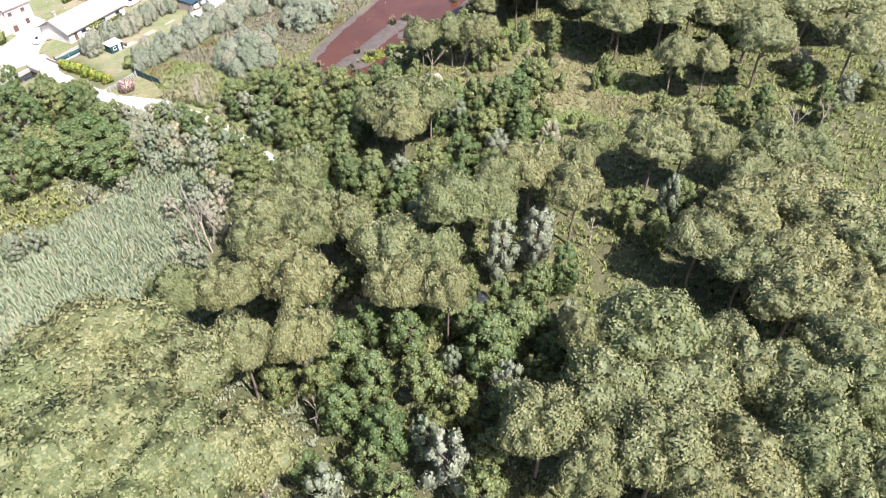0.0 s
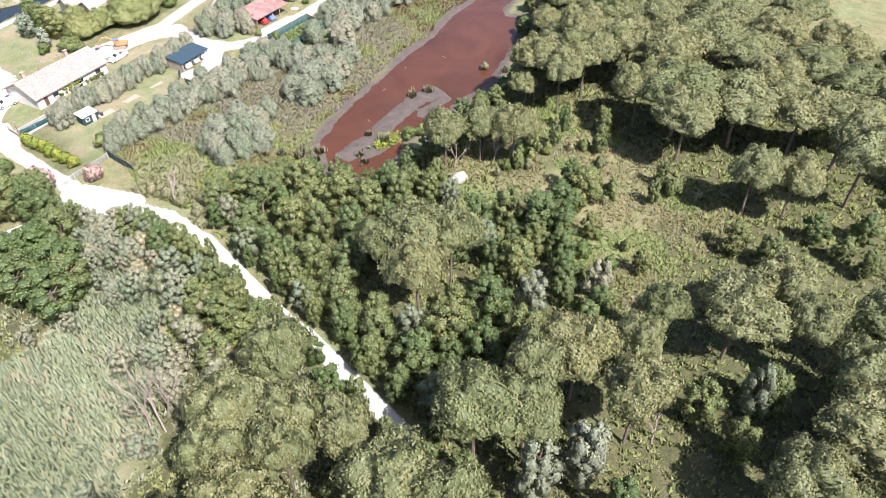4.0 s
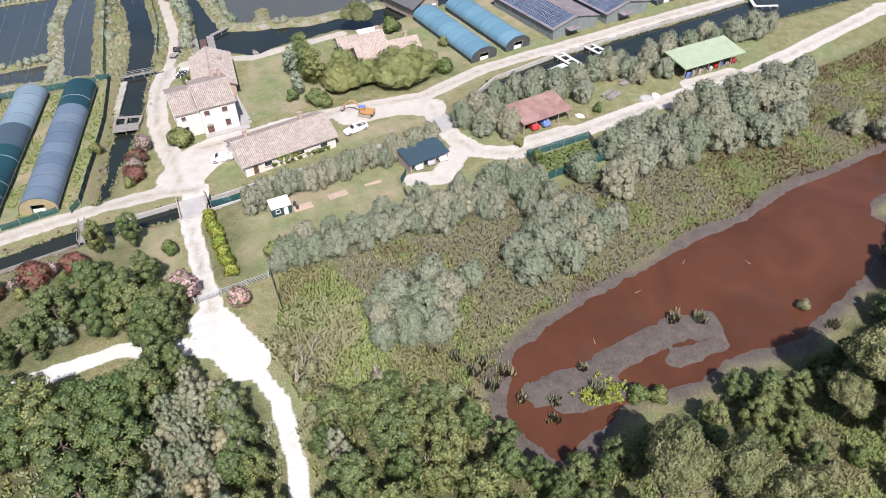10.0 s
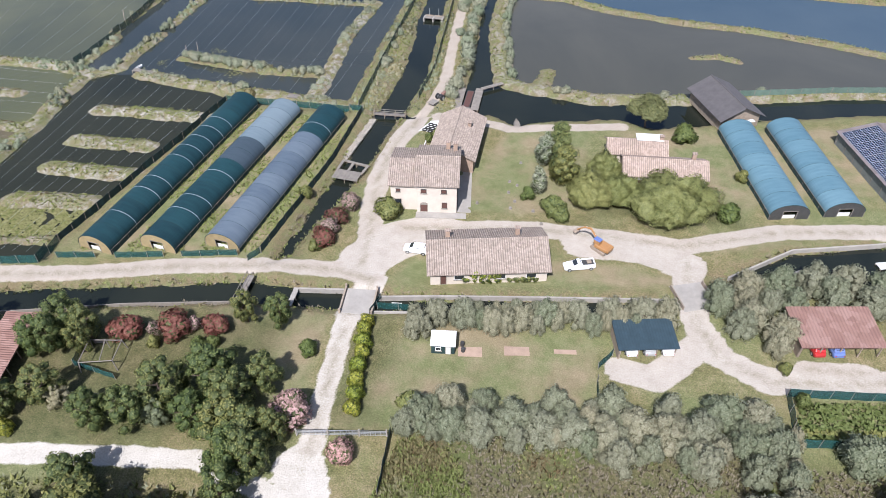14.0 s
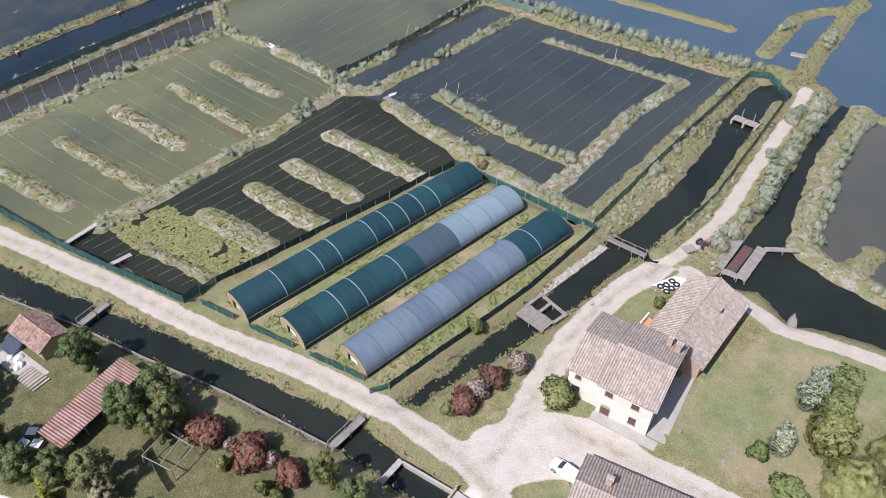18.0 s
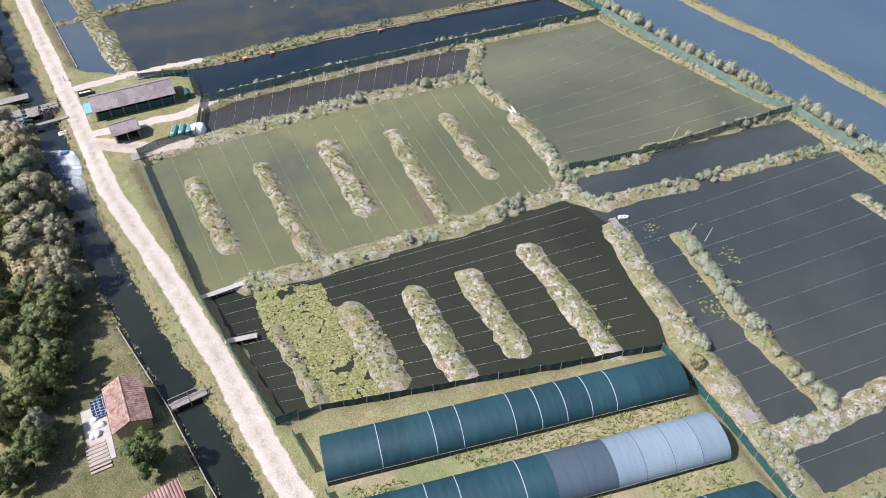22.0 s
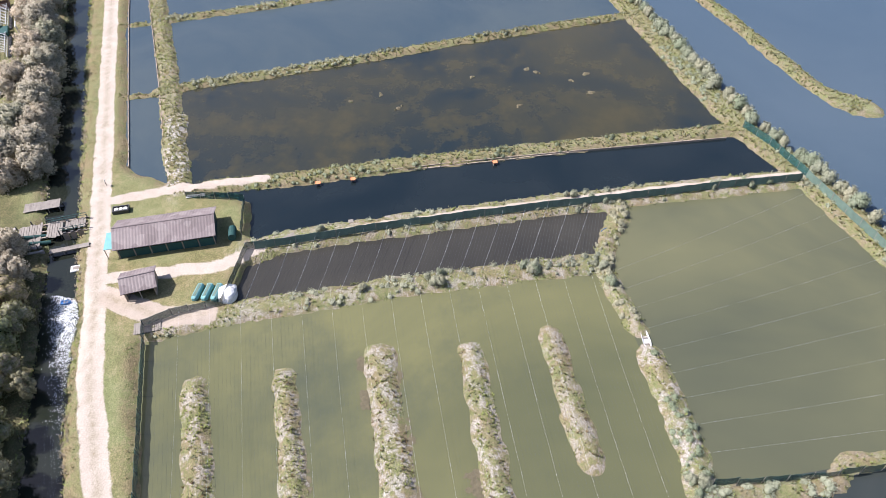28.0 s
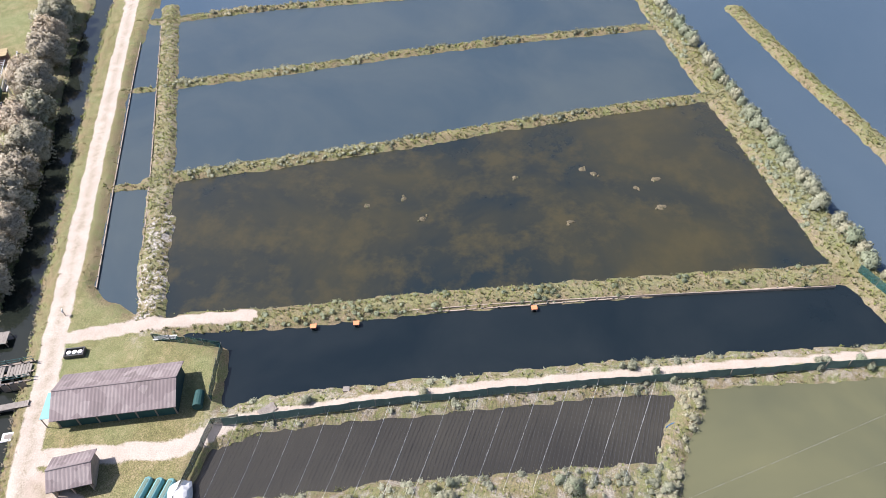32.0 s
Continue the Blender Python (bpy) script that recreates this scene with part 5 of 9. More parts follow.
plant("broadleaf_tree", [(-62, 120, 3.2), (-47, 125.5, 3.0), (-37, 128, 3.2), (-30, 131, 2.8), (-24, 126, 3.0), (-75, 118, 3.0), (-42, 118, 3.4), (-54, 116, 3.4)], label="leafy green tree near the canal bank")
plant("willow_tree", [(-58.7, 128.5, 3.2), (-50.2, 130.4, 3.4), (-22.9, 130.2, 2.5), (-56, 118, 4), (-72, 126.5, 2)], label="pale olive leafy tree near the canal bank")
plant("broadleaf_tree", [(-40.2, 128.8, 4.1), (-33.6, 131.0, 3.2), (-27.8, 128.2, 3.4), (-20.1, 129.9, 3.1), (-16.8, 127.7, 3.1), (-9.4, 129.2, 3.8), (-3.9, 131.3, 3.2), (-0.2, 134.4, 3), (-46, 121, 4), (-38, 124, 4), (-28, 124, 4), (-33.7, 127.6, 3.4), (-44.6, 129.5, 3.2)], tall=0.85, label="leafy green tree beside the cottage garden")
wood_gen = np.random.default_rng(33)
CLEARING = [(90, 62), (104, 56), (122, 64), (127, 82), (122, 96), (112, 104), (98, 92), (90, 82)]


def fill_gaps(poly, kind, lo, hi, tries, gap, tall=1.0):
    """Trees wherever the crowns so far leave room."""
    xs, ys = spots_in(poly, tries, wood_gen, lambda a, b: road_free(a, b, 1.6) & (poly_dist(a, b, CLEARING) < 0) & (poly_dist(a, b, RED) < -6))
    new_ones = []
    for a, b in zip(xs, ys):
        r = wood_gen.uniform(lo, hi)
        if all((a - u) ** 2 + (b - v) ** 2 > ((r + q) * gap) ** 2 for u, v, q in TREES + new_ones):
            new_ones.append((a, b, r))
    if kind == "broadleaf_tree" and len(new_ones) > 8:
        plant("willow_tree", new_ones[::4], tall=tall)
        new_ones = [p for i, p in enumerate(new_ones) if i % 4]
    if new_ones:
        plant(kind, new_ones, tall=tall)


fill_gaps([(54, 56), (86, 56), (92, 66), (88, 90), (92, 100), (76, 104), (54, 112)], "broadleaf_tree", 2.2, 3.4, 600, 0.66)
fill_gaps([(20, 18), (54, 20), (62, 40), (50, 70), (24, 60)], "broadleaf_tree", 1.8, 2.6, 300, 0.7, 0.9)
plant("broadleaf_tree", [(47.6, 88, 2.6), (47.4, 93.5, 2.6), (47, 99.5, 2.8), (46.8, 105.5, 2.9), (46.6, 111, 2.6), (45, 116.5, 2.8), (55.2, 86.5, 2.4), (55, 96, 2.4), (54.8, 104, 2.6), (47.8, 79.5, 2.6), (55.8, 78.5, 2.8), (55, 72, 2.8), (48.4, 66, 2.2), (55.4, 66, 2.2), (52, 57, 2.6), (52.6, 51, 2.8), (51.4, 45.5, 2.6), (52.4, 40, 2.6), (49.6, 61.5, 1.9)])
plant("broadleaf_tree", [(50.2, 88, 1.7), (53.9, 84, 1.7), (50.1, 78, 1.9), (54, 73.5, 1.9), (50.4, 69, 1.8), (53.4, 93, 1.4), (49.6, 98, 1.3), (53.2, 101, 1.2), (49.4, 106, 1.3)], label="small leafy tree overhanging the chalk track")
plant("willow_tree", [(46, 102, 2.6), (43, 106, 3), (56.5, 112, 2.4), (41.5, 101, 2.6)])
fill_gaps([(42, 84), (49, 84), (49, 106), (44, 106)], "broadleaf_tree", 2.2, 3.0, 100, 0.6)
x, y = spots_in([(31, 106), (43, 107), (43, 122), (34, 124)], 20, wood_gen)
plant("willow_tree", np.stack([x, y, wood_gen.uniform(1.1, 1.9, len(x))], 1), tall=0.7)
plant("willow_tree", [(44.6, 113, 2.4), (44.8, 117, 2.6), (43.6, 120.5, 2.4), (41.4, 123, 2.3), (38, 126, 2.2)])
fill_gaps([(100, 44), (150, 20), (190, 60), (190, 130), (158, 126), (130, 112), (128, 70)], "broadleaf_tree", 2.2, 3.2, 160, 0.8, 0.9)
x, y = spots_in(CLEARING, 70, wood_gen, lambda a, b: wobble(a, b, 9) > 0.05)
plant("round_bush", np.stack([x, y, wood_gen.uniform(0.9, 2.2, len(x))], 1)[:26], tall=1.2, label="round green bush in the rough clearing")
plant("broadleaf_tree", np.stack([x, y, wood_gen.uniform(1.5, 2.4, len(x))], 1)[26:38])
plant("dry_bush", np.stack([x, y, wood_gen.uniform(0.8, 1.5, len(x))], 1)[38:50])

plant("stone_pine", [(124.2, 106.9, 4), (131.9, 106.7, 4.4), (119.7, 104.5, 3.4), (136.7, 106.3, 4.4), (139.2, 112, 4.6), (144.6, 121, 4), (151, 118, 4.5), (153.4, 128, 3.8), (149.8, 106.5, 4.6)], tall=0.9)
plant("broadleaf_tree", [(108.1, 110.6, 2.6), (112.3, 110, 2.4), (115.4, 108.6, 2.6), (94.2, 105.4, 2.6), (89.5, 105, 2.4), (102.9, 106.8, 2.6), (98.6, 105.2, 2.2), (121, 111.5, 2.2), (126, 113, 2.4), (146, 129, 2.6), (157, 137, 2.6), (136, 118, 2.6), (164, 140, 2.8), (84, 104, 2.6), (79.5, 104.4, 2.4)], tall=0.75)

for poly, kind, n, gap in (([(80, 104), (96, 107.5), (112, 111), (126, 112.5), (142, 122), (152, 132), (166, 140), (180, 140), (150, 112), (124, 104), (96, 100)], "broadleaf_tree", 260, 0.6),):
    xs, ys = spots_in(poly, n, wood_gen, lambda a, b: poly_dist(a, b, RED) < -2.6)
    spots = []
    for a, b in zip(xs, ys):
        r = wood_gen.uniform(1.8, 2.8)
        if all((a - u) ** 2 + (b - v) ** 2 > ((r + q) * gap) ** 2 for u, v, q in TREES + spots):
            spots.append((a, b, r))
    plant(kind, spots, tall=0.85)

fill_gaps([(-46, 66), (-12, 28), (-6, 60), (-16, 84), (-24, 106), (-50, 98)], "broadleaf_tree", 3.2, 4.6, 60, 0.8)
fill_gaps([(192, 96), (250, 104), (262, 166), (222, 168), (198, 158), (192, 140)], "stone_pine", 4.6, 6.4, 60, 0.85)
fill_gaps([(192, 96), (250, 104), (262, 170), (222, 172), (198, 160), (192, 140)], "broadleaf_tree", 2.6, 3.6, 50, 0.8)
# ---- tamarisks ----
plant("tamarisk_tree", [(46.4, 163.6, 2.4), (48.1, 166.6, 2.2), (52.5, 167.6, 2.5), (56.2, 167.8, 2.2), (60.5, 169.4, 2.2), (63.6, 171.2, 2.5), (68.1, 172.6, 2.3), (72.4, 174.6, 2.3), (76.9, 176, 2.6), (80.4, 177, 2.4), (87.7, 182.2, 2.7), (91.6, 186, 2.8), (92.1, 180.2, 2.9), (96.3, 188.2, 2.9), (101.2, 190.6, 2.9),
                        (106.1, 191.6, 3), (110.9, 191.5, 3.1), (96.3, 178.3, 2.9), (115.3, 191, 3.1), (120.4, 194, 3.2), (114.7, 185.8, 3), (123.4, 193.2, 2.8), (91.1, 178.2, 2.6), (95.9, 175.9, 2.2), (103.8, 188, 3), (109.4, 188, 3)], tall=1.25)
plant("tamarisk_tree", [(51.8, 149.4, 2.8), (55.8, 149.2, 2.7), (59.6, 149.9, 3), (63.1, 152, 3), (67, 152.2, 3), (70.8, 153, 3), (74.6, 153.7, 3), (78.4, 156, 3.1), (82.2, 156.1, 3.1), (86.1, 157.8, 2.9), (88.6, 161.5, 3), (92.6, 162.2, 3), (95.5, 158.6, 3), (67.1, 137, 3.7), (70.9, 133.6, 3.8), (87.7, 141.6, 3.4), (92.5, 142, 3.9), (99.9, 148.6, 3.7),
                        (95.3, 138.7, 3.2), (88.8, 137.5, 3.4), (113.8, 166.1, 3.8), (118.3, 169.1, 3.4), (114.6, 160.2, 3.2), (110.6, 158, 3.1), (68, 130, 3.2), (75, 136, 3.4)], tall=1.15)
plant("tamarisk_tree", [(105, 160, 3.4), (117.2, 165.7, 4), (109.7, 154, 3.7), (116.9, 160, 3.9), (123.5, 164.5, 4), (129, 165.5, 4.2), (136.2, 169.8, 4.4), (142.1, 170.9, 4.6), (149.1, 173.7, 4.7), (156.3, 176.7, 5), (138.3, 176.7, 4.2), (146.6, 178.7, 4.4), (156.2, 182, 4.4), (135.2, 163.2, 3.9), (143.7, 163.9, 4.1), (150.4, 166.5, 4.2), (163, 182, 4),
                        (123.9, 194.8, 3), (127.8, 193, 3), (134, 195.9, 3.1), (139.6, 198.4, 3.1), (146.4, 201.7, 3.1), (159.6, 204.4, 3.8), (165.2, 205, 4), (129.2, 190.4, 2.5), (135.7, 191.3, 2.4), (168, 160, 3.5), (162, 163, 3.2)], tall=1.2)
fill_gaps([(50, 146), (74, 150.5), (97, 154), (98, 163), (86, 161.5), (50, 152)], "tamarisk_tree", 2.0, 2.8, 140, 0.6, 1.3)
fill_gaps([(50, 147), (74, 151.5), (97, 155), (98, 162), (86, 160.5), (50, 151)], "tamarisk_tree", 1.3, 2.0, 160, 0.46, 1.3)
fill_gaps([(45, 164), (64, 169), (82, 175.5), (82, 178), (64, 173), (45, 166.5)], "tamarisk_tree", 1.2, 1.8, 90, 0.45, 1.35)
fill_gaps([(62, 128), (74, 128), (80, 138), (70, 142), (62, 137)], "tamarisk_tree", 2.2, 3.2, 60, 0.55, 1.2)
fill_gaps([(84, 136), (96, 137), (106, 146), (98, 152), (86, 144)], "tamarisk_tree", 2.2, 3.2, 60, 0.55, 1.2)
fill_gaps([(45, 164), (64, 169), (82, 175.5), (82, 178), (64, 173), (45, 166.5)], "tamarisk_tree", 1.5, 2.2, 90, 0.55, 1.35)
fill_gaps([(88, 177), (99, 185), (99, 190), (90, 187)], "tamarisk_tree", 1.8, 2.4, 30, 0.6, 1.3)
fill_gaps([(112, 156), (128, 160), (165, 178), (160, 186), (136, 178), (112, 168)], "tamarisk_tree", 2.4, 3.2, 160, 0.6, 1.3)
fill_gaps([(98, 192), (112, 186), (140, 198), (172, 206), (170, 210), (128, 200), (112, 193)], "tamarisk_tree", 2.0, 3.0, 120, 0.62, 1.3)
plant("tan_tamarisk", [(-207.9, 74, 5.6), (-200, 77, 5), (-191.3, 80.6, 5.2), (-179.2, 85, 5.4), (-168.5, 90.5, 5), (-156.9, 95, 5), (-148.2, 97.5, 4.8), (-141.8, 99, 4.8), (-134.6, 102.2, 4.4), (-127.9, 104, 4.4), (-121.5, 107, 3.9), (-134.4, 97.6, 5), (-149.6, 91, 5), (-214, 72, 5.4), (-164.2, 88.6, 5), (-181.3, 80.6, 5), (-118.1, 103.1, 3.7), (-125, 100, 4.4),
                        (-99, 112.5, 3.4), (-93, 115.5, 3.2), (-94, 111, 3.6)], group="canal bank trees", tall=1.15, label="grey-brown feathery tamarisk on the canal bank")
hedge_gen = np.random.default_rng(8)
for pts, n, lo, hi in (([(31.5, 228), (30, 241), (25.2, 267), (21, 287)], 16, 1.5, 2.6), ([(6, 288.5), (-13, 284), (-32, 279.5), (-48, 276.5), (-66, 272.5)], 30, 1.1, 1.8),
                       ([(-72, 269), (-94, 261.3), (-118, 254), (-134, 247), (-152, 242.6), (-174, 237.6), (-195, 233), (-225, 226)], 56, 1.2, 2.2), ([(31, 288), (33.6, 268), (38.2, 251), (41, 241.5)], 14, 0.9, 1.5)):
    for (ax, ay), (bx, by) in zip(pts[:-1], pts[1:]):
        tot = sum(math.dist(p, q) for p, q in zip(pts[:-1], pts[1:]))
        k = max(1, round(n * math.dist((ax, ay), (bx, by)) / tot))
        plant("salt_bush", [(ax + (bx - ax) * (i + 0.5) / k + hedge_gen.normal(0, 0.4), ay + (by - ay) * (i + 0.5) / k + hedge_gen.normal(0, 0.4), hedge_gen.uniform(lo, hi)) for i in range(k)],
              group="dyke hedge", tall=1.5, label="grey-green salt bush on the outer dyke")

plant("willow_tree", [(6, 137, 2.2), (10, 137.4, 2.5), (14.5, 139, 2.4), (19, 139.2, 2.6), (23, 141, 2.4)], tall=0.65)
# ---- garden trees and shrubs ----
plant("round_pine", [(79.3, 203.6, 7.4), (64.9, 202.6, 4.4), (70.4, 204.0, 4.0), (66.6, 211, 3.4)])
plant("stone_pine", [(72.3, 231, 4.2)], tall=0.6, label="small stone pine at the back canal")
plant("poplar_tree", [(57.6, 213, 2.8), (59.8, 206, 3), (58.5, 209.5, 2.6)], tall=0.8)
plant("round_bush", [(59.6, 197.2, 2.6), (61.4, 195.6, 2.0), (54.6, 199.6, 1.5)])
plant("silver_tree", [(55.2, 211, 2.6), (56, 202.4, 1.9), (55, 214.5, 2)], tall=0.75)
plant("round_bush", [(32.4, 187.6, 2.9), (49.7, 151.2, 2.1), (54.6, 152.8, 1.6), (32.8, 155.4, 1.7), (16.3, 187.8, 1.4), (11.3, 149.6, 1.1), (17.3, 151.6, 1.1), (19.4, 152.3, 1.1), (89, 204.6, 2.6), (91.1, 217, 1.4), (80, 227.6, 3), (99, 167.5, 1.2), (97, 172.6, 1), (116.5, 181, 1.2), (24, 175.5, 1.3), (96, 113.3, 1.7), (98.5, 112.6, 1.5)])
plant("lime_bush", [(42.6, 148.2, 1.4), (42, 150.4, 1.5), (41.4, 152.6, 1.4), (40.8, 154.8, 1.5), (40.2, 157, 1.4), (39.6, 159.2, 1.5), (39, 161.4, 1.4), (38.6, 163, 1.2), (-1.5, 133, 1.7), (1.4, 131.8, 1.4)], group="hedge by the drive")
plant("red_oleander", [(24.6, 183, 2.2), (24.9, 177.6, 2.4), (6.2, 150.5, 2.8), (12.7, 152.8, 2.9), (18.1, 155, 2.3)])
plant("pink_oleander", [(25.2, 187.4, 2.0), (24.7, 180.3, 1.9), (9.9, 151.7, 1.3), (15.1, 154.4, 1.3), (35.4, 145, 3.5), (43.9, 141.6, 2.1)])
plant("dry_bush", [(30, 243, 1.6), (28, 256, 1.5), (-12, 217, 1.3), (126.8, 123.2, 1.1)])

# ---- undergrowth, marsh, reeds, bank plants ----
stuff_gen = np.random.default_rng(11)
FOREST = [(40, 24), (62, -16), (150, -10), (190, 60), (190, 120), (150, 118), (122, 104), (92, 104), (78, 104), (72, 118), (54, 122)]
FOREST_W = [(-60, 60), (0, 20), (48, -10), (49, 118), (40, 128), (28, 132), (4, 126), (-40, 110)]
x, y = spots_in(FOREST, 16000, stuff_gen, lambda a, b: road_free(a, b, 0.8) & (poly_dist(a, b, CLEARING) < 1))
scatter("undergrowth", "tangled green undergrowth and brambles below the trees", x, y, stuff_gen.uniform(0.25, 0.6, len(x)), stuff_gen.uniform(0.25, 0.9, len(x)), M["leaf"], 7, stuff_gen)
x, y = spots_in(FOREST_W, 14000, stuff_gen, lambda a, b: road_free(a, b, 0.6) & (poly_dist(a, b, REEDS) < 1))
k = wobble(x, y, 6) + stuff_gen.normal(0, 0.3, len(x)) > 0
scatter("undergrowth", "green undergrowth beside the chalk track", x[k], y[k], stuff_gen.uniform(0.25, 0.6, k.sum()), stuff_gen.uniform(0.25, 0.9, k.sum()), M["leaf"], 6, stuff_gen)
scatter("undergrowth", "pale dry brambles beside the chalk track", x[~k], y[~k], stuff_gen.uniform(0.25, 0.6, (~k).sum()), stuff_gen.uniform(0.25, 0.9, (~k).sum()), M["pale_leaf"], 6, stuff_gen)
x, y = spots_in(REEDS, 16000, stuff_gen, lambda a, b: poly_dist(a, b, REEDS) + 2.5 * wobble(a, b, 5) + 1.2 * wobble(a, b, 2) > 1.0)
scatter("reed_bed", "pale grey-green reed bed", x, y, 0.115, stuff_gen.uniform(0.6, 1.1, len(x)), M["reed"], 8, stuff_gen)
x, y = spots_in(REEDS, 46, wood_gen, lambda a, b: poly_dist(a, b, REEDS) < 4.5)
plant("willow_tree", np.stack([x, y, wood_gen.uniform(1.2, 2.4, len(x))], 1), tall=0.75, label="pale grey-green willow shrub among reeds")
x, y = spots_in([(32, 78), (42, 84), (46, 98), (45, 112), (38, 126), (32, 122), (36, 104), (33, 92)], 40, wood_gen)
plant("dry_tree", np.stack([x, y, wood_gen.uniform(1.5, 2.6, len(x))], 1)[:16], tall=0.8, label="olive-brown half-dry tree beside the reeds")
plant("willow_tree", np.stack([x, y, wood_gen.uniform(1.5, 2.6, len(x))], 1)[16:], tall=0.85, label="pale grey-green willow shrub among reeds")
x, y = spots_in(MARSH, 34000, stuff_gen, lambda a, b: (poly_dist(a, b, RED) < -1.8 - 1.2 * wobble(a, b, 4)) & road_free(a, b, 0.6))
zone = wobble(x, y, 7) + 0.5 * wobble(x, y, 2.5) + stuff_gen.normal(0, 0.12, len(x)) + 0.25 * step01(105, 150, x)
for k, mat, lab in ((zone < -0.1, "marsh_tan", "grey-brown marsh reeds and rushes"), ((zone >= -0.1) & (zone < 0.14), "scrub", "olive marsh plants"), ((zone >= 0.14) & (zone < 0.5), "marsh_green", "fresh green marsh grass in patches"), (zone >= 0.5, "marsh_rust", "rust-brown marsh plants in patches")):
    scatter("marsh_scrub", lab, x[k], y[k], stuff_gen.uniform(0.11, 0.22, k.sum()), stuff_gen.uniform(0.25, 0.75, k.sum()), M[mat], 6, stuff_gen)
x, y = spots_in([(52, 122), (60, 119), (74, 116), (75, 121), (72, 128), (66, 134), (62, 140), (58, 146), (50, 147), (49, 132)], 10000, stuff_gen, lambda a, b: road_free(a, b, 0.8))
k = wobble(x, y, 4) + stuff_gen.normal(0, 0.25, len(x)) > -0.3
scatter("lush_grass", "tall fresh green grass beside the marsh", x[k], y[k], 0.18, 0.55, M["marsh_green"], 6, stuff_gen)
scatter("lush_grass", "dry straw-coloured grass beside the marsh", x[~k], y[~k], 0.18, 0.55, M["dry_grass"], 6, stuff_gen)
x, y = spots_in([(84, 54), (122, 54), (132, 104), (112, 108), (90, 102), (82, 80)], 17000, stuff_gen, lambda a, b: wobble(a, b, 5) + 0.4 * wobble(a, b, 1.7) < 0.55)
h = wobble(x, y, 7) + 0.4 * wobble(x, y, 2) + stuff_gen.normal(0, 0.15, len(x))
for k, mat, lab in ((h < -0.25, "dry_grass", "dry yellowish grass of the clearing"), ((h >= -0.25) & (h < 0.15), "scrub", "olive brambles of the clearing"), (h >= 0.15, "marsh_green", "fresh green grass of the clearing")):
    scatter("wild_grass", lab, x[k], y[k], stuff_gen.uniform(0.12, 0.28, k.sum()), stuff_gen.uniform(0.2, 0.6, k.sum()), M[mat], 5, stuff_gen)
x, y = spots_in([(51, 114), (58, 118), (63, 127), (60, 137), (52, 141), (47, 134), (52, 124)], 900, stuff_gen, lambda a, b: road_free(a, b, 0.3) & (wobble(a, b, 5) > -0.25))
scatter("rough_grass", "rough dry scrub and tall grass beside the track", x, y, 0.5, 0.7, M["scrub"], 6, stuff_gen)
plant("dry_bush", [(53.5, 119, 1.6), (55.6, 121.5, 1.5), (52.6, 123.5, 1.4), (51.6, 127, 1.5), (53.8, 126.5, 1.3), (57.5, 119, 1.6), (60, 121, 1.5), (62.5, 122.5, 1.6), (65, 121.5, 1.8), (50.2, 130.5, 1.3), (68, 119.5, 1.8), (72, 118.5, 1.7), (75, 115.5, 1.7)])
plant("broadleaf_tree", [(59, 117.8, 2.4), (64, 119, 2.6), (69, 116.5, 2.8), (73, 112.5, 2.8), (76.5, 110, 2.4), (54.3, 113.5, 2.2)], tall=0.8)
bank_pts, bank_w = [], []
for pts, width, s in DYKES:
    bank_pts.append(spots_along(pts, width * 1.05, width * 2.2, stuff_gen))
for pts, width, s in MOUNDS:
    bank_pts.append(spots_along(pts, width * 0.95, width * 1.0, stuff_gen))
bp = np.concatenate(bank_pts)
k = road_free(bp[:, 0], bp[:, 1], 0.1) & (bp[:, 0] > -240) & (bp[:, 0] < 160)
bp = bp[k]
green = 0.35 + 0.45 * (stuff_gen.uniform(size=len(bp)) - 0.5) + 0.35 * wobble(bp[:, 0], bp[:, 1], 6) + 0.25 * wobble(bp[:, 0], bp[:, 1], 2.2) + 0.4 * (water_depth(bp[:, 0], bp[:, 1])[1] - 0.5)
for mask, mat, lab in ((green < 0.12, "olive", "grey-green saltmarsh plants on the pond banks"), ((green >= 0.12) & (green < 0.55), "bank_green", "green weeds on the pond banks"), ((green >= 0.55) & (green < 0.66), "dry_grass", "dry yellowish weeds on the pond banks")):
    q = bp[mask]
    scatter("bank_plants", lab, q[:, 0], q[:, 1], stuff_gen.uniform(0.08, 0.2, len(q)), stuff_gen.uniform(0.1, 0.4, len(q)), M[mat], 8, stuff_gen)
# low growth on the pond mounds
mq = np.concatenate([spots_along(pts, width * 0.98, width * 4.0, stuff_gen) for pts, width, s in MOUNDS])
tone = 0.5 + 0.4 * (stuff_gen.uniform(size=len(mq)) - 0.5) + 0.4 * wobble(mq[:, 0], mq[:, 1], 5) + 0.2 * wobble(mq[:, 0], mq[:, 1], 1.8)
for mask, mat, lab in ((tone < 0.46, "bank_green", "fresh green plants on the pond mounds"), ((tone >= 0.46) & (tone < 0.62), "scrub", "grey-green low plants on the pond mounds"), ((tone >= 0.62) & (tone < 0.74), "marsh_rust", "brownish dry plants on the pond mounds")):
    q = mq[mask]
    scatter("mound_plants", lab, q[:, 0], q[:, 1], stuff_gen.uniform(0.08, 0.19, len(q)), stuff_gen.uniform(0.12, 0.4, len(q)), M[mat], 8, stuff_gen)
# rough grey-green growth on the far dykes
far = np.concatenate([spots_along(pts, width * 0.95, width * 1.7, stuff_gen) for pts, width, s in DYKES if pts[0][0] < -116 or pts[-1][0] < -180 or pts[0] == (-117, 137)])
far = far[road_free(far[:, 0], far[:, 1], 0.0) & (far[:, 0] > -240)]
h = stuff_gen.uniform(size=len(far)) < 0.65
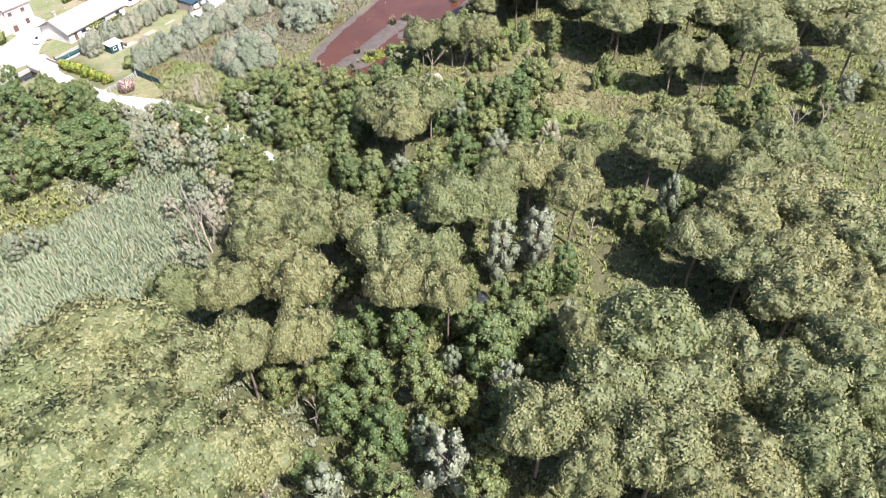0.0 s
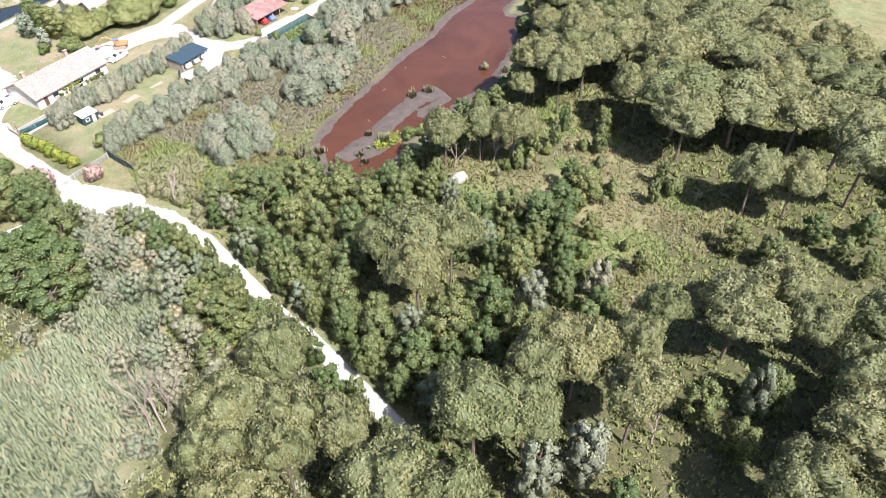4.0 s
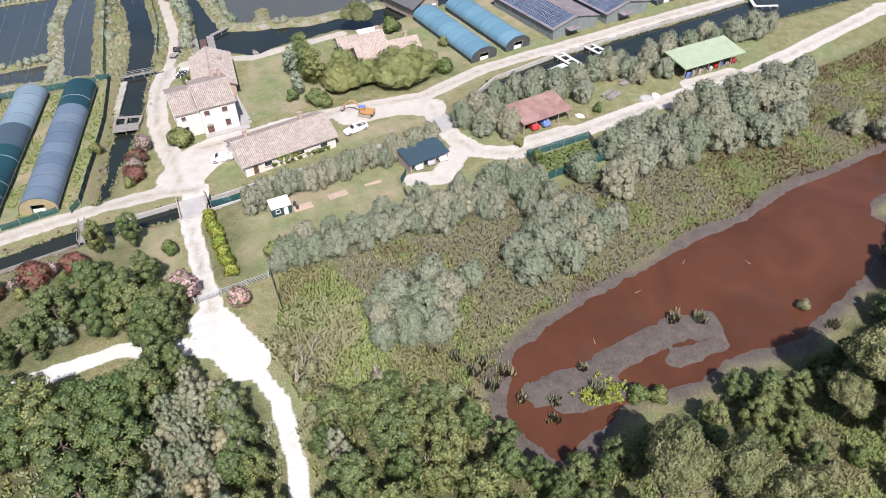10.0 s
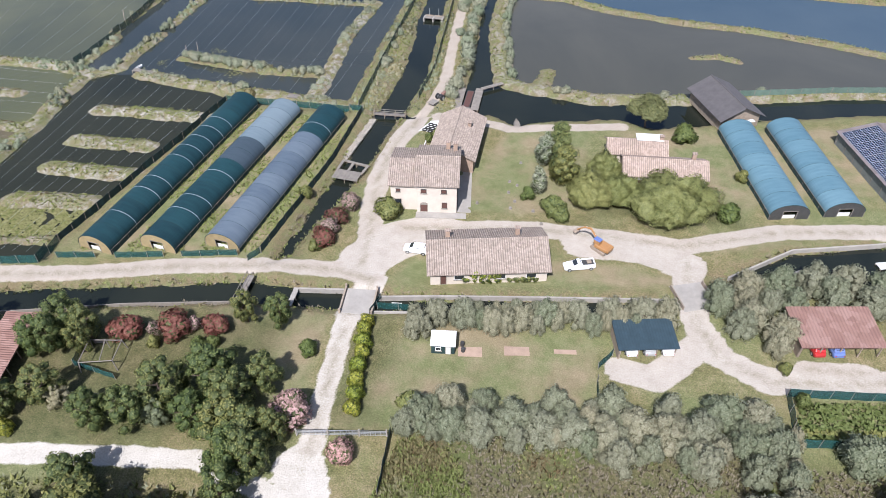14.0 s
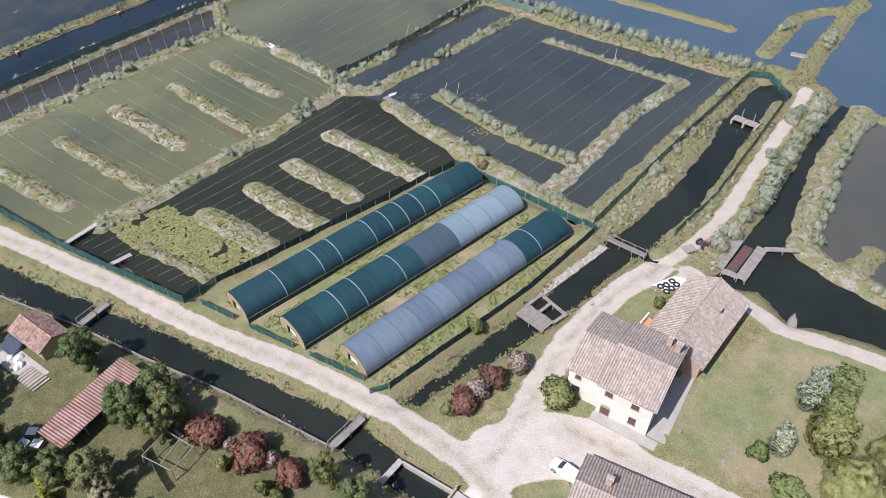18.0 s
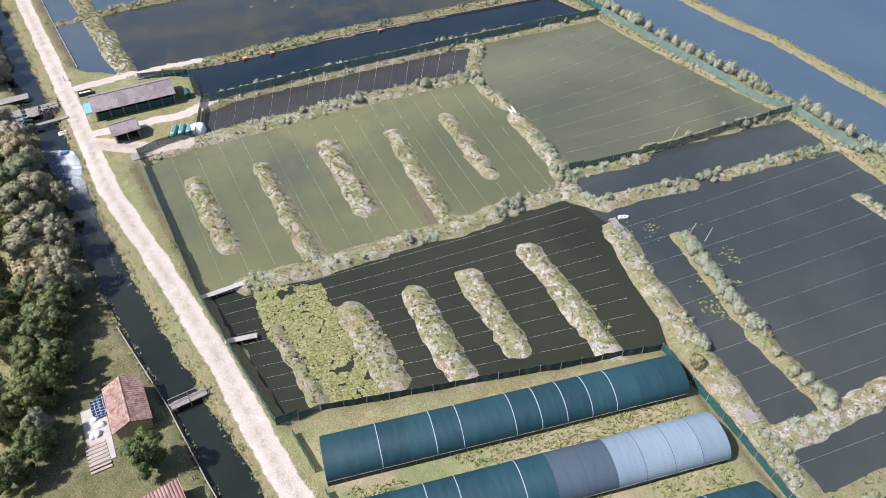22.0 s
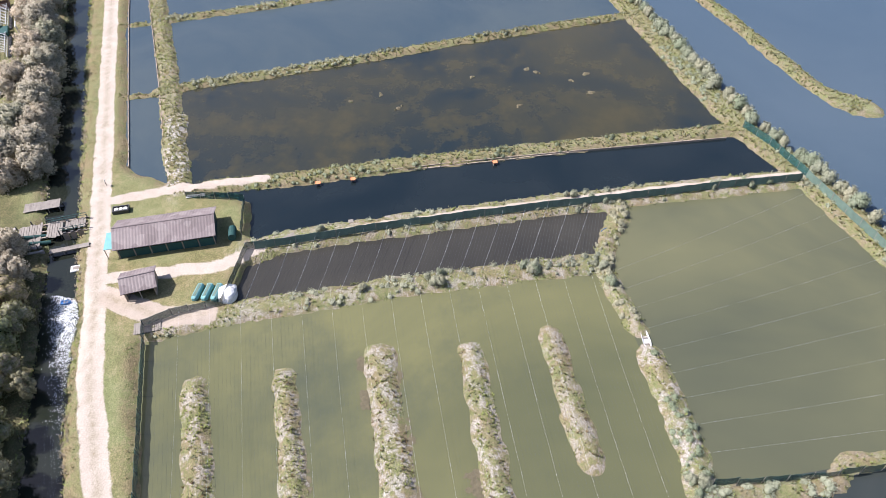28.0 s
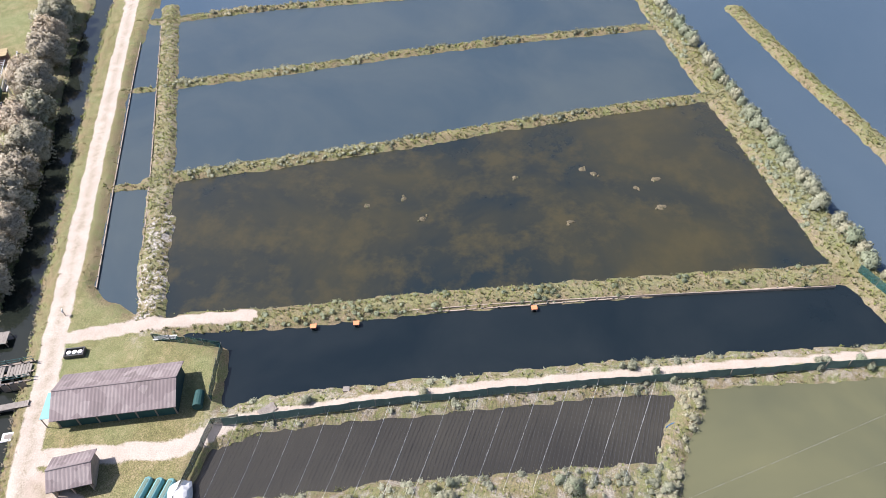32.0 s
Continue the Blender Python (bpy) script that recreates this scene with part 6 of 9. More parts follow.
scatter("dyke_growth", "rough olive growth covering the far dykes", far[h, 0], far[h, 1], stuff_gen.uniform(0.1, 0.26, h.sum()), stuff_gen.uniform(0.15, 0.5, h.sum()), M["scrub"], 9, stuff_gen)
scatter("dyke_growth", "brownish dry growth on the far dykes", far[~h, 0], far[~h, 1], stuff_gen.uniform(0.1, 0.26, (~h).sum()), stuff_gen.uniform(0.15, 0.45, (~h).sum()), M["dry_grass"], 9, stuff_gen)
# saltbushes in rows on the dykes
bush_gen = np.random.default_rng(44)
for pts, n, lo, hi, off in (([(-46.1, 172.3), (-49.2, 193.1), (-52, 205.6)], 7, 0.7, 1.2, 0.8), ([(-36.2, 228.2), (-22, 228.3), (-10.2, 229.1), (-1, 231)], 74, 0.95, 1.5, 0.7), ([(-97, 209.5), (-90, 210.6), (-83.2, 212.7)], 4, 0.8, 1.3, 0.6), ([(-78.5, 213.5), (-65.3, 215.3), (-54, 214.8)], 6, 0.9, 1.5, 1.0),
                            ([(-47.5, 219), (-49, 237), (-51.3, 259)], 10, 0.8, 1.4, 1.0), ([(-87.8, 153.3), (-92.2, 175.9), (-95.7, 198.7)], 10, 0.8, 1.4, 1.2), ([(-57.5, 217), (-61, 235), (-64.6, 268)], 10, 0.8, 1.4, 0.6), ([(12.8, 222), (10.8, 236), (8, 258), (5, 284)], 22, 0.8, 1.5, 1.6), ([(40.2, 240), (60, 239.2), (84, 246.7), (110, 257.5)], 7, 0.9, 1.6, 1.3),
                            ([(-102.9, 157), (-108.5, 186.5), (-113.7, 217), (-118.5, 250)], 14, 0.7, 1.2, 1.8), ([(-28, 217.8), (-14, 218.8), (0, 219.1)], 6, 0.8, 1.3, 1.0), ([(-54, 272.5), (-30, 277.5), (-8, 282.5)], 8, 0.8, 1.4, 1.2), ([(12.7, 294.9), (9.3, 311.3), (7, 324)], 12, 1.0, 2.0, 0.9), ([(1, 299), (-1.8, 314.7), (-2, 326)], 6, 0.9, 1.5, 0.9), ([(6, 287.5), (-4, 285.5)], 6, 1.2, 2.0, 0.8), ([(17.5, 288), (20.5, 274), (24, 258)], 14, 1.0, 1.9, 0.7)):
    q = spots_along(pts, off * 2, 3.0, bush_gen)
    q = q[np.argsort(wobble(q[:, 0], q[:, 1], 7) + bush_gen.normal(0, 0.25, len(q)))[:int(n * 0.95)]]
    plant("salt_bush", np.concatenate([q, bush_gen.uniform(lo, hi, (len(q), 1)) * 0.85], 1))
drift_gen = np.random.default_rng(61)
for pts, width, s in DYKES[:11] + DYKES[15:27]:
    q = spots_along(pts, width * 0.9, 2.6, drift_gen)
    q = q[(wobble(q[:, 0], q[:, 1], 8) + 0.6 * wobble(q[:, 0], q[:, 1], 2.6) > 0.05) & road_free(q[:, 0], q[:, 1], 0.5) & (q[:, 0] > -225) & (q[:, 0] < 130)]
    if len(q) < 5:
        continue
    r = drift_gen.uniform(0.3, 0.62, len(q))
    z = np.maximum(ground_height(q[:, 0], q[:, 1]), 0) + 0.12
    lob = np.stack([q[:, 0], q[:, 1], z, r, drift_gen.uniform(0.7, 1.1, len(q))], 1)
    drift = crown_mesh("saltbush_drift", lob, 34 * len(lob), 0.11, (M["silver"] if s > 0.15 else M["scrub"], M["silver_core"]), drift_gen, core=0.84, up=0.6, spread=0.8, fuzz=0.3, lift=0.5)
    tagged(new("saltbush_drift", drift), "low grey-green saltbush growing over the dyke", "vegetation", kind="stuff")
edge = []
for pts, width in (([(-226, 89), (-188.7, 100.5), (-148.6, 113.3), (-122.1, 121.6)], 2), ([(-226, 82.5), (-188.7, 94.5), (-148.6, 107.4), (-122.1, 116), (-103.4, 122), (-88.8, 126.4), (-74.9, 130.6), (-51.3, 140.6), (-28.8, 149.4), (-10, 156)], 1.8),
                   ([(-82, 136.8), (-42.6, 149.6), (-18, 158.6)], 1.4), ([(17.2, 172), (17, 190), (17.4, 203)], 1.6), ([(23.6, 176), (24, 192), (24, 202), (23.8, 216)], 1.6), ([(38, 169.2), (62, 177), (79, 182)], 1.0), ([(-40, 135), (-12, 148.4), (17, 160), (33, 164.2)], 1.4)):
    edge.append(spots_along(pts, width, 1.5, stuff_gen))
x, y = spots_in([(-13, 163), (16, 172), (15, 214), (-14, 211)], 6500, stuff_gen, lambda a, b: wobble(a, b, 6) + 0.5 * wobble(a, b, 2) > -0.35)
scatter("verge_grass", "bright green weeds between the shade tunnels", x, y, 0.2, 0.35, M["marsh_green"], 5, stuff_gen)
for c in CANALS:
    q = spots_along(c + c[:1], 1.5, 7.0, stuff_gen)
    q = q[road_free(q[:, 0], q[:, 1], 0.0) & (q[:, 0] > -225) & (q[:, 0] < 200) & (water_depth(q[:, 0], q[:, 1])[0] < 0.4)]
    tone = wobble(q[:, 0], q[:, 1], 6) + stuff_gen.normal(0, 0.35, len(q))
    for k, mat, lab in ((tone < -0.1, "scrub", "olive weeds on the canal edge"), ((tone >= -0.1) & (tone < 0.35), "bank_green", "green weeds on the canal edge"), (tone >= 0.35, "marsh_tan", "dry brown weeds on the canal edge")):
        scatter("canal_weeds", lab, q[k, 0], q[k, 1], stuff_gen.uniform(0.12, 0.3, k.sum()), stuff_gen.uniform(0.15, 0.5, k.sum()), M[mat], 6, stuff_gen)
q = np.concatenate(edge)
scatter("verge_grass", "rough grass along tracks and canal edges", q[:, 0], q[:, 1], 0.45, 0.22, M["dry_grass"], 8, stuff_gen, "clump", leaf=0.4)


# ---- buildings ----
def roof_slope(x0, x1, eave, ridge, thick=0.10, period=0.36, amp=0.12):
    """A roof slope in rows of tiles: from (y, z) at the eave to (y, z) at the ridge, ribbed across."""
    n = max(2, int((x1 - x0) / period * 4))
    xs = np.linspace(x0, x1, n + 1)
    off = amp * np.abs(np.sin(xs / period * math.pi))
    vs = []
    for (y, z) in (eave, ridge):
        vs += [(x, y, z + o) for x, o in zip(xs, off)]
    for (y, z) in (eave, ridge):
        vs += [(x0, y, z - thick), (x1, y, z - thick)]
    m = n + 1
    fs = [(i, i + 1, m + i + 1, m + i) for i in range(n)]
    b = 2 * m
    fs += [(b, b + 2, b + 3, b + 1), (0, m, b + 2, b), (n, b + 1, b + 3, m + n)]
    fs += [tuple([b, b + 1] + list(range(n, -1, -1))), tuple([b + 3, b + 2] + list(range(m, m + n + 1)))]
    d = bpy.data.meshes.new("roof_slope")
    d.from_pydata(vs, [], fs)
    d.update()
    return d


def slope_part(parent, x0, x1, eave, ridge, mat, label="", **k):
    d = roof_slope(x0, x1, eave, ridge, **k)
    d.materials.append(mat)
    return part("roof_slope", d, None, parent, label)


def gable_walls(parent, x0, x1, y0, y1, eave, ridge, ry, mat, t=0.3, sides="fblr"):
    """Walls with thickness; the end walls rise to the ridge."""
    if "f" in sides:
        part("wall", boxed(x0, x1, y0, y0 + t, -0.3, eave), mat, parent)
    if "b" in sides:
        part("wall", boxed(x0, x1, y1 - t, y1, -0.3, eave), mat, parent)
    for s, xa in (("l", x0), ("r", x1 - t)):
        if s in sides:
            bm = bmesh.new()
            out = [(y0 + t, -0.3), (y1 - t, -0.3), (y1 - t, eave), (ry, ridge - 0.1), (y0 + t, eave)]
            a = [bm.verts.new((xa, y, z)) for y, z in out]
            b = [bm.verts.new((xa + t, y, z)) for y, z in out]
            for i in range(5):
                bm.faces.new((a[i], a[(i + 1) % 5], b[(i + 1) % 5], b[i]))
            bm.faces.new(a[::-1])
            bm.faces.new(b)
            part("wall", bm, mat, parent)


def opening(parent, x, y, z, w, h, side="f", kind="window", mat=None, arch=False, frame_mat=None):
    """A window or door set on a wall: frame, pane or leaf, sill."""
    o = part(kind, window_mesh(w, h, arch), frame_mat or (M["white"] if kind == "window" else M["stone"]), parent)
    turn = {"f": 0, "b": 180, "r": 90, "l": -90}[side]
    o.matrix_basis = pose(x, y, z, 0, 0, turn)
    part("pane" if kind == "window" else "leaf", boxed(-w / 2 + 0.06, w / 2 - 0.06, -0.03, 0.02, 0.06, h - 0.06), mat or M["glass"], o)
    if kind == "window":
        part("sill", boxed(-w / 2 - 0.1, w / 2 + 0.1, -0.16, 0.0, -0.08, 0.0), M["stone"], o)
    return o


def window_mesh(w, h, arch):
    bm = bmesh.new()
    for a in ((-w / 2, -w / 2 + 0.08, 0, h), (w / 2 - 0.08, w / 2, 0, h), (-w / 2 + 0.08, w / 2 - 0.08, h - 0.08, h), (-w / 2 + 0.08, w / 2 - 0.08, 0, 0.08)):
        box(bm, a[0], a[1], -0.06, 0.03, a[2], a[3])
    if arch:
        n = 8
        pts = [(w / 2 * math.cos(math.pi * i / n), h + w / 3 * math.sin(math.pi * i / n)) for i in range(n + 1)]
        f, b = [bm.verts.new((x, -0.06, z)) for x, z in pts], [bm.verts.new((x, 0.03, z)) for x, z in pts]
        for i in range(n):
            bm.faces.new((f[i], f[i + 1], b[i + 1], b[i]))
        bm.faces.new(f[::-1])
        bm.faces.new(b)
    return bm


def chimney(parent, x, y, z, h=1.3):
    c = part("chimney", boxed(x - 0.35, x + 0.35, y - 0.3, y + 0.3, z - 0.8, z + h), M["brick"], parent)
    part("chimney_cap", boxed(x - 0.45, x + 0.45, y - 0.4, y + 0.4, z + h + 0.12, z + h + 0.2), M["tiles_pink"], c)
    for sx in (-0.3, 0.24):
        part("chimney_pier", boxed(x + sx, x + sx + 0.08, y - 0.25, y + 0.25, z + h, z + h + 0.12), M["brick"], c)


def gable(name, label, x, y, turn, w, d, eave, ridge, wall, roof, over=0.5, ry=None, sides="fblr", cat="building", **k):
    b = thing(name, label, cat, x, y, 0.7, turn)
    ry = d / 2 if ry is None else ry
    gable_walls(b, 0, w, 0, d, eave, ridge, ry, wall, sides=sides)
    drop = lambda yy: eave - (ridge - eave) / (ry if yy < ry else d - ry) * over
    slope_part(b, -over, w + over, (-over, drop(0) + 0.1), (ry - 0.02, ridge + 0.1), roof, **k)
    slope_part(b, -over, w + over, (d + over, drop(d) + 0.1), (ry + 0.02, ridge + 0.1), roof, **k)
    part("ridge_cap", beamed((-over, ry, ridge + 0.12), (w + over, ry, ridge + 0.12), 0.14, 8), roof, b)
    return b


# farmhouse: a taller block, a lower one beside it and a long wing behind
house = gable("farmhouse", "two-storey cream farmhouse with weathered tiled roofs", 36.9, 189.9, 14.9, 6.9, 11.6, 6.1, 8.2, M["plaster"], M["tiles"], 0.45, 5.4)
gable_walls(house, -4.6, -0.02, 0.7, 11.4, 5.5, 7.5, 5.5, M["plaster"], sides="fbl")
slope_part(house, -5.05, -0.47, (0.25, 5.45), (5.48, 7.6), M["tiles"])
slope_part(house, -5.05, -0.47, (11.85, 5.45), (5.52, 7.6), M["tiles"])
for wx, wz, ww, wh in ((1.2, 4.3, 1.0, 0.85), (4.7, 4.3, 1.0, 0.85), (4.8, 1.1, 0.95, 1.25)):
    opening(house, wx, -0.02, wz, ww, wh, "f", "window", M["shutter"], frame_mat=M["dark"])
opening(house, 1.2, -0.02, 0.25, 1.35, 1.6, "f", "door", M["shutter"], True, M["stone"])
opening(house, -3.3, 0.68, 3.9, 0.8, 0.7, "f", "window", M["shutter"], frame_mat=M["dark"])
opening(house, -3.4, 0.68, 0.3, 1.3, 2.1, "f", "door", M["glass"])
for wy, wz in ((2.2, 3.8), (7.0, 3.8), (3.2, 1.0), (6.5, 1.0)):
    opening(house, 6.92, wy, wz, 0.95, 1.25, "r", "window", M["shutter"], frame_mat=M["dark"])
for wy in (3.0, 7.0):
    opening(house, -4.62, wy, 1.0, 0.95, 1.2, "l")
chimney(house, 5.0, 10.0, 6.9, 1.3)
chimney(house, 6.3, 9.2, 7.1, 1.4)
part("doorstep", boxed(-0.2, 8.6, -1.5, -0.05, -0.1, 0.14), M["concrete"], house)
part("side_terrace", boxed(7.0, 9.4, 0.2, 13.0, -0.1, 0.12), M["concrete"], house)

wing = gable("farmhouse_wing", "long low farmhouse wing with a pale tiled roof", 43.0, 204.0, 97, 14.6, 8.4, 3.1, 5.1, M["brick"], M["tiles"], 0.5, 4.6)
chimney(wing, 9.5, 2.2, 4.2, 0.8)
opening(wing, 3.0, -0.02, 0.2, 1.6, 2.2, "f", "door", M["glass"])
for wx in (7.0, 11.0):
    opening(wing, wx, -0.02, 1.0, 1.0, 1.1)
part("terrace_floor", boxed(-0.6, 3.2, 5.4, 9.6, 2.9, 3.05), M["terracotta"], wing, "orange terracotta roof terrace")
for a in ((-0.8, 3.4, 9.6, 9.8), (-0.8, -0.6, 5.4, 9.6)):
    part("parapet", boxed(*a, 2.4, 3.9), M["white"], wing)

barn = gable("stone_barn", "long single-storey farm building with ivy and a tiled roof", 44.9, 173.6, 20.5, 18.3, 9.6, 2.7, 5.0, M["plaster"], M["tiles"], 0.55)
for wx in (4.5, 11.0, 15.8):
    opening(barn, wx, -0.02, 1.0, 1.6, 1.0)
opening(barn, 2.0, -0.02, 0.1, 1.0, 2.0, "f", "door", M["shutter"])
opening(barn, 18.32, 4.5, 0.1, 1.0, 2.0, "r", "door", M["shutter"])
chimney(barn, 3.0, 6.4, 4.4, 1.2)
chimney(barn, 14.2, 6.6, 4.3, 1.3)
for xs, n in (((5.0, 11.0), 260), ((12.0, 17.0), 110)):
    g = np.random.default_rng(n)
    lob = [(g.uniform(*xs), -0.15, g.uniform(0.3, 2.5 if n > 200 else 1.0), 0.35, 0.9) for _ in range(26)]
    part("ivy", crown_mesh("ivy", lob, n * 2, 0.16, (M["lime"] if n > 200 else M["leaf"], M["leaf_shade"]), g), None, barn, "climbing green ivy")

villa = gable("pink_roofed_house", "low house with a faded pink tiled roof behind pines", 70.4, 208.4, 12, 14.5, 6.0, 3.0, 4.6, M["plaster"], M["tiles_pink"], 0.5)
gable_walls(villa, -2.5, 8.0, 6.05, 11.0, 3.3, 4.9, 8.6, M["plaster"])
slope_part(villa, -3.0, 8.5, (5.7, 3.2), (8.58, 5.0), M["tiles_pink"])
slope_part(villa, -3.0, 8.5, (11.5, 3.2), (8.62, 5.0), M["tiles_pink"])
chimney(villa, 7.2, 8.8, 4.6, 1.1)
chimney(villa, 12.6, 4.4, 4.0, 1.2)
for wx in (3.0, 7.0, 11.0):
    opening(villa, wx, -0.02, 0.9, 1.1, 1.2, "f", "window", M["shutter"])
part("awning", boxed(2.6, 7.6, 8.2, 10.6, 5.0, 5.08), M["white"], villa, "white canvas roof awning")

boathouse = gable("boathouse", "dark timber boathouse with a grey-brown roof over the canal", 94.2, 238.0, 121, 12.5, 8.6, 2.9, 5.0, M["timber"], M["dark_sheet"], 0.8, sides="fblr", period=0.9, amp=0.03)
part("porch_roof", boxed(-1.6, -0.7, 2.0, 5.5, 2.2, 2.3), M["white"], boathouse)
opening(boathouse, -0.02, 4.2, 0.1, 1.6, 2.1, "l", "door", M["dark"])

shed = gable("long_shed", "long open shed with a ribbed brown roof and green panels", -98.4, 129.9, 102, 15.6, 6.6, 2.5, 3.9, M["net_dark"], M["sheet_brown"], 0.45, sides="blr", cat="shed", period=0.5, amp=0.05)
for i in range(7):
    part("post", boxed(0.05 + i * 2.57, 0.2 + i * 2.57, 0.0, 0.15, -0.3, 2.45), M["timber"], shed)
for i in range(6):
    part("green_panel", boxed(0.25 + i * 2.57, 2.55 + i * 2.57, 0.05, 0.09, -0.2, 1.7), M["net_green"], shed)
part("teal_lean_to", boxed(-1.9, -0.5, 0.2, 4.4, 2.2, 2.28), M["hull_teal"], shed, "pale teal plastic lean-to roof")
for py in (0.3, 4.2):
    part("lean_to_post", boxed(-1.85, -1.75, py, py + 0.1, -0.3, 2.2), M["timber"], shed)
shed2 = gable("small_shed", "small dark timber shed with a ribbed brown roof", -88.9, 134.2, 108, 4.7, 4.2, 2.2, 3.2, M["timber"], M["sheet_brown"], 0.35, sides="blr", cat="shed", period=0.5, amp=0.05)
for i in range(3):
    part("post", boxed(0.05 + i * 2.2, 0.2 + i * 2.2, 0.0, 0.15, -0.3, 2.2), M["timber"], shed2)
hut_w = gable("tiled_hut", "small garden hut with red-brown roof tiles", -27.0, 137.4, 14, 7.0, 4.2, 2.3, 3.3, M["ply"], M["tiles_red"], 0.4, cat="hut")
opening(hut_w, 3.0, -0.02, 0.1, 1.0, 1.9, "f", "door", M["shutter"])


def lean_to(name, label, x, y, turn, w, d, hf, hb, roof, walls="b", mat=None, cat="shed", nposts=4, over=0.3, **k):
    """An open shed under one sloping roof on posts."""
    b = thing(name, label, cat, x, y, 0.7, turn)
    slope_part(b, -over, w + over, (-over, hf), (d + over, hb), roof, **k)
    for i in range(nposts):
        px_ = 0.05 + (w - 0.2) * i / (nposts - 1)
        part("post", boxed(px_, px_ + 0.14, 0.0, 0.14, -0.3, hf + 0.02), M["timber"], b)
        part("post", boxed(px_, px_ + 0.14, d - 0.14, d, -0.3, hb - 0.1), M["timber"], b)
    if "b" in walls:
        part("back_wall", boxed(0, w, d + 0.01, d + 0.1, -0.3, hb - 0.12), mat or M["timber"], b)
    if "l" in walls:
        part("side_wall", boxed(-0.1, -0.01, 0.0, d, -0.3, min(hf, hb) - 0.12), mat or M["timber"], b)
    if "r" in walls:
        part("side_wall", boxed(w + 0.01, w + 0.1, 0.0, d, -0.3, min(hf, hb) - 0.12), mat or M["timber"], b)
    return b


lean_to("carport", "open carport with a dark blue sheet roof", 74.8, 167.9, 20, 8.0, 4.6, 2.3, 2.8, M["blue_roof"], "bl", cat="carport", period=0.4, amp=0.03)
lean_to("tool_shed", "open timber shed with a faded red sheet roof", 98.9, 176.0, 18, 11.4, 6.4, 2.5, 3.3, M["sheet_red"], "bl", nposts=5, period=0.5)
lean_to("machine_shed", "open machine shed with a pale green sheet roof", 139.4, 188.8, 15, 17.0, 6.8, 2.9, 3.8, M["lime_roof"], "b", nposts=6, period=0.6)
lean_to("garden_shelter", "long low shelter with a ribbed red sheet roof", -3.4, 136.0, 109, 12.6, 3.6, 2.2, 2.7, M["sheet_red"], "b", nposts=5, period=0.4)

hut = thing("garden_hut", "small dark green hut with a white roof", "hut", 49.4, 160.7, 0.7, 14)
for a in ((0, 3.3, 0, 0.08), (0, 3.3, 2.12, 2.2), (0, 0.08, 0.08, 2.12), (3.22, 3.3, 0.08, 2.12)):
    part("wall", boxed(*a, -0.2, 1.9), M["net_dark"], hut)
slope_part(hut, -0.15, 3.45, (-0.2, 2.0), (2.4, 2.35), M["white"], period=0.5, amp=0.02)
opening(hut, 1.0, -0.02, 0.8, 0.8, 0.7)
opening(hut, 2.4, -0.02, 0.0, 0.85, 1.75, "f", "door", M["white"])


# ---- shade tunnels ----
def arch_pts(w, h, side, n=20):
    pts = [(0.0, 0.0), (0.0, side)]
    for i in range(1, n):
        a = math.pi * (1 - i / n)
        pts.append((w / 2 + w / 2 * math.cos(a), side + (h - side) * math.sin(a)))
    return pts + [(w, side), (w, 0.0)]


